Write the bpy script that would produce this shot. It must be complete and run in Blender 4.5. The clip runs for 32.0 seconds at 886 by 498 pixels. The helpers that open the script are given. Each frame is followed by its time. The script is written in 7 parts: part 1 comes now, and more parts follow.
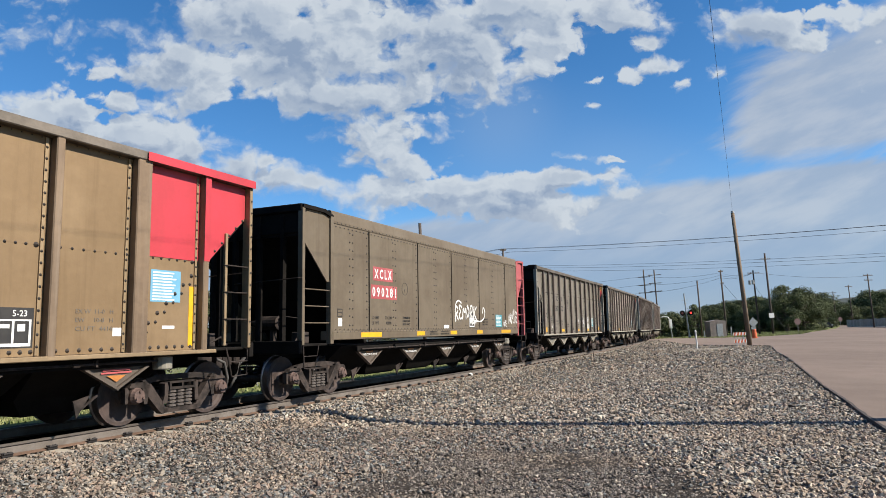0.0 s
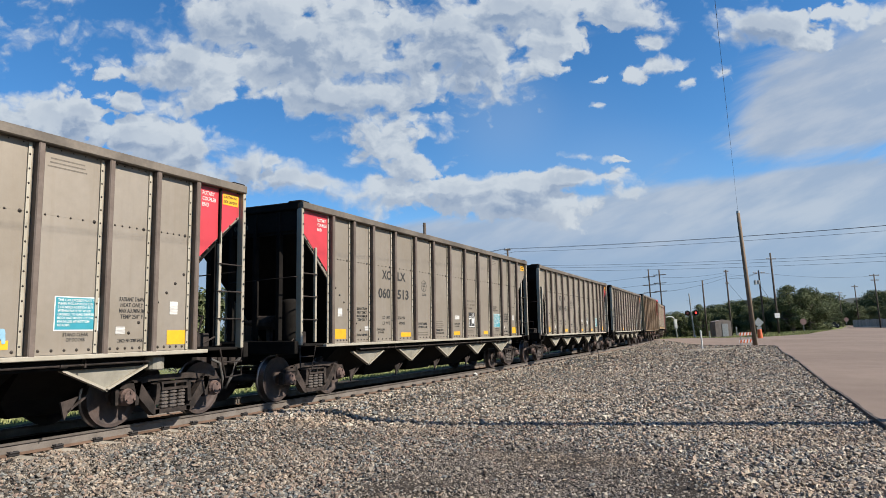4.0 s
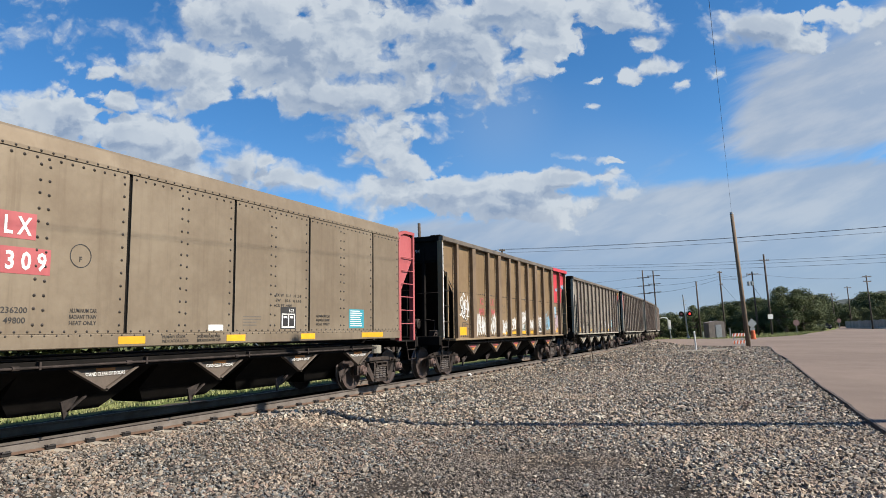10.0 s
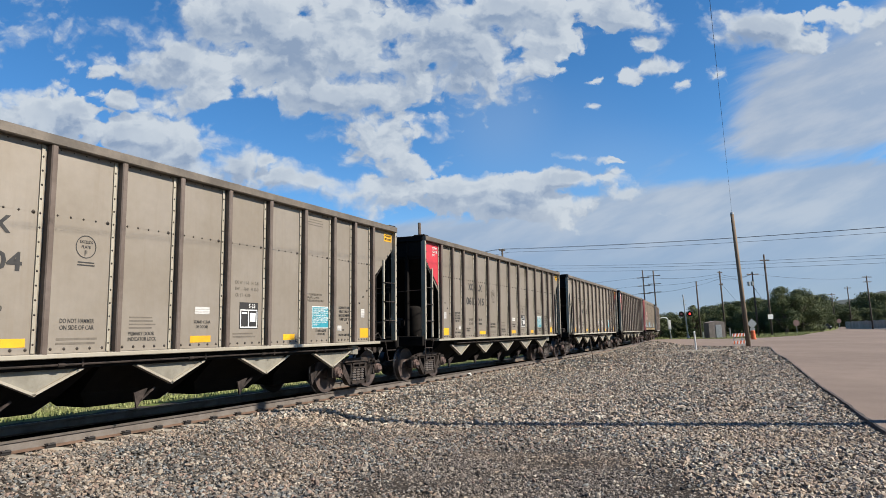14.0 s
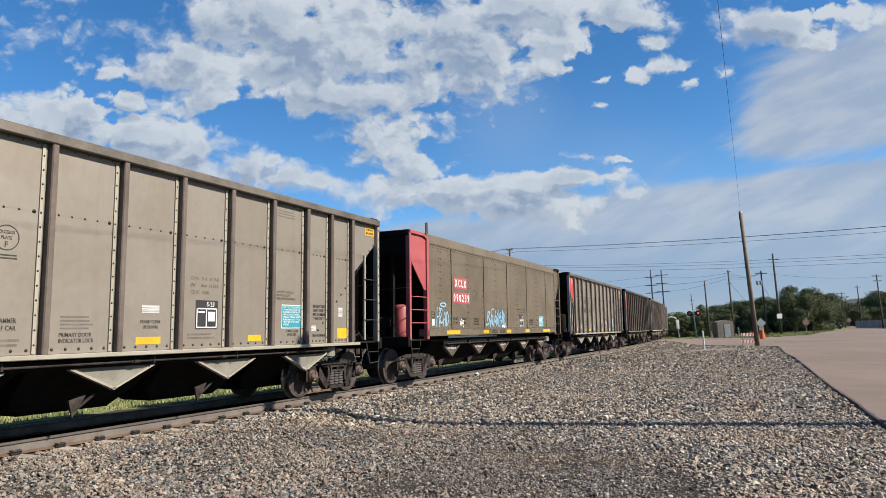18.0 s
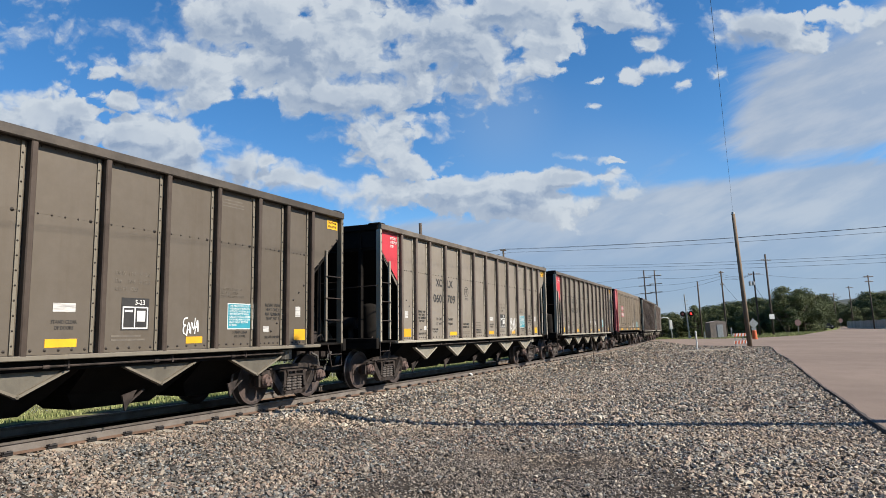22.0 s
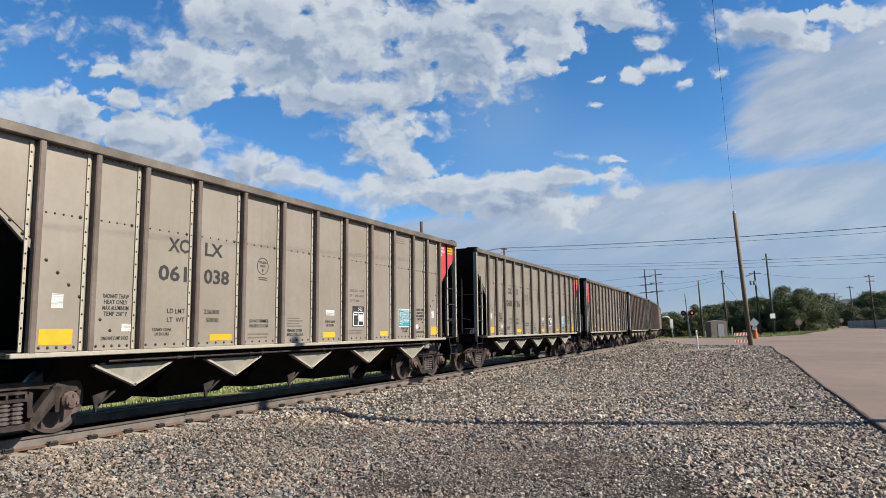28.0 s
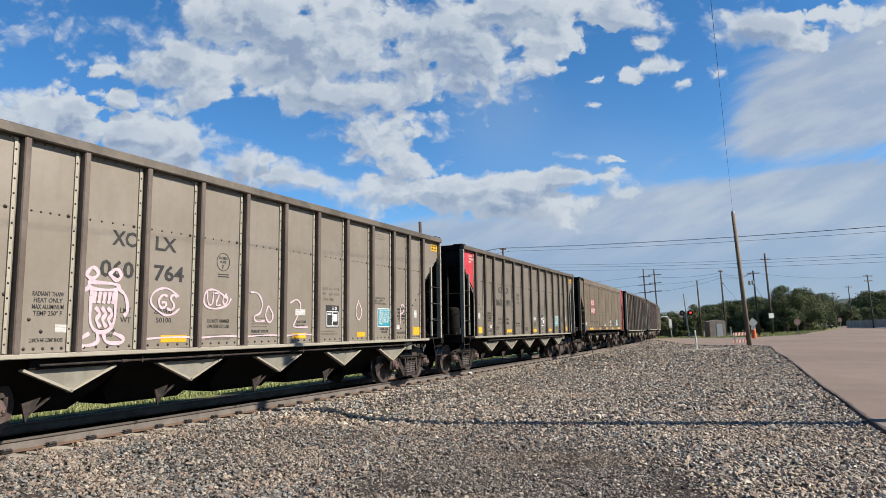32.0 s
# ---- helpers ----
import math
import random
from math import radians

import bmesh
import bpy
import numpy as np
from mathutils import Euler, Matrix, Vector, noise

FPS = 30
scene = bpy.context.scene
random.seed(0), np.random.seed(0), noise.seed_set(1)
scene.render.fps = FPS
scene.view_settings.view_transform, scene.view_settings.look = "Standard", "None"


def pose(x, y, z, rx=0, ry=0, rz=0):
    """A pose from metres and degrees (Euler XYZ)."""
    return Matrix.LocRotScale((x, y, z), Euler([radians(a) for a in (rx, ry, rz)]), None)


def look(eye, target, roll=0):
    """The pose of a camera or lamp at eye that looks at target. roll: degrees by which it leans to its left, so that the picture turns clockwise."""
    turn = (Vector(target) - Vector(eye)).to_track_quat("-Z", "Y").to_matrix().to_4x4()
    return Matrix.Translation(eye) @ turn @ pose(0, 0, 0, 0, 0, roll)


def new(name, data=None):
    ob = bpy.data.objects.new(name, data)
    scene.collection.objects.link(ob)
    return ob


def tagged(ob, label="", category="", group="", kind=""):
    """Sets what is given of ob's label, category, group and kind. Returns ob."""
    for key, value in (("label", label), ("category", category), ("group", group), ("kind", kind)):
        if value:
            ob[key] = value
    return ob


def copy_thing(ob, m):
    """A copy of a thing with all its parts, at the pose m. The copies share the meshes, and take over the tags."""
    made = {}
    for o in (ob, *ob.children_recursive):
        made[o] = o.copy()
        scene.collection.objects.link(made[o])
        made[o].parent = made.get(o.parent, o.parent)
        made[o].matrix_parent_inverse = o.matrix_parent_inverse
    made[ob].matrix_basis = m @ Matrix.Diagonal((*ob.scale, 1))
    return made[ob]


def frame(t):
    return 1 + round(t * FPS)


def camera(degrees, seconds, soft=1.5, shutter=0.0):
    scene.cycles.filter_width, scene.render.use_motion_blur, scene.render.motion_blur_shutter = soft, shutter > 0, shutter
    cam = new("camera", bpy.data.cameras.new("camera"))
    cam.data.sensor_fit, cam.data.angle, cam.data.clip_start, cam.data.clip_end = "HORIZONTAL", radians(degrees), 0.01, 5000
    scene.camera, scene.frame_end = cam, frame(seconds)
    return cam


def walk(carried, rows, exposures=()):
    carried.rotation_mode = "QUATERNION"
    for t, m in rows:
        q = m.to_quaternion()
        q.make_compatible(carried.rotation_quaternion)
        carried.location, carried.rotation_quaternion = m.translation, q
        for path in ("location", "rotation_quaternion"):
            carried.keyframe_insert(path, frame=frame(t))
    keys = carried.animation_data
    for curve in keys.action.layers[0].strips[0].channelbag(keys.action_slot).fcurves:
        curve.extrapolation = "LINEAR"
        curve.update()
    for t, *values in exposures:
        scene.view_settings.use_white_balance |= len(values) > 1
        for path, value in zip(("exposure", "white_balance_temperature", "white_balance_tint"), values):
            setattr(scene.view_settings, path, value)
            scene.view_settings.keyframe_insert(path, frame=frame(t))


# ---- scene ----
# ======== camera ========
EYE = (0.0, 0.0, 1.087)
cam = camera(66.24, 32.0, soft=0.6)
SWAY = [
    (0, 97.65, 2.75, 0.12), (0.5, 97.65, 2.74, 0.11), (1, 97.65, 2.74, 0.11), (1.5, 97.65, 2.74, 0.12), (2, 97.65, 2.74, 0.18),
    (2.5, 97.65, 2.73, 0.29), (3, 97.65, 2.72, 0.40), (3.5, 97.65, 2.70, 0.46), (5.5, 97.65, 2.67, 0.70), (6, 97.65, 2.65, 0.82),
    (6.5, 97.65, 2.64, 0.89), (7, 97.65, 2.64, 0.91), (7.5, 97.65, 2.64, 0.87), (8, 97.64, 2.63, 0.76), (8.5, 97.64, 2.64, 0.59),
    (9, 97.65, 2.63, 0.38), (9.5, 97.66, 2.62, 0.18), (10, 97.67, 2.61, 0.03), (10.5, 97.66, 2.61, -0.05), (11, 97.64, 2.61, -0.06),
    (11.5, 97.60, 2.57, 0.04), (12, 97.56, 2.53, 0.19), (12.5, 97.54, 2.49, 0.30), (13, 97.54, 2.47, 0.29)]
SWAY += [
    (13.5, 97.57, 2.48, 0.16), (14, 97.63, 2.49, 0.03), (14.5, 97.69, 2.50, -0.02), (16.5, 97.70, 2.53, 0.53), (17, 97.67, 2.53, 0.66),
    (17.5, 97.64, 2.56, 0.70), (18, 97.64, 2.55, 0.65), (18.5, 97.66, 2.54, 0.56), (19, 97.69, 2.56, 0.44), (19.5, 97.72, 2.58, 0.33),
    (20, 97.75, 2.60, 0.26), (20.5, 97.77, 2.62, 0.24), (21, 97.77, 2.62, 0.22), (21.5, 97.72, 2.60, 0.18), (22, 97.66, 2.58, 0.13),
    (22.5, 97.63, 2.55, 0.08), (23, 97.61, 2.53, 0.02), (23.5, 97.60, 2.51, 0.00), (24, 97.58, 2.49, 0.05), (24.5, 97.55, 2.45, 0.12)]
SWAY += [
    (25, 97.53, 2.41, 0.16), (25.5, 97.52, 2.39, 0.17), (27.5, 97.54, 2.41, 0.17), (28, 97.54, 2.42, 0.18), (28.5, 97.55, 2.45, 0.16),
    (29, 97.56, 2.47, 0.13), (29.5, 97.56, 2.48, 0.09), (30, 97.58, 2.52, 0.06), (30.5, 97.59, 2.53, 0.05), (31, 97.58, 2.51, 0.06),
    (31.5, 97.56, 2.49, 0.08), (32, 97.55, 2.49, 0.09)]
walk(cam, [(t, pose(*EYE, rx, ry, rz)) for t, rx, ry, rz in SWAY])

# ======== sun and sky ========
SUN_AZ, SUN_EL = -19.0, 35.0          # degrees from +x towards +y, and above the horizon
sun_way = Vector((math.cos(radians(SUN_EL)) * math.cos(radians(SUN_AZ)), math.cos(radians(SUN_EL)) * math.sin(radians(SUN_AZ)), math.sin(radians(SUN_EL))))
sun_data = bpy.data.lights.new("sun", "SUN")
sun_data.energy, sun_data.angle, sun_data.color = 5.0, radians(0.53), (1.0, 0.915, 0.79)
sun = new("sun", sun_data)
sun.matrix_world = look(sun_way * 200, (0, 0, 0))

world = bpy.data.worlds.new("sky")
scene.world = world
world.use_nodes = True
WN, WL = world.node_tree.nodes, world.node_tree.links
WN.clear()


def nd(nodes, kind, **kw):
    n = nodes.new(kind)
    for k, val in kw.items():
        if k == "operation":
            n.operation = val
        elif k == "blend_type":
            n.blend_type = val
        elif k == "data_type":
            n.data_type = val
        elif k == "interpolation_type":
            n.interpolation_type = val
    return n


def maths(nodes, links, op, a, b=None, c=None, clamp=False):
    n = nodes.new("ShaderNodeMath")
    n.operation, n.use_clamp = op, clamp
    for i, x in enumerate((a, b, c)):
        if x is None:
            continue
        if isinstance(x, (int, float)):
            n.inputs[i].default_value = x
        else:
            links.new(x, n.inputs[i])
    return n.outputs[0]


def vmath(nodes, links, op, a, b=None, out=0):
    n = nodes.new("ShaderNodeVectorMath")
    n.operation = op
    for i, x in enumerate((a, b)):
        if x is None:
            continue
        if isinstance(x, (tuple, list, Vector)):
            n.inputs[i].default_value = x
        else:
            links.new(x, n.inputs[i])
    return n.outputs[out]


def ramp01(nodes, links, x, lo, hi, a=0.0, b=1.0, smooth=True):
    n = nodes.new("ShaderNodeMapRange")
    n.interpolation_type = "SMOOTHSTEP" if smooth else "LINEAR"
    n.inputs[1].default_value, n.inputs[2].default_value, n.inputs[3].default_value, n.inputs[4].default_value = lo, hi, a, b
    links.new(x, n.inputs[0])
    return n.outputs[0]


def noise_tex(nodes, links, vec, scale, detail=4.0, rough=0.55, distortion=0.0, out=0):
    n = nodes.new("ShaderNodeTexNoise")
    n.inputs["Scale"].default_value, n.inputs["Detail"].default_value = scale, detail
    n.inputs["Roughness"].default_value, n.inputs["Distortion"].default_value = rough, distortion
    if vec is not None:
        links.new(vec, n.inputs["Vector"])
    return n.outputs[out]


def mixcol(nodes, links, fac, a, b, blend="MIX"):
    n = nodes.new("ShaderNodeMix")
    n.data_type, n.blend_type = "RGBA", blend
    for sock, x in ((n.inputs[0], fac), (n.inputs[6], a), (n.inputs[7], b)):
        if isinstance(x, (int, float)):
            sock.default_value = x
        elif isinstance(x, (tuple, list)):
            sock.default_value = (*x[:3], 1)
        else:
            links.new(x, sock)
    return n.outputs[2]


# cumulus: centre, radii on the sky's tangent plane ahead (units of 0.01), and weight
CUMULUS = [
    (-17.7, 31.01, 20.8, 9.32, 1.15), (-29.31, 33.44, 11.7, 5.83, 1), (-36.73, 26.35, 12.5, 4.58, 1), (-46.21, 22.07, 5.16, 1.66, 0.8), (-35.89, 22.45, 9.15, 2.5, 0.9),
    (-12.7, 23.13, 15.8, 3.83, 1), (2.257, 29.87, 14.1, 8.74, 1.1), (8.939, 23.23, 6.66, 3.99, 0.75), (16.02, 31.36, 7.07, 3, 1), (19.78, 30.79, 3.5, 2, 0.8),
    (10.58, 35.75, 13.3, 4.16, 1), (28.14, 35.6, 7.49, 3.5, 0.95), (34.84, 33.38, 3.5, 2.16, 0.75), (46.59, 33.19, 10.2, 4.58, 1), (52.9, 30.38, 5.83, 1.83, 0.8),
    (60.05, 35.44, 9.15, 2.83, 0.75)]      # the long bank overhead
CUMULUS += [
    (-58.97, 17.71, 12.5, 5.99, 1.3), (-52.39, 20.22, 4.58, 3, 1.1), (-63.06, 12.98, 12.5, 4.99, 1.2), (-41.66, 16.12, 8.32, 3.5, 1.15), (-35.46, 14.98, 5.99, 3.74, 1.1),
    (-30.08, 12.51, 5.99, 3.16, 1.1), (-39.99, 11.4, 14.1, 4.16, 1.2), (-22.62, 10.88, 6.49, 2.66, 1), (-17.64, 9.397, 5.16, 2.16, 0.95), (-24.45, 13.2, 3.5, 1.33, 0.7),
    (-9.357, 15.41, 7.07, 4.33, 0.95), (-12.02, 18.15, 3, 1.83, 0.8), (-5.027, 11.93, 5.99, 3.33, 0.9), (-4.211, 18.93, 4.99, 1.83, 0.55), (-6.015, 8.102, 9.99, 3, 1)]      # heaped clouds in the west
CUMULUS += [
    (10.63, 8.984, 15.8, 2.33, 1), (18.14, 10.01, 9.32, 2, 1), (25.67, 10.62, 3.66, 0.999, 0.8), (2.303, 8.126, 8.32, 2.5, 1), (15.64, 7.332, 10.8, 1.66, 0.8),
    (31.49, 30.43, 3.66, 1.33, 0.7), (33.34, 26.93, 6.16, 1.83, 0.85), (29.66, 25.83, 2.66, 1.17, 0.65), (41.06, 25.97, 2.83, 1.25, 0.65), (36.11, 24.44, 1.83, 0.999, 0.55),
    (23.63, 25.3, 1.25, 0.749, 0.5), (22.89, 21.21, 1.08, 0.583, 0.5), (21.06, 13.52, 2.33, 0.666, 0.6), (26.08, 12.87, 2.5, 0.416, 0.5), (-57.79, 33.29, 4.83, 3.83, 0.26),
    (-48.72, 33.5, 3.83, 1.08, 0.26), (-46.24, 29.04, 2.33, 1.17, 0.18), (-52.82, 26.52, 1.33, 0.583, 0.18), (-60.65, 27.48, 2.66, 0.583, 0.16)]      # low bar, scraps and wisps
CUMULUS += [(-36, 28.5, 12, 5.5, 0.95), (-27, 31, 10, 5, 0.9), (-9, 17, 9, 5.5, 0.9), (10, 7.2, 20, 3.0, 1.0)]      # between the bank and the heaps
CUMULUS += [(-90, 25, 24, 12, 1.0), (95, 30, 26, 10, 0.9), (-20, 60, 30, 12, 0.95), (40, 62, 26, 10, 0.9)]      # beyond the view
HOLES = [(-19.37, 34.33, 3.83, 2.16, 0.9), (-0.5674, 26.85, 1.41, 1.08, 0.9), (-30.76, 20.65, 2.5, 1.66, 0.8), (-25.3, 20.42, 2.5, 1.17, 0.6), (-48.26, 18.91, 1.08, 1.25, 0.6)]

group = bpy.data.node_groups.new("cumulus_cover", "ShaderNodeTree")
group.interface.new_socket("Place", in_out="INPUT", socket_type="NodeSocketVector")
group.interface.new_socket("Cover", in_out="OUTPUT", socket_type="NodeSocketFloat")
GN, GL = group.nodes, group.links
g_in, g_out = GN.new("NodeGroupInput"), GN.new("NodeGroupOutput")
warp = noise_tex(GN, GL, g_in.outputs[0], 13.0, 6.0, 0.58, 0.0, 1)
warp = vmath(GN, GL, "SUBTRACT", warp, (0.5, 0.5, 0.5))
warp = vmath(GN, GL, "MULTIPLY", warp, (0.075, 0.05, 0.0))
g_place = vmath(GN, GL, "ADD", g_in.outputs[0], warp)


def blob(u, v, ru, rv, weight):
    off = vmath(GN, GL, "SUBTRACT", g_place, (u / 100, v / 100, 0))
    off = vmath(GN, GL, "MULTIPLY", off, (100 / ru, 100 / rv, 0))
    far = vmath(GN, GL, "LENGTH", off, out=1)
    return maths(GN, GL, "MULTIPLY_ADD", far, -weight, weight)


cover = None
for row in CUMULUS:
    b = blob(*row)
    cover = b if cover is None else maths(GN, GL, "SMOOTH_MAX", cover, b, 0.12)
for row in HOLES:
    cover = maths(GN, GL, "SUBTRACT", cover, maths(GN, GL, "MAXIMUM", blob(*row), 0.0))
# billows: round heads over a finer fringe
tall = vmath(GN, GL, "MULTIPLY", g_place, (1.0, 1.35, 1.0))
cell = GN.new("ShaderNodeTexVoronoi")
cell.feature = "SMOOTH_F1"
cell.inputs["Scale"].default_value, cell.inputs["Detail"].default_value = 17.0, 3.0
cell.inputs["Roughness"].default_value, cell.inputs["Smoothness"].default_value = 0.55, 0.6
GL.new(tall, cell.inputs["Vector"])
fine = noise_tex(GN, GL, tall, 30.0, 7.0, 0.60)
puff = noise_tex(GN, GL, tall, 7.0, 3.0, 0.5)
cover = maths(GN, GL, "ADD", cover, maths(GN, GL, "MULTIPLY_ADD", cell.outputs["Distance"], -0.95, 0.90))
cover = maths(GN, GL, "ADD", cover, maths(GN, GL, "MULTIPLY_ADD", fine, 0.9, -0.45))
cover = maths(GN, GL, "ADD", cover, maths(GN, GL, "MULTIPLY_ADD", puff, 0.7, -0.35))
cover = maths(GN, GL, "ADD", cover, 0.10)
GL.new(cover, g_out.inputs[0])

tc = WN.new("ShaderNodeTexCoord")
way = tc.outputs["Generated"]
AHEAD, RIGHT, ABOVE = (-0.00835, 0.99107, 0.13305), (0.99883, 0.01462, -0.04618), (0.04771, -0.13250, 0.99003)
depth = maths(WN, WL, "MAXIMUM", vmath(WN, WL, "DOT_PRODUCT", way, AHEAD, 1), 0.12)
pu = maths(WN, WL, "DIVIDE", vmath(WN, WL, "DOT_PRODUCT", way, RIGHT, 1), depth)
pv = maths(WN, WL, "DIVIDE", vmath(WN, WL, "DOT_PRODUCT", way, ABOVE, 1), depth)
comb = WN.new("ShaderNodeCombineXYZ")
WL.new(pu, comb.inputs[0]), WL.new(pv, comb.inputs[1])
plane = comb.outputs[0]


def cover_at(vec):
    n = WN.new("ShaderNodeGroup")
    n.node_tree = group
    WL.new(vec, n.inputs[0])
    return n.outputs[0]


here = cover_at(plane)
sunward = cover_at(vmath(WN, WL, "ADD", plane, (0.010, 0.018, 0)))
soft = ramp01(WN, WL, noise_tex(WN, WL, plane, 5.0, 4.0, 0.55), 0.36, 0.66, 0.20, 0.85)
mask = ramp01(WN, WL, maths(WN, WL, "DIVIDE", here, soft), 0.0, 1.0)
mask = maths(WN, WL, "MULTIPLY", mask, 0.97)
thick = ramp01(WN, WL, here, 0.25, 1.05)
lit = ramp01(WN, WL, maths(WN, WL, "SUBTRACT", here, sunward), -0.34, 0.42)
bulk = ramp01(WN, WL, noise_tex(WN, WL, plane, 8.0, 5.0, 0.55), 0.33, 0.68, -0.20, 0.20)
lit = maths(WN, WL, "ADD", maths(WN, WL, "MULTIPLY", lit, 0.75), maths(WN, WL, "MULTIPLY_ADD", thick, -0.50, 0.44))
lit = maths(WN, WL, "ADD", lit, bulk, clamp=True)
cloud_col = mixcol(WN, WL, lit, (2.75, 3.6, 5.0), (6.1, 6.7, 7.35))

sky = WN.new("ShaderNodeTexSky")
sky.sky_type, sky.sun_disc = "NISHITA", False
sky.sun_elevation, sky.sun_rotation = radians(SUN_EL), radians(90 - SUN_AZ)
sky.altitude, sky.air_density, sky.dust_density, sky.ozone_density = 1800, 1.0, 0.6, 2.0
hsv = WN.new("ShaderNodeHueSaturation")
hsv.inputs["Saturation"].default_value, hsv.inputs["Value"].default_value, hsv.inputs["Hue"].default_value = 1.30, 1.68, 0.5
WL.new(sky.outputs[0], hsv.inputs["Color"])
blue = hsv.outputs[0]

# high veil: streaks over the east and a pale sheet near the horizon
shear = WN.new("ShaderNodeMapping")
shear.vector_type = "TEXTURE"
shear.inputs["Rotation"].default_value = (0, 0, radians(21))
shear.inputs["Scale"].default_value = (0.6, 0.17, 1.0)
WL.new(plane, shear.inputs["Vector"])
streak = noise_tex(WN, WL, shear.outputs[0], 2.6, 7.0, 0.6, 0.6)
# east edge of the clear sky runs slantwise
slant = maths(WN, WL, "MULTIPLY_ADD", pu, -0.54, pv)
east = maths(WN, WL, "MULTIPLY", ramp01(WN, WL, slant, 0.07, -0.05), ramp01(WN, WL, pu, 0.37, 0.50))
east = maths(WN, WL, "MULTIPLY", east, ramp01(WN, WL, maths(WN, WL, "MULTIPLY_ADD", pu, -0.13, pv), 0.055, 0.10, 0.35, 1.0))
low = ramp01(WN, WL, maths(WN, WL, "MULTIPLY_ADD", pu, -0.14, pv), 0.066, 0.022)
east = maths(WN, WL, "MULTIPLY", east, ramp01(WN, WL, pu, 1.0, 1.7, 1.0, 0.25))
veil_amount = maths(WN, WL, "MAXIMUM", east, low)
veil = ramp01(WN, WL, maths(WN, WL, "ADD", streak, maths(WN, WL, "MULTIPLY", veil_amount, 0.62)), 0.62, 1.02)
veil = maths(WN, WL, "MULTIPLY", veil, 0.86)
veil_tone = noise_tex(WN, WL, shear.outputs[0], 4.2, 5.0, 0.55)
veil_col = mixcol(WN, WL, ramp01(WN, WL, veil_tone, 0.35, 0.68), (3.7, 4.5, 5.7), (5.1, 5.6, 6.3))
veil_col = mixcol(WN, WL, ramp01(WN, WL, pv, 0.06, -0.06, 0.0, 0.8), veil_col, (2.35, 3.4, 5.2))
sky_col = mixcol(WN, WL, veil, blue, veil_col)
# a soft fall of haze under the bank, and a thin patch in the east: centre, radii, strength
for wu, wv, wru, wrv, amount in ((9, 20, 12, 12, 0.16), (16, 15, 22, 14, 0.08), (30, 12, 20, 9, 0.10)):
    off = vmath(WN, WL, "MULTIPLY", vmath(WN, WL, "SUBTRACT", plane, (wu / 100, wv / 100, 0)), (100 / wru, 100 / wrv, 0))
    near_it = ramp01(WN, WL, vmath(WN, WL, "LENGTH", off, out=1), 1.0, 0.1)
    sky_col = mixcol(WN, WL, maths(WN, WL, "MULTIPLY", near_it, amount), sky_col, (4.3, 5.6, 7.2))
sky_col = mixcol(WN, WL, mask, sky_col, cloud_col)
back = WN.new("ShaderNodeBackground")
back.inputs["Strength"].default_value = 0.05
WL.new(sky_col, back.inputs["Color"])
w_out = WN.new("ShaderNodeOutputWorld")
WL.new(back.outputs[0], w_out.inputs[0])
scene.view_settings.exposure = 1.0


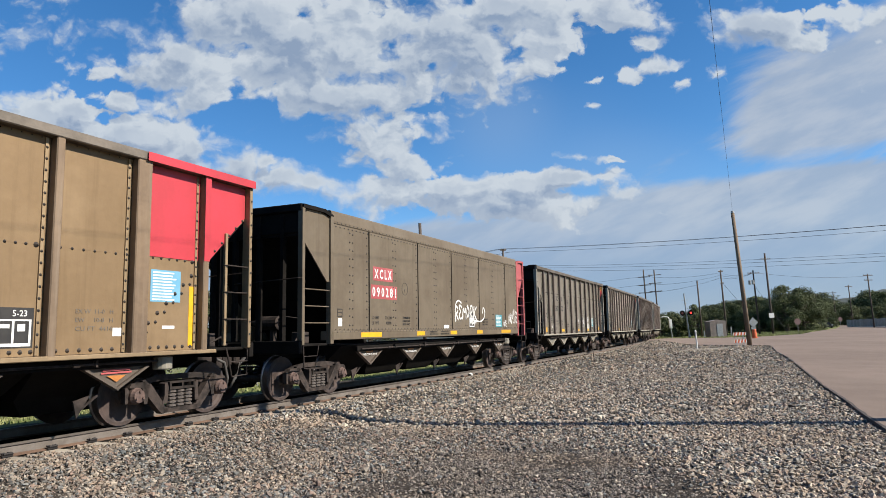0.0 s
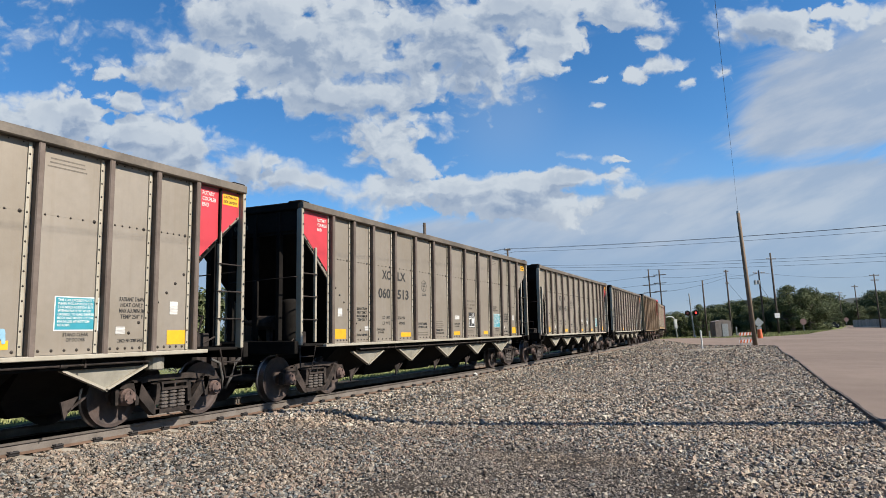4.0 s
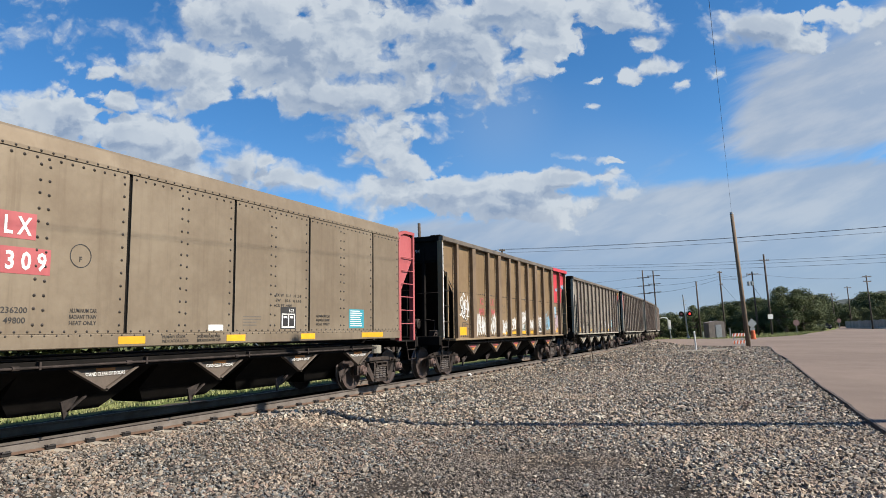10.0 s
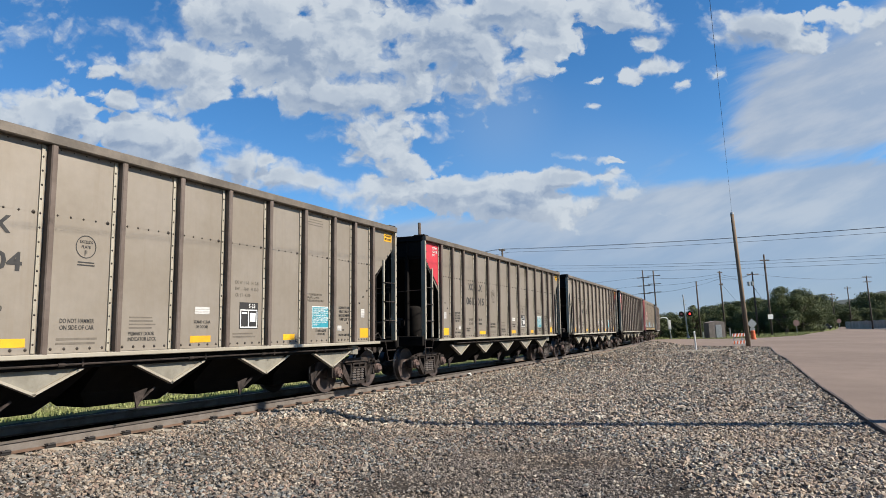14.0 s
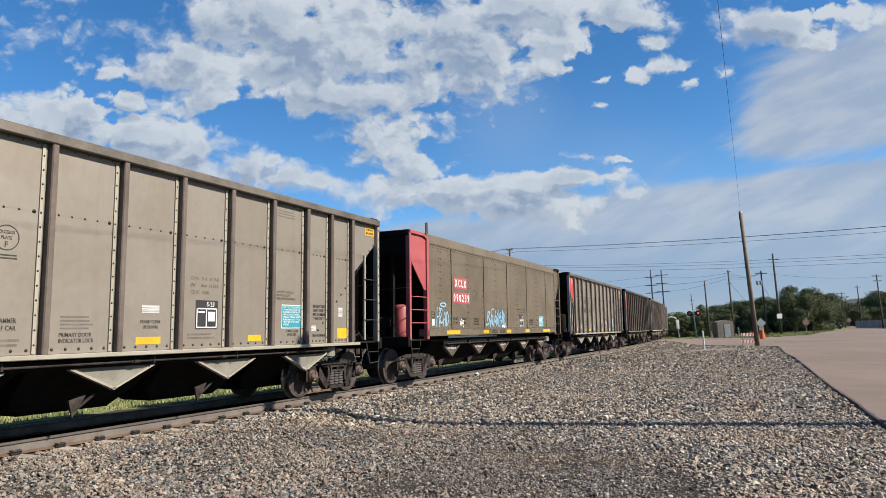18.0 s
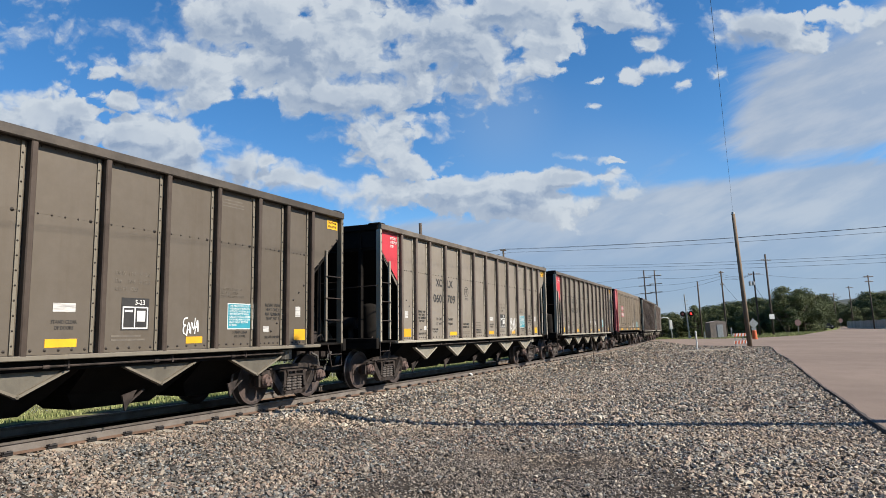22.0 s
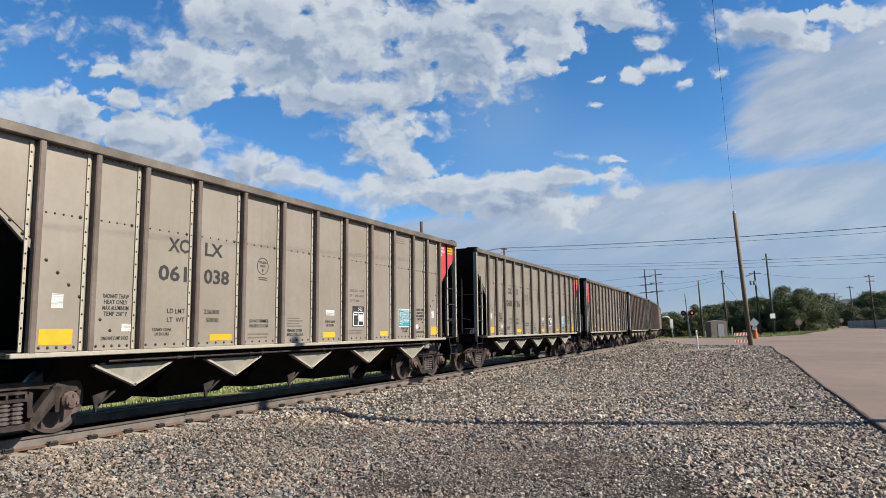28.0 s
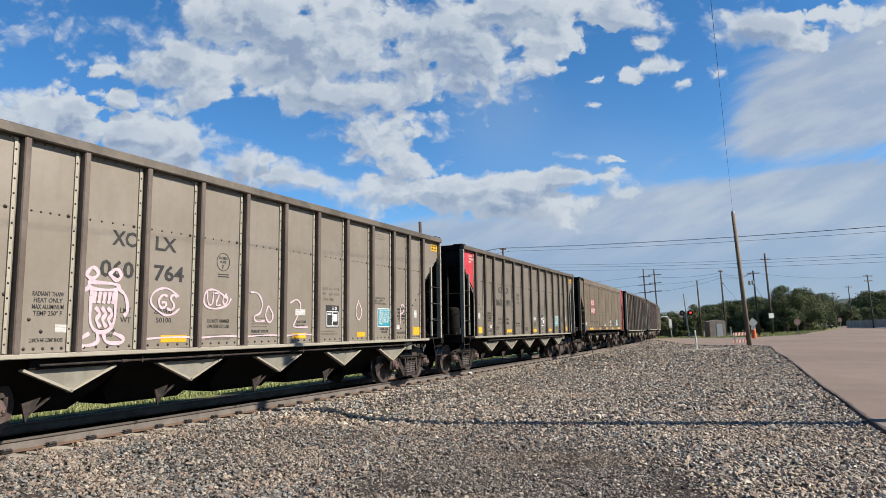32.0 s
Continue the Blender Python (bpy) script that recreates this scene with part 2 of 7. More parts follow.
# ======== materials ========
def surface(name, a, b, rough=0.7, metal=0.0, scale=3.0, bump=0.15, bump_scale=60.0, fine=0.25, island=0.0, tint=False, stain=None, streaks=0.0,
            streak_col=(0.1, 0.08, 0.06), stretch=(1, 1, 1), rnd=0.0, spec=0.5):
    """Two colours mixed by coarse noise, fine grain over it, optional run-down streaks, per-piece variation."""
    m = bpy.data.materials.new(name)
    m.use_nodes = True
    N, K = m.node_tree.nodes, m.node_tree.links
    bs = N["Principled BSDF"]
    co = N.new("ShaderNodeTexCoord").outputs["Object"]
    mp = N.new("ShaderNodeMapping")
    mp.inputs["Scale"].default_value = stretch
    K.new(co, mp.inputs["Vector"])
    if tint or rnd:
        info = N.new("ShaderNodeObjectInfo")
        shift = N.new("ShaderNodeVectorMath")
        shift.operation = "MULTIPLY_ADD"
        K.new(info.outputs["Random"], shift.inputs[0])
        shift.inputs[1].default_value = (37.0, 19.0, 23.0)
        K.new(mp.outputs[0], shift.inputs[2])
        co = shift.outputs[0]
    else:
        co = mp.outputs[0]
    coarse = noise_tex(N, K, co, scale, 5.0, 0.6)
    grain = noise_tex(N, K, co, scale * 14, 4.0, 0.6)
    col = mixcol(N, K, ramp01(N, K, coarse, 0.35, 0.65), a, b)
    g = maths(N, K, "MULTIPLY_ADD", grain, fine * 2, 1.0 - fine)
    gray = N.new("ShaderNodeCombineColor")
    for i in range(3):
        K.new(g, gray.inputs[i])
    col = mixcol(N, K, 1.0, col, gray.outputs[0], "MULTIPLY")
    if streaks:
        mp2 = N.new("ShaderNodeMapping")
        mp2.inputs["Scale"].default_value = (7.0, 7.0, 0.35)
        K.new(co, mp2.inputs["Vector"])
        st = noise_tex(N, K, mp2.outputs[0], 1.0, 6.0, 0.65)
        col = mixcol(N, K, maths(N, K, "MULTIPLY", ramp01(N, K, st, 0.46, 0.78), streaks), col, streak_col)
    if stain:
        cx_, cy_, rx_, ry_, tone = stain
        off = vmath(N, K, "SUBTRACT", co, (cx_, cy_, 0))
        off = vmath(N, K, "MULTIPLY", off, (1 / rx_, 1 / ry_, 0))
        edge = maths(N, K, "ADD", vmath(N, K, "LENGTH", off, out=1), maths(N, K, "MULTIPLY_ADD", noise_tex(N, K, co, 1.1, 5.0, 0.6), 1.0, -0.5))
        col = mixcol(N, K, ramp01(N, K, edge, 1.1, 0.85), col, tone)
    if tint:
        col = mixcol(N, K, 1.0, col, info.outputs["Color"], "MULTIPLY")
    if rnd:
        r = maths(N, K, "MULTIPLY_ADD", info.outputs["Random"], rnd * 2, 1.0 - rnd)
        gr = N.new("ShaderNodeCombineColor")
        for i in range(3):
            K.new(r, gr.inputs[i])
        col = mixcol(N, K, 1.0, col, gr.outputs[0], "MULTIPLY")
    if island:
        geo = N.new("ShaderNodeNewGeometry")
        r = maths(N, K, "MULTIPLY_ADD", geo.outputs["Random Per Island"], island * 2, 1.0 - island)
        gr = N.new("ShaderNodeCombineColor")
        for i in range(3):
            K.new(r, gr.inputs[i])
        col = mixcol(N, K, 1.0, col, gr.outputs[0], "MULTIPLY")
    K.new(col, bs.inputs["Base Color"])
    bs.inputs["Metallic"].default_value = metal
    bs.inputs["Specular IOR Level"].default_value = spec
    K.new(maths(N, K, "MULTIPLY_ADD", coarse, 0.25, rough - 0.125, clamp=True), bs.inputs["Roughness"])
    if bump:
        bp = N.new("ShaderNodeBump")
        bp.inputs["Strength"].default_value, bp.inputs["Distance"].default_value = bump, 0.02
        K.new(noise_tex(N, K, co, bump_scale, 3.0, 0.6), bp.inputs["Height"])
        K.new(bp.outputs[0], bs.inputs["Normal"])
    return m


def palette(name, colours, rough=0.85, grain_scale=45.0, bump=0.3):
    """Pieces of one mesh, each island in one of several colours."""
    m = bpy.data.materials.new(name)
    m.use_nodes = True
    N, K = m.node_tree.nodes, m.node_tree.links
    bs = N["Principled BSDF"]
    geo = N.new("ShaderNodeNewGeometry")
    cr = N.new("ShaderNodeValToRGB")
    cr.color_ramp.interpolation = "CONSTANT"
    while len(cr.color_ramp.elements) < len(colours):
        cr.color_ramp.elements.new(0.5)
    for i, c in enumerate(colours):
        cr.color_ramp.elements[i].position, cr.color_ramp.elements[i].color = i / len(colours), (*c, 1)
    K.new(geo.outputs["Random Per Island"], cr.inputs[0])
    co = N.new("ShaderNodeTexCoord").outputs["Object"]
    grain = noise_tex(N, K, co, grain_scale, 4.0, 0.65)
    g = maths(N, K, "MULTIPLY_ADD", grain, 0.7, 0.65)
    gray = N.new("ShaderNodeCombineColor")
    for i in range(3):
        K.new(g, gray.inputs[i])
    earth = ramp01(N, K, noise_tex(N, K, co, 0.32, 4.0, 0.6, 0.5), 0.45, 0.68)
    col = mixcol(N, K, maths(N, K, "MULTIPLY", earth, 0.75), cr.outputs[0], mixcol(N, K, 0.55, cr.outputs[0], (0.30, 0.22, 0.15)))
    K.new(mixcol(N, K, 1.0, col, gray.outputs[0], "MULTIPLY"), bs.inputs["Base Color"])
    bs.inputs["Roughness"].default_value = rough
    bp = N.new("ShaderNodeBump")
    bp.inputs["Strength"].default_value, bp.inputs["Distance"].default_value = bump, 0.01
    K.new(grain, bp.inputs["Height"])
    K.new(bp.outputs[0], bs.inputs["Normal"])
    return m


M = {}
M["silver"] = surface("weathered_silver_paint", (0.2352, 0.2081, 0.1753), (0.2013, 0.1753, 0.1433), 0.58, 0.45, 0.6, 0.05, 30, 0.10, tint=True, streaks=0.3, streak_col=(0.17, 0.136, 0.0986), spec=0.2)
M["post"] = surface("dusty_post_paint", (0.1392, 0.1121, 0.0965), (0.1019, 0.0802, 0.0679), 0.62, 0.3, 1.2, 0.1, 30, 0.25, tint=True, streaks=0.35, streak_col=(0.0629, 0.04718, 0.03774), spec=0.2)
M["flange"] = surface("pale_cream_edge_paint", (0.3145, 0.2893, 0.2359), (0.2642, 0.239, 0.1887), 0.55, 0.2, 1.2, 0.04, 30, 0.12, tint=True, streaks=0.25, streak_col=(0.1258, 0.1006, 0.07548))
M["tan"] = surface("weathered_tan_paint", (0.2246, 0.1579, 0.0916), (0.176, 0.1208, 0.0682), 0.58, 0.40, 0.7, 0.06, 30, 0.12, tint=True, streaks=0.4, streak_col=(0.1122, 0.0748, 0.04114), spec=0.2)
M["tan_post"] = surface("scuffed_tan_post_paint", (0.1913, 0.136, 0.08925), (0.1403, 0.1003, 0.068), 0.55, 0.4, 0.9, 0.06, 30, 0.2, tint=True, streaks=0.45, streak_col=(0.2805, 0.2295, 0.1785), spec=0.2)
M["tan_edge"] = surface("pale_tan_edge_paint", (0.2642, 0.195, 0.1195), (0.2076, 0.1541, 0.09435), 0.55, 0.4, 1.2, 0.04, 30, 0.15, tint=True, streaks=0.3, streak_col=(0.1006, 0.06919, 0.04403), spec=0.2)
M["olive"] = surface("weathered_brown_grey_paint", (0.152, 0.1238, 0.0895), (0.1174, 0.093, 0.0665), 0.58, 0.40, 0.7, 0.06, 30, 0.12, tint=True, streaks=0.5, streak_col=(0.0865, 0.06487, 0.04469), spec=0.2)
M["chord"] = surface("dusty_top_rail_paint", (0.1321, 0.1101, 0.08806), (0.07548, 0.0629, 0.05032), 0.6, 0.3, 1.4, 0.1, 40, 0.25, tint=True)
M["red"] = surface("faded_red_paint", (0.39, 0.02831, 0.04088), (0.3271, 0.02201, 0.03145), 0.5, 0.0, 1.1, 0.05, 40, 0.1, streaks=0.22, streak_col=(0.1635, 0.03145, 0.02516))
M["rose"] = surface("sun_bleached_red_paint", (0.3019, 0.06919, 0.07233), (0.2516, 0.04718, 0.05032), 0.55, 0.0, 1.1, 0.05, 40, 0.12, streaks=0.25, streak_col=(0.1258, 0.03774, 0.03145))
# near black: the shade on car ends and underframes is put into this colour
M["near_black"] = surface("near_black_shaded_steel", (0.005, 0.0044, 0.004), (0.01, 0.0086, 0.0076), 0.9, 0.0, 3.0, 0.2, 60, 0.3, spec=0.1)
M["truck"] = surface("dusty_cast_iron", (0.01337, 0.01069, 0.009624), (0.03849, 0.02941, 0.02566), 0.8, 0.0, 6.0, 0.3, 70, 0.4, rnd=0.25, spec=0.2)
M["wheel"] = surface("dark_wheel_steel", (0.02516, 0.01761, 0.01572), (0.05346, 0.03648, 0.03145), 0.65, 0.2, 4.0, 0.15, 50, 0.3)
M["tread"] = surface("polished_wheel_tread", (0.2139, 0.1887, 0.1824), (0.151, 0.1258, 0.1195), 0.35, 0.85, 4.0, 0.05, 50, 0.15)
M["spring"] = surface("dusty_spring_steel", (0.1069, 0.09121, 0.08177), (0.07548, 0.0629, 0.05661), 0.6, 0.4, 8.0, 0.2, 60, 0.2)
M["hose"] = surface("dusty_rubber_hose", (0.0629, 0.05976, 0.05661), (0.03774, 0.0346, 0.03145), 0.7, 0.0, 6.0, 0.1, 60, 0.2)
M["chute"] = surface("grey_green_chute_steel", (0.2076, 0.195, 0.1604), (0.151, 0.1397, 0.1132), 0.6, 0.2, 2.5, 0.1, 40, 0.15, tint=True, streaks=0.3)
M["chute_dark"] = surface("rusty_brown_chute_steel", (0.0629, 0.04906, 0.03774), (0.09435, 0.07233, 0.05535), 0.7, 0.1, 2.5, 0.1, 40, 0.25)
M["pale_blue"] = surface("pale_blue_sign_sheet", (0.1006, 0.2642, 0.39), (0.1258, 0.2893, 0.4026), 0.45, 0.0, 3.0, 0, 40, 0.06)
M["rivet"] = surface("dark_bolt_steel", (0.03145, 0.02642, 0.02201), (0.05346, 0.04403, 0.03648), 0.6, 0.2, 8.0, 0, 40, 0.1)
M["yellow"] = surface("yellow_reflector_tape", (0.5346, 0.2893, 0.009435), (0.4718, 0.2453, 0.007548), 0.45, 0.0, 4.0, 0, 40, 0.08, rnd=0.12)
M["orange"] = surface("worn_orange_reflector", (0.39, 0.151, 0.03145), (0.3145, 0.1195, 0.03145), 0.5, 0.0, 6.0, 0, 40, 0.15, rnd=0.15)
M["black"] = surface("black_stencil_paint", (0.0096, 0.009, 0.009), (0.018, 0.0168, 0.0156), 0.6, 0.0, 9.0, 0, 40, 0.3)
M["faint"] = surface("faded_stencil_paint", (0.07548, 0.0629, 0.05032), (0.1069, 0.09121, 0.07233), 0.7, 0.0, 9.0, 0, 40, 0.3)
M["white"] = surface("white_marking_paint", (0.5476, 0.5476, 0.5328), (0.4884, 0.4884, 0.4736), 0.55, 0.0, 5.0, 0, 40, 0.06)
M["label_white"] = surface("printed_white_label", (0.444, 0.4366, 0.4144), (0.222, 0.2146, 0.2072), 0.6, 0.0, 6.0, 0, 40, 0.1, stretch=(0.6, 1, 9), rnd=0.1)
M["faded_sign"] = surface("faded_sign_sheet", (0.1258, 0.06605, 0.05976), (0.09435, 0.05346, 0.05032), 0.6, 0.0, 3.0, 0, 40, 0.1)
M["bearing"] = surface("rusty_bearing_cap", (0.1006, 0.06605, 0.05661), (0.0629, 0.04277, 0.03774), 0.75, 0.0, 8.0, 0.2, 60, 0.3, spec=0.3)
M["blue"] = surface("teal_blue_sign_sheet", (0.02201, 0.1824, 0.2327), (0.02831, 0.2076, 0.2642), 0.4, 0.0, 3.0, 0, 40, 0.05)
M["plate_green"] = surface("dark_green_grey_sheet", (0.0425, 0.06375, 0.0578), (0.05525, 0.0765, 0.068), 0.45, 0.0, 3.0, 0, 40, 0.08)
M["patch_grey"] = surface("brushed_grey_patch_paint", (0.306, 0.2805, 0.2422), (0.2125, 0.1913, 0.1573), 0.6, 0.0, 4.0, 0.05, 40, 0.2, streaks=0.5, streak_col=(0.136, 0.102, 0.07225))
M["faded_red"] = surface("faded_red_mark_paint", (0.34, 0.0595, 0.06375), (0.255, 0.06375, 0.0595), 0.6, 0.0, 14.0, 0, 40, 0.25)
M["sky_spray"] = surface("pale_blue_spray_paint", (0.1384, 0.2831, 0.39), (0.1887, 0.3271, 0.4151), 0.6, 0.0, 12.0, 0, 40, 0.15)
M["pink_spray"] = surface("pale_pink_spray_paint", (0.4151, 0.3271, 0.3522), (0.3648, 0.2768, 0.3145), 0.6, 0.0, 12.0, 0, 40, 0.15)
M["rail"] = surface("dusty_grey_rail", (0.1258, 0.1101, 0.09749), (0.09121, 0.07674, 0.06605), 0.7, 0.0, 3.0, 0.15, 60, 0.2, spec=0.2)
M["rail_foot"] = surface("brown_rusty_rail_foot", (0.1258, 0.08051, 0.05787), (0.08806, 0.05535, 0.039), 0.8, 0.0, 3.0, 0.2, 60, 0.25, spec=0.2)
M["rail_head"] = surface("worn_rail_head", (0.1069, 0.09121, 0.07863), (0.07548, 0.0629, 0.05409), 0.5, 0.4, 3.0, 0.05, 60, 0.1)
M["tie"] = surface("pale_concrete_tie", (0.2893, 0.2579, 0.2139), (0.239, 0.2076, 0.1698), 0.85, 0.0, 5.0, 0.25, 50, 0.2, rnd=0.15)
M["clip"] = surface("black_rail_clip", (0.01258, 0.01132, 0.01132), (0.02201, 0.01887, 0.01887), 0.6, 0.5, 8.0, 0, 40, 0.2)
# bed colour darkened to paint the shade in gaps between stones; stain marks the fines
M["ground"] = surface("gravel_bed_with_gap_shade", (0.04117, 0.03487, 0.02906), (0.05811, 0.04988, 0.04117), 0.95, 0.0, 1.4, 1.0, 30, 0.6, stain=(0.8, 7.3, 1.9, 2.8, (0.03183, 0.02664, 0.02214)), spec=0.1)
# shade beneath the train, put into the ballast colour
M["bed_shade"] = surface("shade_black_ballast", (0.003, 0.0025, 0.00225), (0.006, 0.0051, 0.0045), 0.95, 0.0, 2.5, 1.0, 40, 0.5, spec=0.0)
M["fines"] = surface("dark_crushed_fines", (0.05346, 0.04529, 0.04088), (0.07548, 0.0629, 0.05661), 0.95, 0.0, 3.0, 0.6, 70, 0.4)
STONES = [(0.2524, 0.2207, 0.1755), (0.1108, 0.09686, 0.0792), (0.3407, 0.2939, 0.2333), (0.05577, 0.04811, 0.04054), (0.2717, 0.2114, 0.1527), (0.223, 0.1831, 0.1438), (0.1925, 0.1831, 0.1652), (0.374, 0.3464, 0.2794), (0.254, 0.1944, 0.1507), (0.07794, 0.06839, 0.05703), (0.1351, 0.1424, 0.1397), (0.1892, 0.1397, 0.1126), (0.0901, 0.0946, 0.0946)]
M["stone_far"] = palette("pale_ballast_stone", STONES)
NEAR_STONES = [(0.1946, 0.1696, 0.138), (0.0647, 0.058, 0.0489), (0.2092, 0.1792, 0.1433), (0.0346, 0.0316, 0.0275), (0.2083, 0.1599, 0.1197), (0.1069, 0.0845, 0.0682), (0.0845, 0.083, 0.0785), (0.2531, 0.2217, 0.1808), (0.1248, 0.0896, 0.0728), (0.0499, 0.0458, 0.0408), (0.0998, 0.0942, 0.0865), (0.086, 0.0935, 0.0957), (0.1496, 0.1533, 0.1459), (0.1757, 0.1235, 0.0972)]
M["stone"] = palette("ballast_stone", NEAR_STONES)
M["fine_stone"] = palette("dark_fine_stone", [(0.1176, 0.1003, 0.08441), (0.07611, 0.06435, 0.05535), (0.173, 0.1453, 0.1211), (0.04843, 0.04151, 0.03667), (0.2352, 0.2041, 0.173), (0.09687, 0.08164, 0.06919)])
M["road"] = surface("pinkish_worn_road", (0.186, 0.143, 0.117), (0.152, 0.117, 0.096), 0.9, 0.0, 0.12, 0.25, 90, 0.22, stretch=(1.0, 0.45, 1.0), spec=0.2)
M["grass"] = surface("dry_green_grass", (0.09829, 0.1298, 0.03539), (0.1573, 0.1573, 0.06682), 0.95, 0.0, 0.8, 0.6, 30, 0.5, spec=0.1)
M["blade"] = surface("grass_blades", (0.1443, 0.1696, 0.06496), (0.2238, 0.2238, 0.1083), 0.9, 0.0, 1.0, 0, 30, 0.4, island=0.35, spec=0.1)
M["leaf"] = surface("tree_leaves", (0.0527, 0.06723, 0.02796), (0.08874, 0.1006, 0.0441), 0.75, 0.0, 0.35, 0, 30, 0.35, island=0.55, spec=0.2)
M["bark"] = surface("tree_bark", (0.05661, 0.04403, 0.03145), (0.08806, 0.06919, 0.05032), 0.95, 0.0, 4.0, 0.6, 30, 0.4)
M["pole"] = surface("dark_creosoted_pole", (0.03774, 0.02893, 0.02264), (0.05976, 0.04403, 0.03334), 0.9, 0.0, 3.0, 0.4, 40, 0.3, stretch=(4, 4, 0.4), rnd=0.15)
M["pole_light"] = surface("weathered_pole_wood", (0.1069, 0.07548, 0.05032), (0.151, 0.1101, 0.07548), 0.9, 0.0, 3.0, 0.4, 40, 0.3, stretch=(4, 4, 0.4))
M["wire"] = surface("black_cable", (0.01258, 0.01258, 0.01384), (0.01887, 0.01887, 0.02076), 0.6, 0.0, 2.0, 0, 40, 0.1)
M["galv"] = surface("galvanised_steel", (0.2642, 0.2705, 0.2705), (0.2139, 0.2202, 0.2202), 0.5, 0.6, 5.0, 0.1, 40, 0.15)
M["shed"] = surface("grey_shed_blocks", (0.151, 0.1258, 0.1132), (0.1195, 0.1006, 0.09121), 0.9, 0.0, 2.0, 0.4, 30, 0.25)
M["barrier_orange"] = surface("orange_barrier_sheet", (0.4906, 0.1006, 0.02516), (0.4277, 0.08177, 0.02201), 0.5, 0.0, 4.0, 0, 40, 0.1)
M["hill"] = surface("distant_wooded_hill", (0.01761, 0.02768, 0.02265), (0.03019, 0.04026, 0.03774), 0.95, 0.0, 0.05, 0, 30, 0.35)
M["fence_wood"] = surface("weathered_board_fence", (0.3171, 0.2643, 0.2188), (0.2491, 0.2037, 0.1661), 0.9, 0.0, 2.0, 0.3, 40, 0.3, rnd=0.2)
M["car_paint"] = surface("dark_car_paint", (0.01887, 0.02201, 0.02831), (0.01572, 0.01887, 0.02516), 0.25, 0.3, 2.0, 0, 40, 0.05)
M["glass"] = surface("dark_window_glass", (0.01258, 0.01572, 0.01887), (0.01258, 0.01572, 0.01887), 0.08, 0.0, 2.0, 0, 40, 0.0)
M["signal_red"] = surface("unlit_red_lens", (0.0629, 0.005032, 0.005032), (0.05032, 0.003774, 0.003774), 0.3, 0.0, 2.0, 0, 40, 0.0)


def glowing(name, colour, strength):
    m = bpy.data.materials.new(name)
    m.use_nodes = True
    bs = m.node_tree.nodes["Principled BSDF"]
    bs.inputs["Base Color"].default_value = (*colour, 1)
    bs.inputs["Emission Color"].default_value = (*colour, 1)
    bs.inputs["Emission Strength"].default_value = strength
    return m


M["signal_glow"] = glowing("lit_red_lens", (0.8, 0.03, 0.02), 0.7)


# ======== building helpers ========
def mesh_from(name, bm, material, smooth=False):
    me = bpy.data.meshes.new(name)
    bmesh.ops.recalc_face_normals(bm, faces=bm.faces)
    bm.to_mesh(me)
    bm.free()
    me.materials.append(material)
    if smooth:
        for p in me.polygons:
            p.use_smooth = True
    return me


def part(name, bm, material, parent, label="", smooth=False):
    """One mesh object from a bmesh (or from a mesh that it shares), under a thing or under a part."""
    me = bm if isinstance(bm, bpy.types.Mesh) else mesh_from(name, bm, material, smooth)
    ob = new(name, me)
    ob.parent = parent
    if label:
        ob["label"] = label
    return ob


def thing(name, label, category, group="", kind="", place=(0, 0, 0)):
    ob = new(name)
    ob.location = place
    ob.empty_display_size = 0.3
    return tagged(ob, label, category, group, kind)


def solid(name, bm, material, label, category, group="", kind="", smooth=False):
    return tagged(new(name, mesh_from(name, bm, material, smooth)), label, category, group, kind)


def poly_prism(bm, pts, axis, a, b):
    """Extrudes a polygon of two coordinates along an axis from a to b."""
    def at(p, w):
        return {"x": (w, p[0], p[1]), "y": (p[0], w, p[1]), "z": (p[0], p[1], w)}[axis]
    lo, hi = [bm.verts.new(at(p, a)) for p in pts], [bm.verts.new(at(p, b)) for p in pts]
    bm.faces.new(lo[::-1]), bm.faces.new(hi)
    for i in range(len(pts)):
        j = (i + 1) % len(pts)
        bm.faces.new((lo[i], lo[j], hi[j], hi[i]))
    return bm


def box(x0, x1, y0, y1, z0, z1, bm=None, bevel=0.0):
    own = bm is None
    bm = bm or bmesh.new()
    poly_prism(bm, [(x0, y0), (x1, y0), (x1, y1), (x0, y1)], "z", z0, z1)
    if own and bevel:
        bmesh.ops.bevel(bm, geom=list(bm.edges), offset=bevel, segments=1, affect="EDGES")
    return bm


def bar(p, q, w, h=None, bm=None, up=(0, 0, 1)):
    """A square bar from p to q."""
    bm = bm or bmesh.new()
    p, q, h = Vector(p), Vector(q), h or w
    d = (q - p).normalized()
    u = Vector(up) if abs(d.dot(Vector(up))) < 0.95 else Vector((1, 0, 0))
    s = d.cross(u).normalized()
    t = s.cross(d)
    ring = [(-1, -1), (1, -1), (1, 1), (-1, 1)]
    lo = [bm.verts.new(p + s * (a * w / 2) + t * (b * h / 2)) for a, b in ring]
    hi = [bm.verts.new(q + s * (a * w / 2) + t * (b * h / 2)) for a, b in ring]
    bm.faces.new(lo[::-1]), bm.faces.new(hi)
    for i in range(4):
        bm.faces.new((lo[i], lo[(i + 1) % 4], hi[(i + 1) % 4], hi[i]))
    return bm


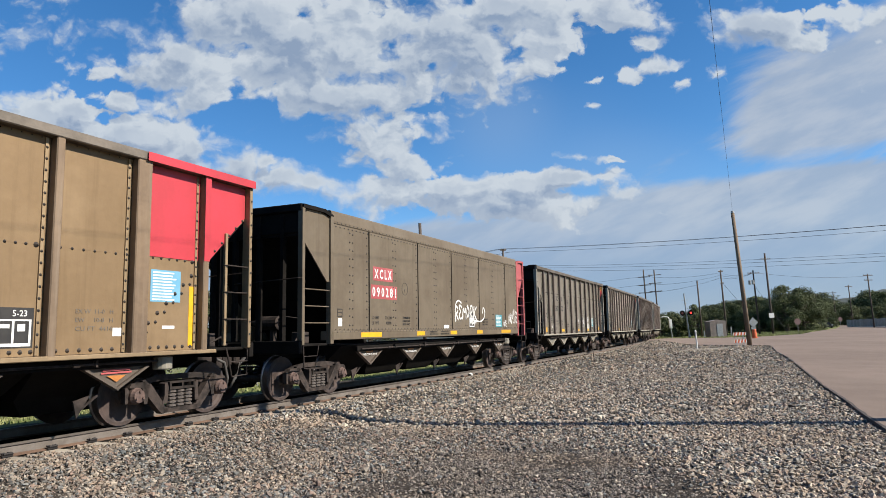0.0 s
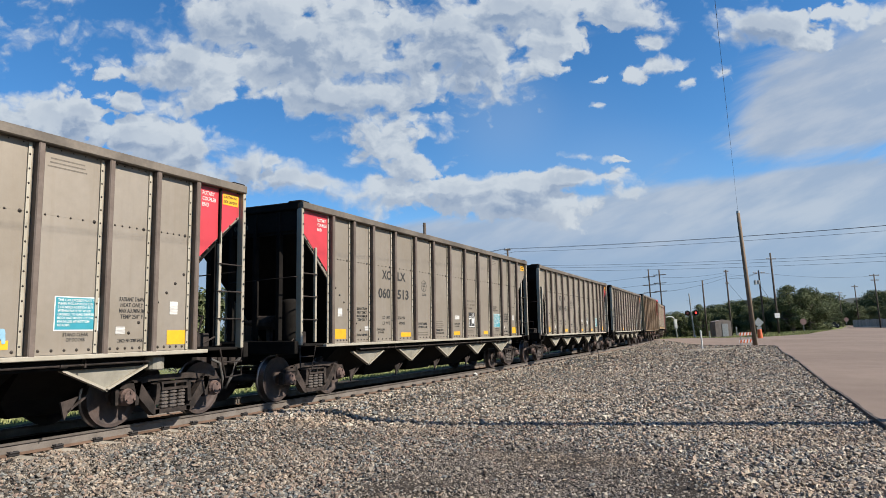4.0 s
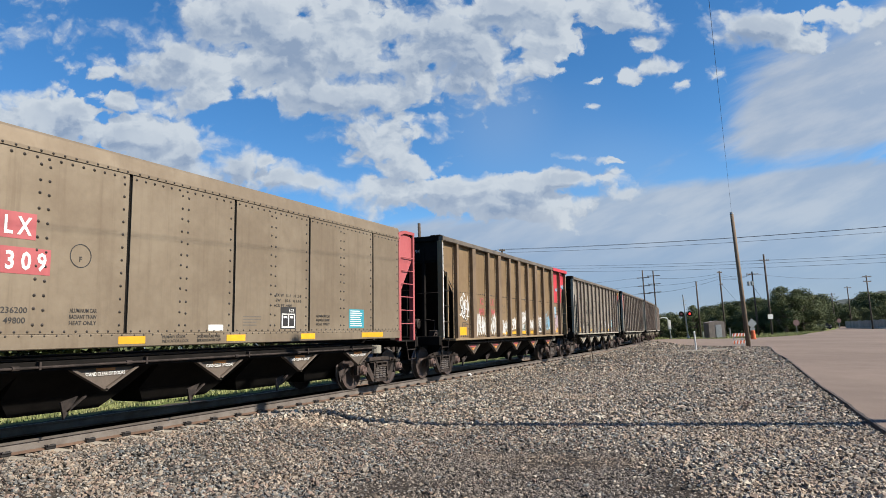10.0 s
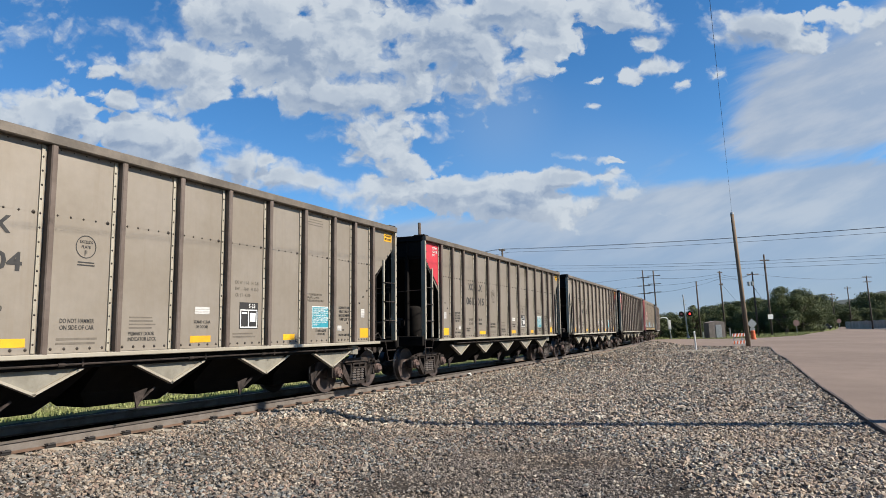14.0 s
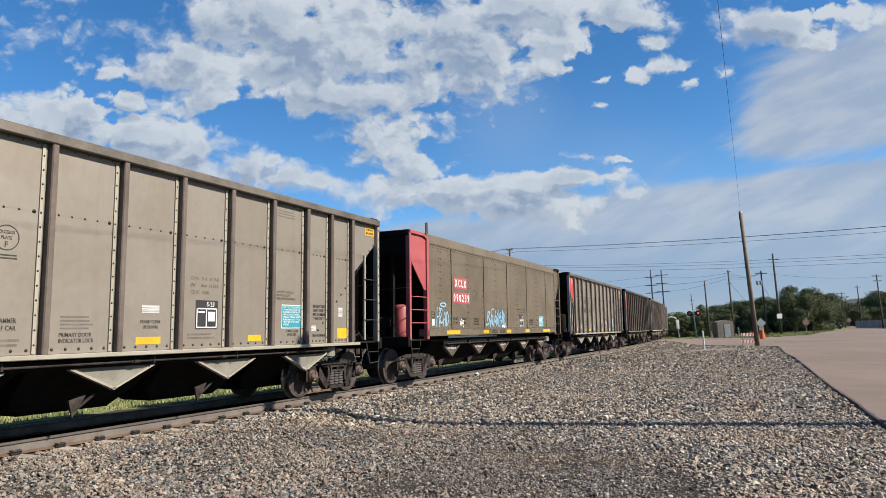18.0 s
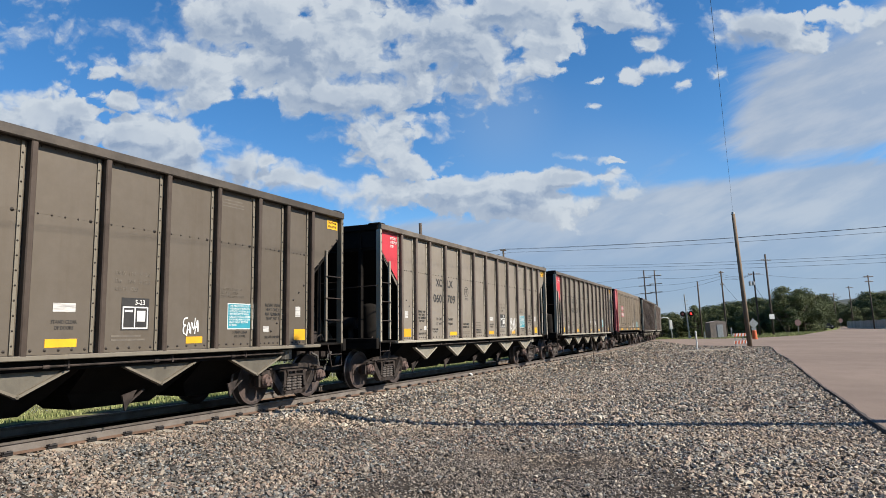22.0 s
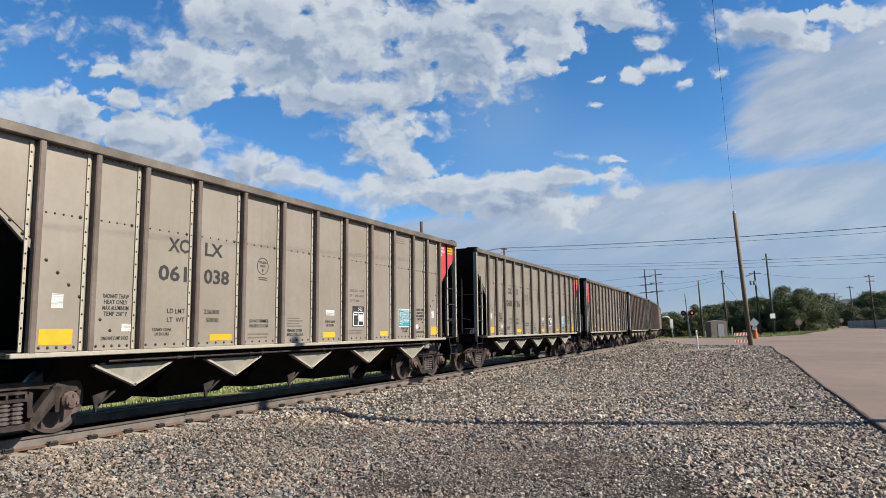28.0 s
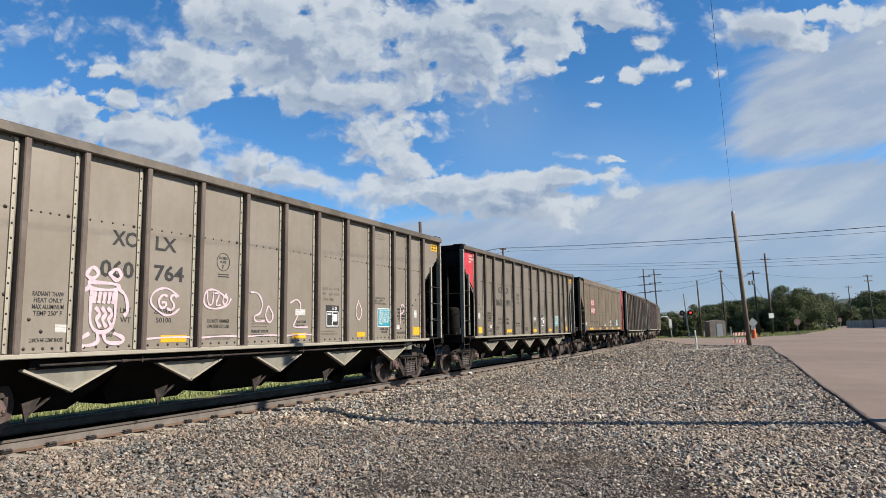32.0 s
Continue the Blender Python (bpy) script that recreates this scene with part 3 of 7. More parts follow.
def rod(points, r, n=8, bm=None, r_end=None):
    """A round rod through points, tapering to r_end."""
    bm = bm or bmesh.new()
    pts = [Vector(p) for p in points]
    rings = []
    for i, p in enumerate(pts):
        d = (pts[min(i + 1, len(pts) - 1)] - pts[max(i - 1, 0)]).normalized()
        u = Vector((0, 0, 1)) if abs(d.z) < 0.9 else Vector((1, 0, 0))
        s = d.cross(u).normalized()
        t = s.cross(d)
        k = r if r_end is None else r + (r_end - r) * i / (len(pts) - 1)
        rings.append([bm.verts.new(p + (s * math.cos(2 * math.pi * j / n) + t * math.sin(2 * math.pi * j / n)) * k) for j in range(n)])
    for a, b in zip(rings, rings[1:]):
        for j in range(n):
            bm.faces.new((a[j], a[(j + 1) % n], b[(j + 1) % n], b[j]))
    bm.faces.new(rings[0][::-1]), bm.faces.new(rings[-1])
    return bm


def lathe(profile, n=24, axis="y", centre=(0, 0, 0), bm=None):
    """Turns (position along the axis, radius) round the axis."""
    bm = bm or bmesh.new()
    rings = []
    for w, r in profile:
        ring = []
        for j in range(n):
            c, s = math.cos(2 * math.pi * j / n) * max(r, 1e-4), math.sin(2 * math.pi * j / n) * max(r, 1e-4)
            p = {"x": (w, c, s), "y": (c, w, s), "z": (c, s, w)}[axis]
            ring.append(bm.verts.new(Vector(p) + Vector(centre)))
        rings.append(ring)
    for a, b in zip(rings, rings[1:]):
        for j in range(n):
            bm.faces.new((a[j], a[(j + 1) % n], b[(j + 1) % n], b[j]))
    bm.faces.new(rings[0][::-1]), bm.faces.new(rings[-1])
    return bm


def fast_mesh(name, verts, faces, material, smooth=False):
    """A mesh from numpy arrays: verts (n, 3), faces (m, 3 or 4)."""
    me = bpy.data.meshes.new(name)
    k = faces.shape[1]
    me.vertices.add(len(verts)), me.loops.add(faces.size), me.polygons.add(len(faces))
    me.vertices.foreach_set("co", np.ascontiguousarray(verts, np.float32).ravel())
    me.loops.foreach_set("vertex_index", np.ascontiguousarray(faces, np.int32).ravel())
    me.polygons.foreach_set("loop_start", np.arange(0, faces.size, k, dtype=np.int32))
    me.polygons.foreach_set("use_smooth", np.full(len(faces), smooth))
    me.update(calc_edges=True)
    me.materials.append(material)
    return me


# ======== the railway line ========
GAUGE_HALF, CANT = 0.75, 0.0346
S0, S1, DS = -460.0, 640.0, 1.0
_s = np.arange(S0, S1 + DS, DS)
_k = 0.000928 - 0.0000571 * np.clip(_s, -25, 40) - 0.00012 * np.clip(_s - 80, 0, 35)
_k[_s < -25] = 0.0
_k[_s > 170] = 0.0
_i0 = int(-S0 / DS)
_h = np.concatenate([[0], np.cumsum((_k[1:] + _k[:-1]) / 2 * DS)])
_h += 0.42547 - _h[_i0]
_x = np.concatenate([[0], np.cumsum((np.sin(_h[1:]) + np.sin(_h[:-1])) / 2 * DS)])
_y = np.concatenate([[0], np.cumsum((np.cos(_h[1:]) + np.cos(_h[:-1])) / 2 * DS)])
_x += -10.985 - _x[_i0]
_y += -_y[_i0]


def line_at(s):
    """Centre and heading of the track at s metres along it."""
    return float(np.interp(s, _s, _x)), float(np.interp(s, _s, _y)), float(np.interp(s, _s, _h))


def beside(s, off, z=0.0):
    """A place off metres towards the near side of the track."""
    x, y, a = line_at(s)
    return Vector((x + off * math.cos(a), y - off * math.sin(a), z))


def off_line(x, y):
    """Along and across distances of places from the track (arrays)."""
    x, y = np.atleast_1d(np.asarray(x, float)), np.atleast_1d(np.asarray(y, float))
    s, o = np.empty_like(x), np.empty_like(x)
    keep = (_s > -120) & (_s < 330)
    tx, ty, ta, tsv = _x[keep], _y[keep], _h[keep], _s[keep]
    for i in range(0, len(x), 4000):
        d = (x[i:i + 4000, None] - tx) ** 2 + (y[i:i + 4000, None] - ty) ** 2
        j = d.argmin(1)
        dx, dy = x[i:i + 4000] - tx[j], y[i:i + 4000] - ty[j]
        s[i:i + 4000] = tsv[j] + dx * np.sin(ta[j]) + dy * np.cos(ta[j])
        o[i:i + 4000] = dx * np.cos(ta[j]) - dy * np.sin(ta[j])
    return s, o


LOW = -0.47
VERGE_X, VERGE_Y = [20, 28, 38, 41.2, 48.5, 56, 66, 80, 110], [92.4, 94, 94.5, 88, 93.2, 105, 120, 140, 185]
ROAD_EDGE = [(2.0, -3.0), (4.3, 5.3), (6.09, 9.78), (6.45, 10.65), (7.6, 13.27), (8.96, 16.5), (11.07, 21.25), (15.39, 30.96), (18.3, 38.0), (22.6, 47.5), (23.4, 49.6), (23.3, 51.4), (22.8, 58), (22.0, 68), (20.9, 77.0)]


def ground_z(x, y):
    s, o = off_line(x, y)
    near = np.interp(o, [-9, -4.5, -3.0, -2.2, -1.4, 1.35, 2.2, 3.05, 4.6, 9], [-0.55, -0.5, -0.4, -0.2, -0.19, -0.19, -0.2, -0.37, -0.46, LOW])
    ramp = np.interp(s, [70, 77, 93, 100], [0, 1, 1, 0]) * np.interp(np.abs(o), [0, 3, 14], [1, 1, 0])
    return near * (1 - ramp) + -0.06 * ramp


def ground_point(x, y):
    return float(ground_z(x, y)[0])


def grid_axis(lo, hi, fine_lo, fine_hi, step):
    mid = np.arange(fine_lo, fine_hi, step)
    out1 = fine_lo - np.geomspace(step * 2, fine_lo - lo, 26)
    out2 = fine_hi + np.geomspace(step * 2, hi - fine_hi, 26)
    return np.concatenate([out1[::-1], mid, out2])


def build_ground():
    gx, gy = grid_axis(-2500, 2500, -26, 50, 0.5), grid_axis(-2500, 2500, -6, 110, 0.5)
    X, Y = np.meshgrid(gx, gy)
    Z = ground_z(X.ravel(), Y.ravel()).reshape(X.shape)
    rough = np.sin(X * 1.7 + np.sin(Y * 1.3)) * np.cos(Y * 2.1 + np.sin(X * 0.9)) * 0.014
    s, o = off_line(X.ravel(), Y.ravel())
    Z += rough * (np.abs(o.reshape(X.shape)) > 1.6)
    n, m = X.shape
    idx = np.arange(n * m).reshape(n, m)
    faces = np.stack([idx[:-1, :-1], idx[:-1, 1:], idx[1:, 1:], idx[1:, :-1]], -1).reshape(-1, 4)
    me = fast_mesh("ground", np.stack([X, Y, Z], -1).reshape(-1, 3), faces, M["ground"], True)
    me.materials.append(M["grass"])
    ob = tagged(new("ground", me), "wide grey gravel ground beside the railway", "ground", kind="structure")
    # grass beyond the road and behind the railway
    cx, cy = X.ravel()[faces].mean(1), Y.ravel()[faces].mean(1)
    sf, of = off_line(cx, cy)
    green = ((of < -7.4)) | (cy > np.interp(cx, VERGE_X, VERGE_Y) + 0.2) | (cx > 60) | (cy < -40) | (cx < -60)
    me.polygons.foreach_set("material_index", green.astype(np.int32))
    return ob


def build_road():
    """The worn road: along the gravel yard, then bending to the crossing."""
    far = [(22.5, 90.5), (28, 93.5), (38, 94.5), (41.2, 88.0), (48.5, 93.2), (56, 105), (66, 120), (80, 140), (110, 190), (150, 260), (175, 250), (130, 160), (110, 100), (95, 40), (70, -3.0)]
    outline = [Vector((*p, 0)) for p in ROAD_EDGE + far]
    bm = bmesh.new()
    vs = [bm.verts.new(p) for p in outline]
    bm.faces.new(vs)
    bmesh.ops.triangulate(bm, faces=bm.faces)
    for axis, lo, hi, step in (((1, 0, 0), 4, 150, 3.0), ((0, 1, 0), -2, 250, 3.0)):
        for w in np.arange(lo, hi, step):
            bmesh.ops.bisect_plane(bm, geom=bm.verts[:] + bm.edges[:] + bm.faces[:], plane_co=Vector(axis) * float(w), plane_no=axis)
    z = ground_z([v.co.x for v in bm.verts], [v.co.y for v in bm.verts])
    for v, h in zip(bm.verts, z):
        v.co.z = h + 0.06
    rim = [e for e in bm.edges if e.is_boundary]
    out = bmesh.ops.extrude_edge_only(bm, edges=rim)
    for v in [g for g in out["geom"] if isinstance(g, bmesh.types.BMVert)]:
        v.co.z -= 0.12
    return solid("road", bm, M["road"], "worn pinkish-grey road beside the gravel", "road", kind="structure")


def road_rim():
    """Crumbled dark edge where the road meets the gravel."""
    pts = []
    for (x0, y0), (x1, y1) in zip(ROAD_EDGE, ROAD_EDGE[1:]):
        n = max(2, int(math.hypot(x1 - x0, y1 - y0) / 0.35))
        pts += [(x0 + (x1 - x0) * i / n, y0 + (y1 - y0) * i / n) for i in range(n)]
    rng = random.Random(2)
    bm, last = bmesh.new(), None
    for (x0, y0), (x1, y1) in zip(pts, pts[1:]):
        d = Vector((x1 - x0, y1 - y0, 0)).normalized()
        side = Vector((d.y, -d.x, 0))
        z = ground_point(x0, y0)
        a, b = rng.uniform(0.0, 0.05), rng.uniform(0.01, 0.05)
        row = [bm.verts.new(Vector((x0, y0, z)) - side * a + Vector((0, 0, -0.03))), bm.verts.new(Vector((x0, y0, z + 0.058)) - side * a * 0.4), bm.verts.new(Vector((x0, y0, z + 0.066)) + side * b), bm.verts.new(Vector((x0, y0, z + 0.03)) + side * (b + 0.02))]
        if last:
            for k in range(3):
                bm.faces.new((last[k], last[k + 1], row[k + 1], row[k]))
        last = row
    return solid("road_rim", bm, M["fines"], "dark crumbled asphalt edge of the road", "road edge", kind="structure")


build_ground()
build_road()
road_rim()


def pebble(n_kind):
    """Unit stones: octahedra cut and bent, twelve variants."""
    rng = np.random.default_rng(11 + n_kind)
    base = np.array([(1, 0, 0), (-1, 0, 0), (0, 1, 0), (0, -1, 0), (0, 0, 1), (0, 0, -1)], float)
    tri = np.array([(0, 2, 4), (2, 1, 4), (1, 3, 4), (3, 0, 4), (2, 0, 5), (1, 2, 5), (3, 1, 5), (0, 3, 5)])
    mids, verts, faces = {}, list(base), []

    def mid(a, b):
        k = (min(a, b), max(a, b))
        if k not in mids:
            p = verts[a] + verts[b]
            verts.append(p / np.linalg.norm(p))
            mids[k] = len(verts) - 1
        return mids[k]
    for a, b, c in tri:
        if n_kind < 6:
            ab, bc, ca = mid(a, b), mid(b, c), mid(c, a)
            faces += [(a, ab, ca), (b, bc, ab), (c, ca, bc), (ab, bc, ca)]
        else:
            faces.append((a, b, c))
    v = np.array(verts)
    for _ in range(7):          # chop facets
        nrm = rng.normal(size=3)
        nrm /= np.linalg.norm(nrm)
        d = v @ nrm
        v -= np.clip(d - rng.uniform(0.35, 0.65), 0, None)[:, None] * nrm
    return v * rng.uniform(0.8, 1.2, 3), np.array(faces)


def scatter(name, label, xs, ys, zs, sizes, material, kinds, seed):
    rng = np.random.default_rng(seed)
    which = rng.integers(0, len(kinds), len(xs))
    V, F, n0 = [], [], 0
    for k, (pv_, pf_) in enumerate(kinds):
        sel = np.where(which == k)[0]
        if not len(sel):
            continue
        q = rng.normal(size=(len(sel), 4))
        q /= np.linalg.norm(q, axis=1)[:, None]
        w, x, y, z = q.T
        R = np.stack([1 - 2 * (y * y + z * z), 2 * (x * y - z * w), 2 * (x * z + y * w), 2 * (x * y + z * w), 1 - 2 * (x * x + z * z), 2 * (y * z - x * w),
                      2 * (x * z - y * w), 2 * (y * z + x * w), 1 - 2 * (x * x + y * y)], -1).reshape(-1, 3, 3)
        shape = rng.uniform(0.7, 1.3, (len(sel), 1, 3))
        p = np.einsum("nij,nkj->nki", R, pv_[None] * shape) * sizes[sel][:, None, None]
        p[:, :, 2] *= 0.8
        p += np.stack([xs[sel], ys[sel], zs[sel]], -1)[:, None, :]
        f = pf_[None] + (np.arange(len(sel)) * len(pv_))[:, None, None] + n0
        V.append(p.reshape(-1, 3)), F.append(f.reshape(-1, 3))
        n0 += len(sel) * len(pv_)
    me = fast_mesh(name, np.concatenate(V), np.concatenate(F), material)
    return tagged(new(name, me), label, "gravel", kind="stuff")


def in_road(x, y):
    px, py = np.array(ROAD_EDGE).T
    return x > np.interp(y, py, px) - 0.05


def fines_amount(x, y):
    """Where the ground is dark crushed fines instead of stones."""
    a = np.exp(-(((x - 0.8) / 1.75) ** 2 + ((y - 7.3) / 2.6) ** 2) ** 2)
    wob = 0.5 + 0.5 * np.sin(x * 3.1 + np.sin(y * 2.3) * 1.4) * np.cos(y * 2.7 + x) + 0.25 * np.sin(x * 9.1 + y * 5.3) * np.sin(y * 8.7 - x * 4.1)
    return np.clip(a * (0.55 + 0.75 * wob), 0, 1)


def build_gravel():
    rng = np.random.default_rng(5)
    heavy, light = [pebble(i) for i in range(6)], [pebble(i) for i in range(6, 12)]

    def place(n, y0, y1, smin, smax, east):
        # denser towards the viewer's side of the strip
        y = y0 + (y1 - y0) * rng.random(n) ** 1.0
        half = y * 0.70 + 0.6
        x = (rng.random(n) * 2 - 1) * half
        s, o = off_line(x, y)
        f = fines_amount(x, y)
        side = x + 0.5 * np.sin(y * 1.9) + rng.normal(0, 0.55, n) > 2.0
        ok = (side == east) if east is not None else np.ones(n, bool)
        ok &= ~in_road(x, y) & (o > 0.95) & ((o > 1.36) | (rng.random(n) < 0.55))
        ok &= rng.random(n) > np.clip(f * 1.8, 0, 0.945)
        ok &= np.abs(np.mod(s - 10.54 + 0.15, 0.635) - 0.15) + (o > 1.32) * 9 > 0.13
        x, y = x[ok], y[ok]
        size = rng.uniform(smin, smax, len(x)) * np.where(rng.random(len(x)) < 0.12, 1.35, 1.0)
        return x, y, ground_z(x, y) + size * rng.uniform(-0.15, 0.75, len(x)), size
    scatter("gravel", "sharp grey and tan ballast stones", *place(90000, 5.4, 12.5, 0.017, 0.037, False), M["stone"], heavy[:1] + light, 1)
    # same gravel in a lighter palette: brighter sunlight eastward is painted in
    scatter("gravel", "sharp ballast stones nearer the road, coloured lighter for the sun's angle", *place(90000, 5.4, 12.5, 0.017, 0.037, True), M["stone_far"], heavy[:1] + light, 5)
    scatter("gravel", "grey and tan ballast stones farther off", *place(74000, 12.3, 27, 0.028, 0.052, None), M["stone_far"], light, 2)
    scatter("gravel", "distant pale ballast stones", *place(52000, 26.5, 62, 0.045, 0.085, None), M["stone_far"], light, 3)
    scatter("gravel", "far pale ballast stones by the crossing", *place(60000, 61, 86, 0.07, 0.12, None), M["stone_far"], light, 6)
    n = 90000
    y = rng.uniform(5.4, 10.5, n)
    x = rng.uniform(-3.2, 3.4, n)
    ok = rng.random(n) < fines_amount(x, y) + 0.05
    x, y = x[ok], y[ok]
    size = 0.007 + 0.020 * rng.random(len(x)) ** 2
    scatter("gravel", "dark crushed fines worn into the gravel", x, y, ground_z(x, y) + size * 0.3, size, M["fine_stone"], light, 4)


build_gravel()


def build_track():
    track = thing("railway_track", "single railway track on concrete ties in ballast", "track", kind="structure")
    head = [(-0.036, -0.03), (-0.036, -0.008), (-0.028, 0.0), (0.028, 0.0), (0.036, -0.008), (0.036, -0.03)]
    web = [(-0.034, -0.0301), (0.034, -0.0301), (0.011, -0.045), (0.011, -0.139), (-0.011, -0.139), (-0.011, -0.045)]
    foot = [(0.011, -0.1392), (0.072, -0.157), (0.072, -0.17), (-0.072, -0.17), (-0.072, -0.157), (-0.011, -0.1392)]
    stations = np.concatenate([np.arange(-440, -20, 20), np.arange(-20, 120, 2.0), np.arange(120, 600, 10)])
    for off, lift in ((GAUGE_HALF, 0.0), (-GAUGE_HALF, 2 * GAUGE_HALF * CANT)):
        for name, prof, mat in (("rail_head", head, M["rail_head"]), ("rail_web", web, M["rail"]), ("rail_foot", foot, M["rail_foot"])):
            V, F, n = [], [], len(prof)
            for s in stations:
                for o, z in prof:
                    V.append(beside(s, off + o, z + lift))
            V = np.array(V)
            for i in range(len(stations) - 1):
                for j in range(n):
                    F.append((i * n + j, i * n + (j + 1) % n, (i + 1) * n + (j + 1) % n, (i + 1) * n + j))
            part(name, fast_mesh(name, V, np.array(F), mat), mat, track)
    # added dark sheet over the ties: painted shade between and behind the rails
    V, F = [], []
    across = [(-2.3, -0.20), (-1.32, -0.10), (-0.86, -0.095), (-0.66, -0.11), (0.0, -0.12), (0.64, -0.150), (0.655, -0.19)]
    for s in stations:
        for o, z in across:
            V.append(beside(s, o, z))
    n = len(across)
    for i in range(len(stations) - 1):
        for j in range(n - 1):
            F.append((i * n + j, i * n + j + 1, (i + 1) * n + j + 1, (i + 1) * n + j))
    part("coal_bed", fast_mesh("coal_bed", np.array(V), np.array(F), M["bed_shade"], True), None, track, "dark sheet between the rails, coloured as shade under the train")
    tie_bm = box(-0.13, 0.13, -1.30, 1.30, -0.40, -0.172, bevel=0.015)
    tie_me = mesh_from("tie", tie_bm, M["tie"])
    clip_bm = box(-0.075, 0.075, -0.105, -0.03, -0.17, -0.135, bevel=0.008)
    for x in (-0.045, 0.045):
        rod([(x - 0.02, -0.095, -0.13), (x - 0.02, -0.06, -0.115), (x + 0.02, -0.06, -0.115), (x + 0.02, -0.1, -0.13)], 0.011, 6, clip_bm)
    rod([(-0.06, -0.10, -0.125), (0.06, -0.10, -0.125)], 0.017, 6, clip_bm)
    clip_me = mesh_from("rail_clip", clip_bm, M["clip"])
    for i in range(-14, 118):
        s = 10.54 + 0.635 * i
        x, y, a = line_at(s)
        tie = part("tie", tie_me, None, track)
        tie.matrix_basis = pose(x, y, 0.026, math.degrees(CANT), 0, 90 - math.degrees(a))
        if i < 55:
            c = part("rail_clip", clip_me, None, track)
            c.matrix_basis = pose(*beside(s, GAUGE_HALF, 0), 0, 0, 90 - math.degrees(a))
    # ballast and ties farther along, joined
    bm = bmesh.new()
    for i in range(118, 400):
        s = 10.54 + 0.635 * i
        bar(beside(s, -1.3, -0.27), beside(s, 1.3, -0.27), 0.26, 0.2, bm)
    tagged(part("tie", bm, M["tie"], track), kind="stuff")


build_track()

# ======== coal hopper cars ========
CAR_LEN, HALF = 16.18, 7.26
TRUCK_X, AXLE = 6.13, 0.905
PLATE_Y = 1.48


def text_mesh(words, height, material, bold=0.0, cache={}):
    """Letters as a flat mesh in the x-z plane, facing -y, starting at the origin."""
    key = (words, height, material.name, bold)
    if key not in cache:
        cu = bpy.data.curves.new("letters", "FONT")
        cu.body, cu.size, cu.resolution_u = words, height / 0.69, 2
        cu.extrude, cu.offset = 0.0008, bold * height
        tmp = bpy.data.objects.new("letters", cu)
        me = bpy.data.meshes.new_from_object(tmp)
        bpy.data.objects.remove(tmp)
        me.transform(Matrix.Rotation(radians(90), 4, "X"))
        me.materials.clear()
        me.materials.append(material)
        cache[key] = me
    return cache[key]


def lettering(car, name, words, x0, z0, height, material, width=None, centre=False, y=-PLATE_Y - 0.004):
    me = text_mesh(words, height, material, 0.035 if name == "mark" else 0.012)
    xs = [v.co.x for v in me.vertices]
    w = max(xs) - min(xs)
    k = 1.0 if width is None else width / w
    ob = part(name, me, None, car)
    ob.matrix_basis = Matrix.Translation((x0 - (w * k / 2 if centre else 0) - min(xs) * k, y, z0)) @ Matrix.Diagonal((k, 1, 1, 1))
    return ob


def plate(car, name, x0, x1, z0, z1, material, label="", y=-PLATE_Y, t=0.004):
    return part(name, box(x0, x1, y - t, y - 0.0005, z0, z1), material, car, label)


def bars(car, name, x0, z0, w, rows, h, gap, material, seed, y=-PLATE_Y, centre=False):
    """Rows of unreadable small print as plain bars."""
    rng = random.Random(seed)
    bm = bmesh.new()
    for r in range(rows):
        k = w * rng.uniform(0.72, 1.0)
        a = x0 + (w - k) / 2 if centre else x0
        box(a, a + k, y - 0.003, y - 0.0005, z0 - r * (h + gap) - h, z0 - r * (h + gap), bm)
    return part(name, bm, material, car)


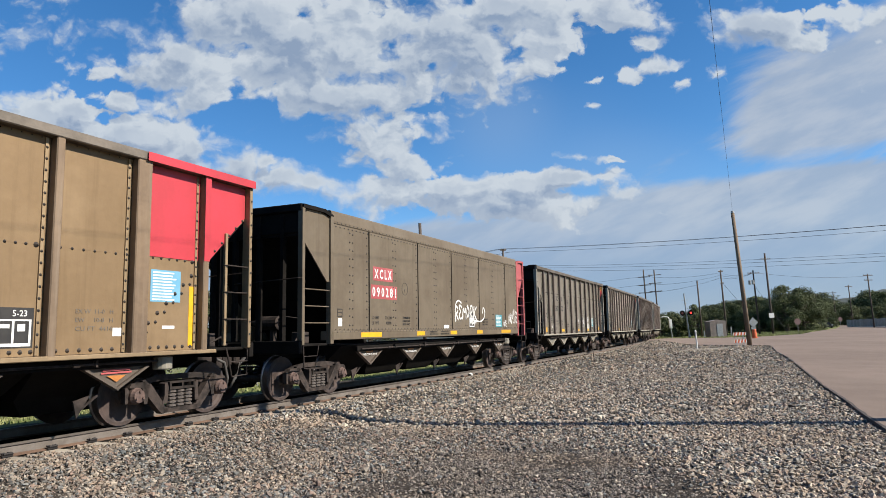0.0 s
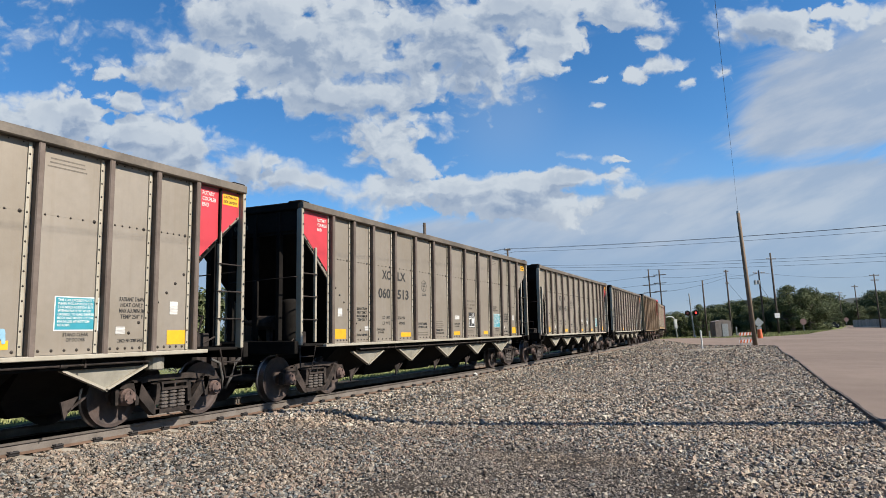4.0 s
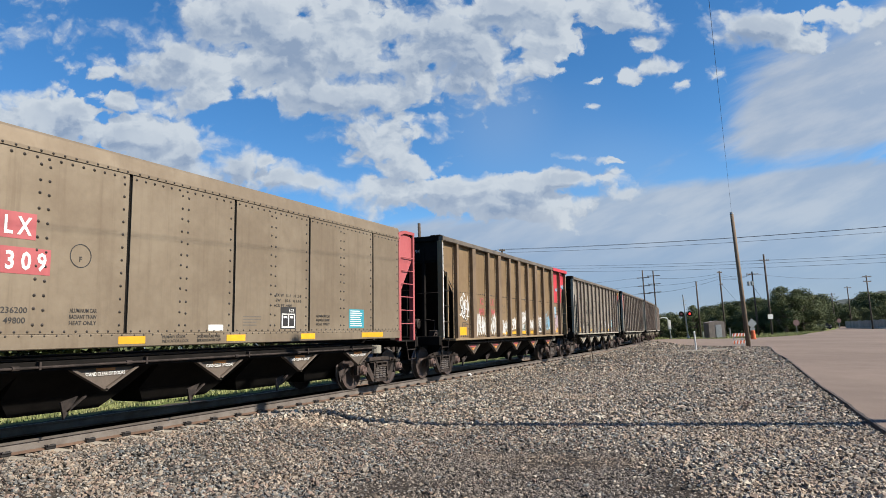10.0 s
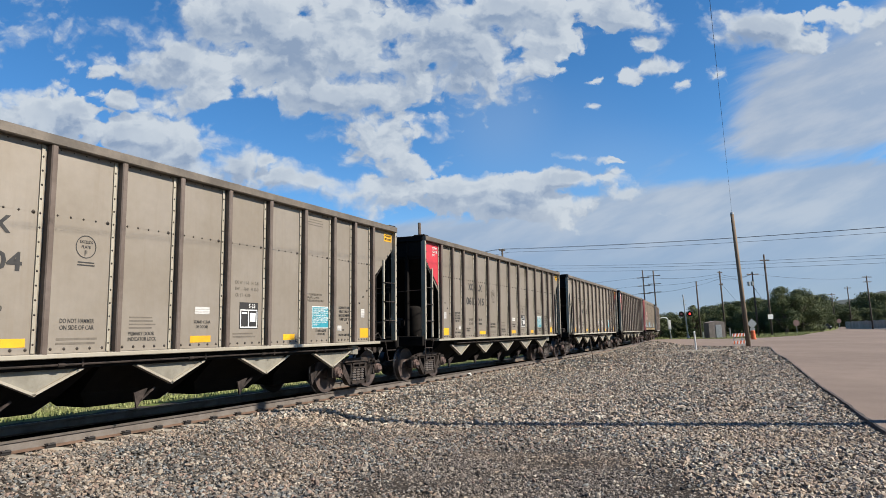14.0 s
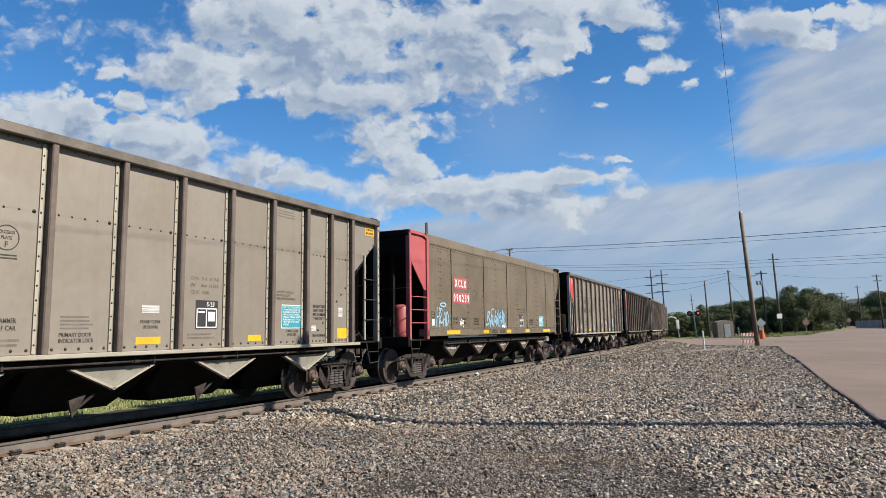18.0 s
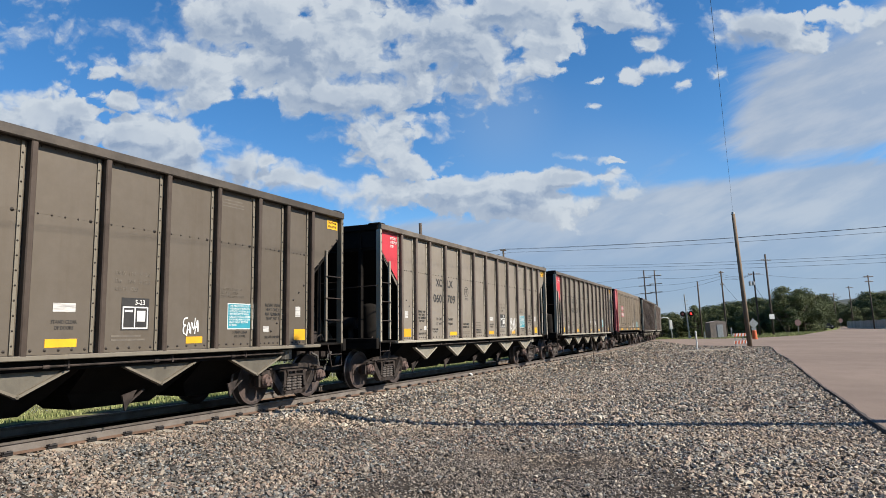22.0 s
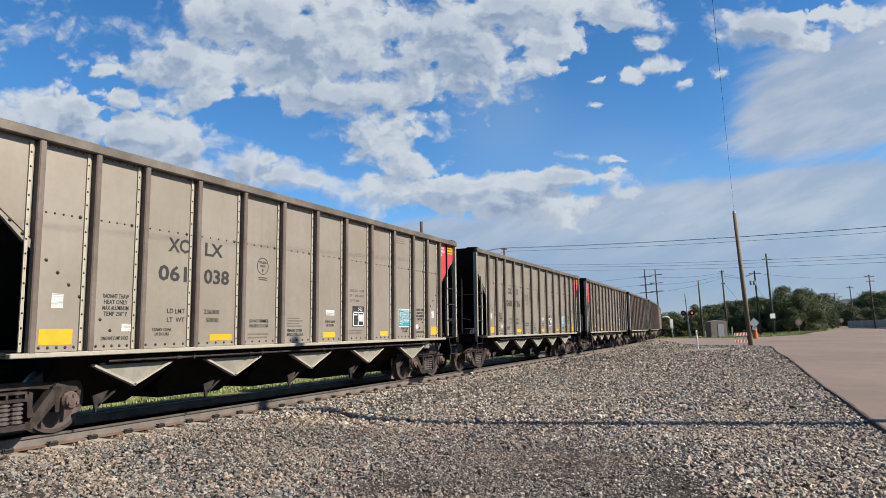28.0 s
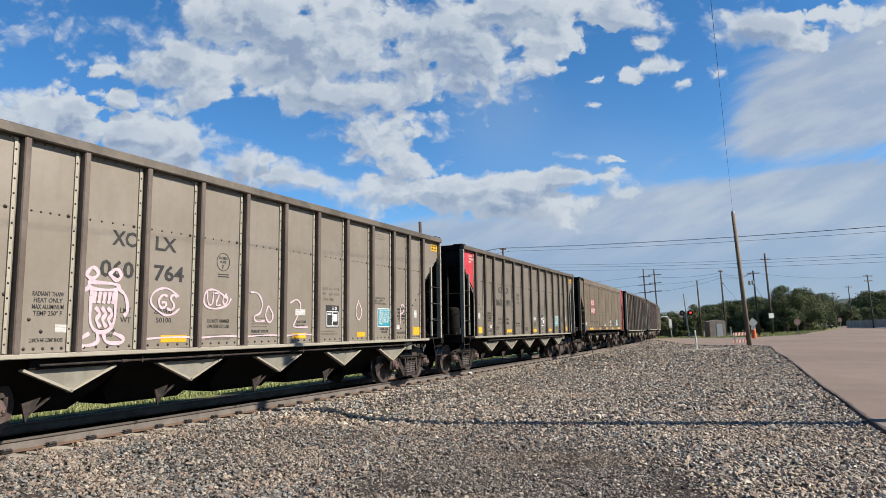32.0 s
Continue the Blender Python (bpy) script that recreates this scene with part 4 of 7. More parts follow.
def truck_proto(parent, x):
    tr = part("truck", bar((-0.12, 0, 0.5), (0.12, 0, 0.5), 0.5, 0.18), M["near_black"], parent, "dusty two-axle freight truck")
    tr.location.x = x
    for sgn in (-1, 1):
        y0, y1 = sgn * 1.0, sgn * 1.13
        bm = bmesh.new()
        # arched top member, set back behind the sloping arms
        top = [(-1.02, 0.64), (-0.80, 0.71), (-0.42, 0.76), (0.42, 0.76), (0.80, 0.71), (1.02, 0.64), (1.02, 0.58), (0.80, 0.62), (0.40, 0.67), (-0.40, 0.67), (-0.80, 0.62), (-1.02, 0.58)]
        poly_prism(bm, top, "y", y0, y0 + sgn * 0.06)
        for q in (-1, 1):
            poly_prism(bm, [(q * 0.80, 0.70), (q * 0.70, 0.72), (q * 0.60, 0.60), (q * 0.36, 0.30), (q * 0.34, 0.24), (q * 0.28, 0.24), (q * 0.28, 0.16), (q * 0.38, 0.14), (q * 0.46, 0.20), (q * 0.74, 0.50)], "y", y0, y1)
            poly_prism(bm, [(q * 0.40, 0.30), (q * 0.30, 0.30), (q * 0.28, 0.56), (q * 0.31, 0.64), (q * 0.36, 0.62), (q * 0.36, 0.42)], "y", y0, y1 + sgn * 0.01)
        poly_prism(bm, [(-0.36, 0.15), (0.36, 0.15), (0.36, 0.225), (-0.36, 0.225)], "y", y0, y1)
        for cx_ in (-AXLE, AXLE):
            q = 1 if cx_ > 0 else -1
            poly_prism(bm, [(cx_ - q * 0.26, 0.68), (cx_ + q * 0.10, 0.66), (cx_ + q * 0.14, 0.60), (cx_ - q * 0.10, 0.58), (cx_ - q * 0.15, 0.50), (cx_ - q * 0.15, 0.33), (cx_ - q * 0.21, 0.33), (cx_ - q * 0.23, 0.52)], "y", y0, y1)
            poly_prism(bm, [(cx_ + q * 0.13, 0.36), (cx_ + q * 0.18, 0.36), (cx_ + q * 0.19, 0.60), (cx_ + q * 0.12, 0.60)], "y", y0, y1 - sgn * 0.03)
        part("sideframe", bm, M["truck"], tr)
        bol = box(-0.27, 0.27, min(sgn * 0.7, sgn * 1.16), max(sgn * 0.7, sgn * 1.16), 0.515, 0.555)
        box(-0.27, 0.27, min(sgn * 0.7, sgn * 1.15), max(sgn * 0.7, sgn * 1.15), 0.615, 0.645, bol)
        for k in (-0.255, 0.0, 0.255):
            box(k - 0.016, k + 0.016, min(sgn * 1.10, sgn * 1.16), max(sgn * 1.10, sgn * 1.16), 0.555, 0.615, bol)
        part("bolster_end", bol, M["truck"], tr)
        for k in (-0.175, 0.0, 0.175):
            prof = []
            for i in range(5):
                z = 0.228 + i * 0.057
                prof += [(z, 0.060), (z + 0.014, 0.084), (z + 0.036, 0.084), (z + 0.05, 0.060)]
            part("spring", lathe(prof, 10, "z", (k, sgn * 1.08, 0)), M["spring"], tr, smooth=False)
        for cx_ in (-AXLE, AXLE):
            cap = lathe([(sgn * 0.95, 0.13), (sgn * 1.14, 0.13), (sgn * 1.17, 0.11), (sgn * 1.20, 0.10), (sgn * 1.205, 0.05)], 16, "y", (cx_, 0, 0.47))
            for j in range(3):
                a = math.radians(90 + 120 * j)
                lathe([(sgn * 1.20, 0.022), (sgn * 1.225, 0.02)], 6, "y", (cx_ + 0.07 * math.cos(a), 0, 0.47 + 0.07 * math.sin(a)), cap)
            part("bearing_cap", cap, M["bearing"], tr)
    for cx_ in (-AXLE, AXLE):
        prof = [(-0.84, 0.10), (-0.80, 0.13), (-0.805, 0.34), (-0.82, 0.40), (-0.82, 0.452), (-0.70, 0.458), (-0.69, 0.485), (-0.665, 0.485), (-0.66, 0.40), (-0.69, 0.34), (-0.69, 0.12), (-0.6, 0.085)]
        full = prof + [(-w, r) for w, r in reversed(prof)]
        bm = lathe(full, 28, "y")
        me = mesh_from("wheelset", bm, M["wheel"])
        me.materials.append(M["tread"])
        for p in me.polygons:
            if min(math.hypot(me.vertices[k].co.x, me.vertices[k].co.z) for k in p.vertices) > 0.43:
                p.material_index = 1
        ws = part("wheelset", me, None, tr, "dark steel wheelset with worn bright treads")
        ws.location = (cx_, 0, 0.46)
    return tr


def underframe(car, chute_x, chute_mat, chute_label=""):
    part("center_sill", box(-7.55, 7.55, -0.22, 0.22, 0.80, 1.12, bevel=0.02), M["near_black"], car)
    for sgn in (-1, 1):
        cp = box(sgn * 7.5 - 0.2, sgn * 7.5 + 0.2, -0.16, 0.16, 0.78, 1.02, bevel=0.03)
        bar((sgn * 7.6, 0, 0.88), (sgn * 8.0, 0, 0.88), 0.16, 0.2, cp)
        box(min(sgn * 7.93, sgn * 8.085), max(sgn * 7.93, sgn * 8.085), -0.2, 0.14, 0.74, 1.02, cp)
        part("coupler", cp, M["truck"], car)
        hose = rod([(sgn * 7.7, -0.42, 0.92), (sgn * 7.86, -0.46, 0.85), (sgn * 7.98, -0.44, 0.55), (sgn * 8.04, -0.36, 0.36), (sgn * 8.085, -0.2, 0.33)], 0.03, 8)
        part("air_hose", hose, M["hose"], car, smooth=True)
        part("end_platform", box(min(sgn * 6.35, sgn * 7.42), max(sgn * 6.35, sgn * 7.42), -1.5, 1.5, 1.12, 1.17, bevel=0.01), M["near_black"], car)
        part("end_sill", box(min(sgn * 7.3, sgn * 7.42), max(sgn * 7.3, sgn * 7.42), -1.55, 1.55, 0.98, 1.24, bevel=0.012), M["near_black"], car)
        for q in (-1, 1):
            st = rod([(sgn * 7.26, q * 1.54, 1.15), (sgn * 7.24, q * 1.55, 0.68), (sgn * 6.86, q * 1.55, 0.66), (sgn * 6.72, q * 1.54, 1.15)], 0.016, 6)
            rod([(sgn * 7.25, q * 1.55, 0.92), (sgn * 6.8, q * 1.55, 0.92)], 0.012, 6, st)
            part("sill_step", st, M["truck"], car)
        truck_proto(car, sgn * TRUCK_X)
    for cx_ in chute_x:
        w = 0.70 if chute_mat is M["chute"] else 0.55
        bm = poly_prism(bmesh.new(), [(cx_ - w, 0.95), (cx_ + w, 0.95), (cx_, 0.64)], "y", -1.345, -1.315)
        lip = bmesh.new()
        bar((cx_ - w, -1.355, 0.945), (cx_ + 0.02, -1.355, 0.625), 0.09, 0.035, lip)
        bar((cx_ + w, -1.355, 0.945), (cx_ - 0.02, -1.355, 0.625), 0.09, 0.035, lip)
        side = part("chute_side", bm, chute_mat, car, chute_label)
        part("lip", lip, M["flange"] if chute_mat is M["chute"] else chute_mat, side)
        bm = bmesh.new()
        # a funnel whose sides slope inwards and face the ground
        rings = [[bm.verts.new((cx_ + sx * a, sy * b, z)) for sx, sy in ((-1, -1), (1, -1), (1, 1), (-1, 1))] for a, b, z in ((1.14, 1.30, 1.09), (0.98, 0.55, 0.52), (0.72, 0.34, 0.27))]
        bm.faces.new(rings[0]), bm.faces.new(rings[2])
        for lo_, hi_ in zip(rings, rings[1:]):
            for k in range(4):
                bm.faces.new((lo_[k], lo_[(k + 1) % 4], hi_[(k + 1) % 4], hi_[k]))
        part("discharge_chute", bm, M["near_black"], car)
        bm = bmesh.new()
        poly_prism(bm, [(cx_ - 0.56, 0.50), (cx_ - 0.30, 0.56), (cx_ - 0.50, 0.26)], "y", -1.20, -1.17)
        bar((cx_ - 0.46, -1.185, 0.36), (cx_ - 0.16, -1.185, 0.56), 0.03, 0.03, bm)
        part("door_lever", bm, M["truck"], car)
    # added dark bar standing in for shade between sill and chute plates
    part("under_sill", box(-5.0, 5.2, -1.42, -1.37, 0.945, 1.075, bevel=0.008), M["near_black"], car)
    pipe = rod([(-4.9, -1.47, 1.0), (5.3, -1.47, 1.01)], 0.018, 8)
    for k in (-3.6, -1.9, 0.4, 2.2, 3.9):
        lathe([(k - 0.05, 0.03), (k + 0.05, 0.03)], 8, "x", (0, -1.47, 1.003), pipe)
        box(k + 0.3, k + 0.33, -1.495, -1.43, 0.97, 1.075, pipe)
    part("train_pipe", pipe, M["truck"], car)
    part("slack_adjuster_pot", lathe([(0.86, 0.13), (0.88, 0.15), (1.06, 0.15), (1.07, 0.12)], 16, "z", (5.55, -1.3, 0)), M["chute"], car)


def end_fittings(car, sgn, tank=False, tank_mat="near_black", top=3.93):
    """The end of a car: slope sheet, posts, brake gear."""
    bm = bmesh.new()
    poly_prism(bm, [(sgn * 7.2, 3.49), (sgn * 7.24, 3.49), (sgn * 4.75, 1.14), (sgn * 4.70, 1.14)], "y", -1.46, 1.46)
    part("slope_sheet", bm, M["near_black"], car)
    part("end_sheet", box(min(sgn * 7.17, sgn * 7.21), max(sgn * 7.17, sgn * 7.21), -1.46, 1.46, 3.42, top), M["near_black"], car)
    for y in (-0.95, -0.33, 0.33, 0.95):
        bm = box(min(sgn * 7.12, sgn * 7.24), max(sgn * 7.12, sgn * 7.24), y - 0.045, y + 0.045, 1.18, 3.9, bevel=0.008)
        part("end_post", bm, M["near_black"], car)
    gr = rod([(sgn * 7.28, -1.5, 2.52), (sgn * 7.33, -1.45, 2.52), (sgn * 7.33, 0.2, 2.46), (sgn * 7.28, 0.25, 2.46)], 0.012, 6)
    part("end_grab_rail", gr, M["truck"], car)
    cyl = lathe([(-0.38, 0.10), (-0.36, 0.15), (0.12, 0.15), (0.14, 0.11), (0.30, 0.06), (0.5, 0.05)], 14, "y", (sgn * 6.85, -0.25, 1.62))
    bar((sgn * 6.85, -0.45, 1.15), (sgn * 6.85, -0.45, 1.5), 0.1, 0.1, cyl)
    part("brake_cylinder", cyl, M["truck"], car)
    bm = box(min(sgn * 6.55, sgn * 6.85), max(sgn * 6.55, sgn * 6.85), -1.18, -0.92, 1.17, 1.42, bevel=0.02)
    rod([(sgn * 6.7, -1.05, 1.4), (sgn * 6.75, -1.1, 1.7), (sgn * 6.9, -0.8, 1.75), (sgn * 6.9, -0.5, 1.66)], 0.018, 6, bm)
    rod([(sgn * 6.6, -1.15, 1.2), (sgn * 6.95, -1.2, 1.35), (sgn * 7.1, -1.2, 1.2)], 0.018, 6, bm)
    part("control_valve", bm, M["truck"], car)
    if tank:
        part("air_reservoir", lathe([(1.18, 0.12), (1.22, 0.18), (1.3, 0.20), (2.0, 0.20), (2.07, 0.17), (2.1, 0.08)], 18, "z", (sgn * 6.92, -1.05, 0)), M[tank_mat], car, smooth=True)


def ladder(car, sgn, side, mat, rungs):
    part("ladder_stile", box(sgn * 6.70 - 0.03, sgn * 6.70 + 0.03, side * 1.50 - 0.03, side * 1.50 + 0.03, 1.2, 3.17, bevel=0.008), mat, car)
    me = None
    for z in rungs:
        if me is None:
            me = mesh_from("rung", rod([(sgn * 6.66, side * 1.5, 0), (sgn * 6.7, side * 1.56, 0), (sgn * 7.22, side * 1.56, 0), (sgn * 7.24, side * 1.5, 0)], 0.013, 6), M["truck"])
        part("rung", me, None, car).location.z = z


POSTS_RIB = [-6.12, -5.28, -4.42, -3.34, -2.22, -1.1, 0.02, 1.14, 2.26, 3.38, 4.45, 5.3, 6.12]
POSTS_TAN = [-6.11, -4.74, -3.37, -2.25, -1.10, 0.02, 1.17, 2.27, 3.43, 4.82, 6.13]


def rivet_rows(posts, narrow, seam_z, top_z, wide=0.0):
    """Bolt heads along posts, seam and sill of the near side, as one mesh."""
    V, F = [], []

    def rivet(x, z, r=0.022, y=-PLATE_Y):
        i = len(V)
        for a, b in ((-1, 0), (-0.7, -0.7), (0, -1), (0.7, -0.7), (1, 0), (0.7, 0.7), (0, 1), (-0.7, 0.7)):
            V.append((x + a * r, y, z + b * r))
        V.append((x, y - r * 1.2, z))
        F.extend([(i + j, i + (j + 1) % 8, i + 8) for j in range(8)])
    big = 1.35 if wide else 1.0
    for k, p in enumerate(posts):
        pw = wide if wide and k % 2 else narrow
        for z in np.arange(1.28, top_z - 0.1, 0.155 if wide else 0.19):
            rivet(p - pw / 2 - 0.062, z, 0.016 * big, -PLATE_Y - 0.022)
            if wide and k % 2:
                rivet(p + pw / 2 + 0.05, z + 0.05, 0.024)
    for a, b in zip(posts, posts[1:]):
        n = 7 if wide else 5
        for j in range(n):
            x = a + 0.15 + (b - a - 0.34) * j / (n - 1)
            rivet(x, seam_z, (0.018 if j < n - 1 else 0.030) * big)
            rivet(x, 1.215, 0.024 * big)
            rivet(x, top_z - 0.03, 0.013)
    for sgn in (-1, 1):
        for j in range(14):
            x = 7.12 - 0.17 * j
            if abs(x - 6.15) < 0.1:
                continue
            rivet(sgn * x, 3.42 - 0.155 * j + 0.03, 0.028 * big)
            if wide and x < 6.0:
                rivet(sgn * (x - 0.03), 3.42 - 0.155 * j - 0.11, 0.030)
        for z in np.arange(1.4, top_z, 0.22):
            rivet(sgn * 7.225, z, 0.018, -PLATE_Y - (0.142 if wide else 0.108))
    return fast_mesh("rivets", np.array(V), np.array(F), M["rivet"])


def ribbed_shell(car, posts, paint, chord_top, sheet_top, narrow, pd, seam_z, panel_split, post_mat=None, edge_mat=None, wide=0.0):
    """Side panels, posts, chords, sills of a car with outside posts; every second post may be wide."""
    post_mat = post_mat or paint
    edges = [-7.2] + posts + [7.2]
    for side in (-1, 1):
        y0, y1 = sorted((side * PLATE_Y, side * (PLATE_Y - 0.03)))
        wall = None
        if side == 1:
            wall = poly_prism(bmesh.new(), [(-7.2, sheet_top), (-7.2, 3.47), (-6.12, 2.6), (-6.12, 1.16), (6.12, 1.16), (6.12, 2.6), (7.2, 3.47), (7.2, sheet_top)], "y", y0, y1)
        cells = list(zip(edges, edges[1:])) if side == -1 else []
        for a, b in cells:
            if a < -7.1:
                pts = [(-7.2, sheet_top), (-7.2, 3.47), (b, 2.60), (b, sheet_top)]
            elif b > 7.1:
                pts = [(7.2, sheet_top), (7.2, 3.47), (a, 2.60), (a, sheet_top)]
            else:
                pts = [(a + 0.001, 1.16), (b - 0.001, 1.16), (b - 0.001, sheet_top), (a + 0.001, sheet_top)]
            bm = poly_prism(bmesh.new(), pts, "y", y0, y1)
            if side == -1 and b - a < 3 and panel_split and abs(a) < 7.1 and abs(b) < 7.1:
                # upper sheet laps over the lower one
                box(a + 0.001, b - 0.001, -PLATE_Y - 0.0015, -PLATE_Y, seam_z, sheet_top, bm)
            part("side_panel", bm, paint, car)
        for k, p in enumerate(posts):
            s0, s1 = sorted((side * PLATE_Y, side * (PLATE_Y + pd)))
            lo = 1.12
            if side == 1:
                continue
            pw = wide if wide and k % 2 else narrow
            bm = box(p - pw / 2, p + pw / 2, s0, s1, lo, sheet_top)
            bmesh.ops.bevel(bm, geom=[e for e in bm.edges if abs(e.verts[0].co.z - e.verts[1].co.z) > 1], offset=0.015, segments=1, affect="EDGES")
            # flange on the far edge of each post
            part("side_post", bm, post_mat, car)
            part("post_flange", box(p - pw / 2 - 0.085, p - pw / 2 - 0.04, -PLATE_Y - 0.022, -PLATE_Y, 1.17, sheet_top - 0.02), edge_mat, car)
        if side == 1:
            part("side_wall", wall, paint, car)
        s0, s1 = sorted((side * 1.42, side * (PLATE_Y + pd + 0.02)))
        part("top_chord", box(-HALF, HALF, s0, s1, sheet_top - 0.01, chord_top, bevel=0.015), M["chord"], car)
        s0, s1 = sorted((side * 1.30, side * (PLATE_Y + pd + 0.005)))
        bm = box(-6.4, 6.4, s0, s1, 1.092, 1.155, bevel=0.01)
        part("side_sill", bm, edge_mat, car)
        for sgn in (-1, 1):
            s0, s1 = sorted((side * 1.44, side * (PLATE_Y + pd - 0.01)))
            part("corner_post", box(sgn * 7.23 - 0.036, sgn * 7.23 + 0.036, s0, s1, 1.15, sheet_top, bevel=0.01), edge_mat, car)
            if side == -1:
                ladder(car, sgn, side, edge_mat, (1.66, 2.13, 2.60))
    for sgn in (-1, 1):
        a, b = sorted((sgn * 7.1, sgn * 7.28))
        part("end_chord", box(a, b, -1.5, 1.5, sheet_top - 0.02, chord_top + 0.01, bevel=0.02), M["near_black"], car)
        cap = box(sgn * 7.12 - 0.16, sgn * 7.12 + 0.16, -1.56, -1.2, chord_top - 0.03, chord_top + 0.04, bevel=0.03)
        part("corner_cap", cap, M["near_black"], car)
    tagged(part("rivets", rivet_rows(posts, narrow, seam_z, sheet_top, wide), None, car), kind="stuff")


def silver_hopper(tank):
    car = thing("coal_hopper", "grey-beige ribbed coal hopper car on two trucks", "railcar", "coal train")
    ribbed_shell(car, POSTS_RIB, M["silver"], 4.06, 3.93, 0.095, 0.105, 3.0, True, M["post"], M["flange"])
    underframe(car, (-4.36, -2.2, 0.1, 2.4, 4.65), M["chute"])
    end_fittings(car, -1, tank), end_fittings(car, 1)
    return car


def tan_hopper():
    car = thing("coal_hopper", "tan brown ribbed coal hopper car with red end", "railcar", "coal train")
    ribbed_shell(car, POSTS_TAN, M["tan"], 4.2, 4.07, 0.125, 0.14, 2.60, True, M["tan_post"], M["tan_edge"], wide=0.27)
    underframe(car, (-4.36, -2.2, 0.1, 2.4, 4.65), M["chute_dark"], "rusty brown chute plate with worn orange reflector")
    for cx_ in (-4.36, -2.2, 0.1, 2.4, 4.65):
        bm = poly_prism(bmesh.new(), [(cx_ - 0.17, 0.83), (cx_ + 0.17, 0.83), (cx_, 0.735)], "y", -1.366, -1.3605)
        part("reflector", bm, M["orange"], car)
        bars(car, "stencil", cx_ - 0.3, 0.92, 0.6, 2, 0.025, 0.015, M["faded_red"], 3, y=-1.36, centre=True)
    end_fittings(car, -1, top=4.06), end_fittings(car, 1, top=4.06)
    return car


SEAMS = [-4.62, -2.02, 0.25, 2.50, 5.09]


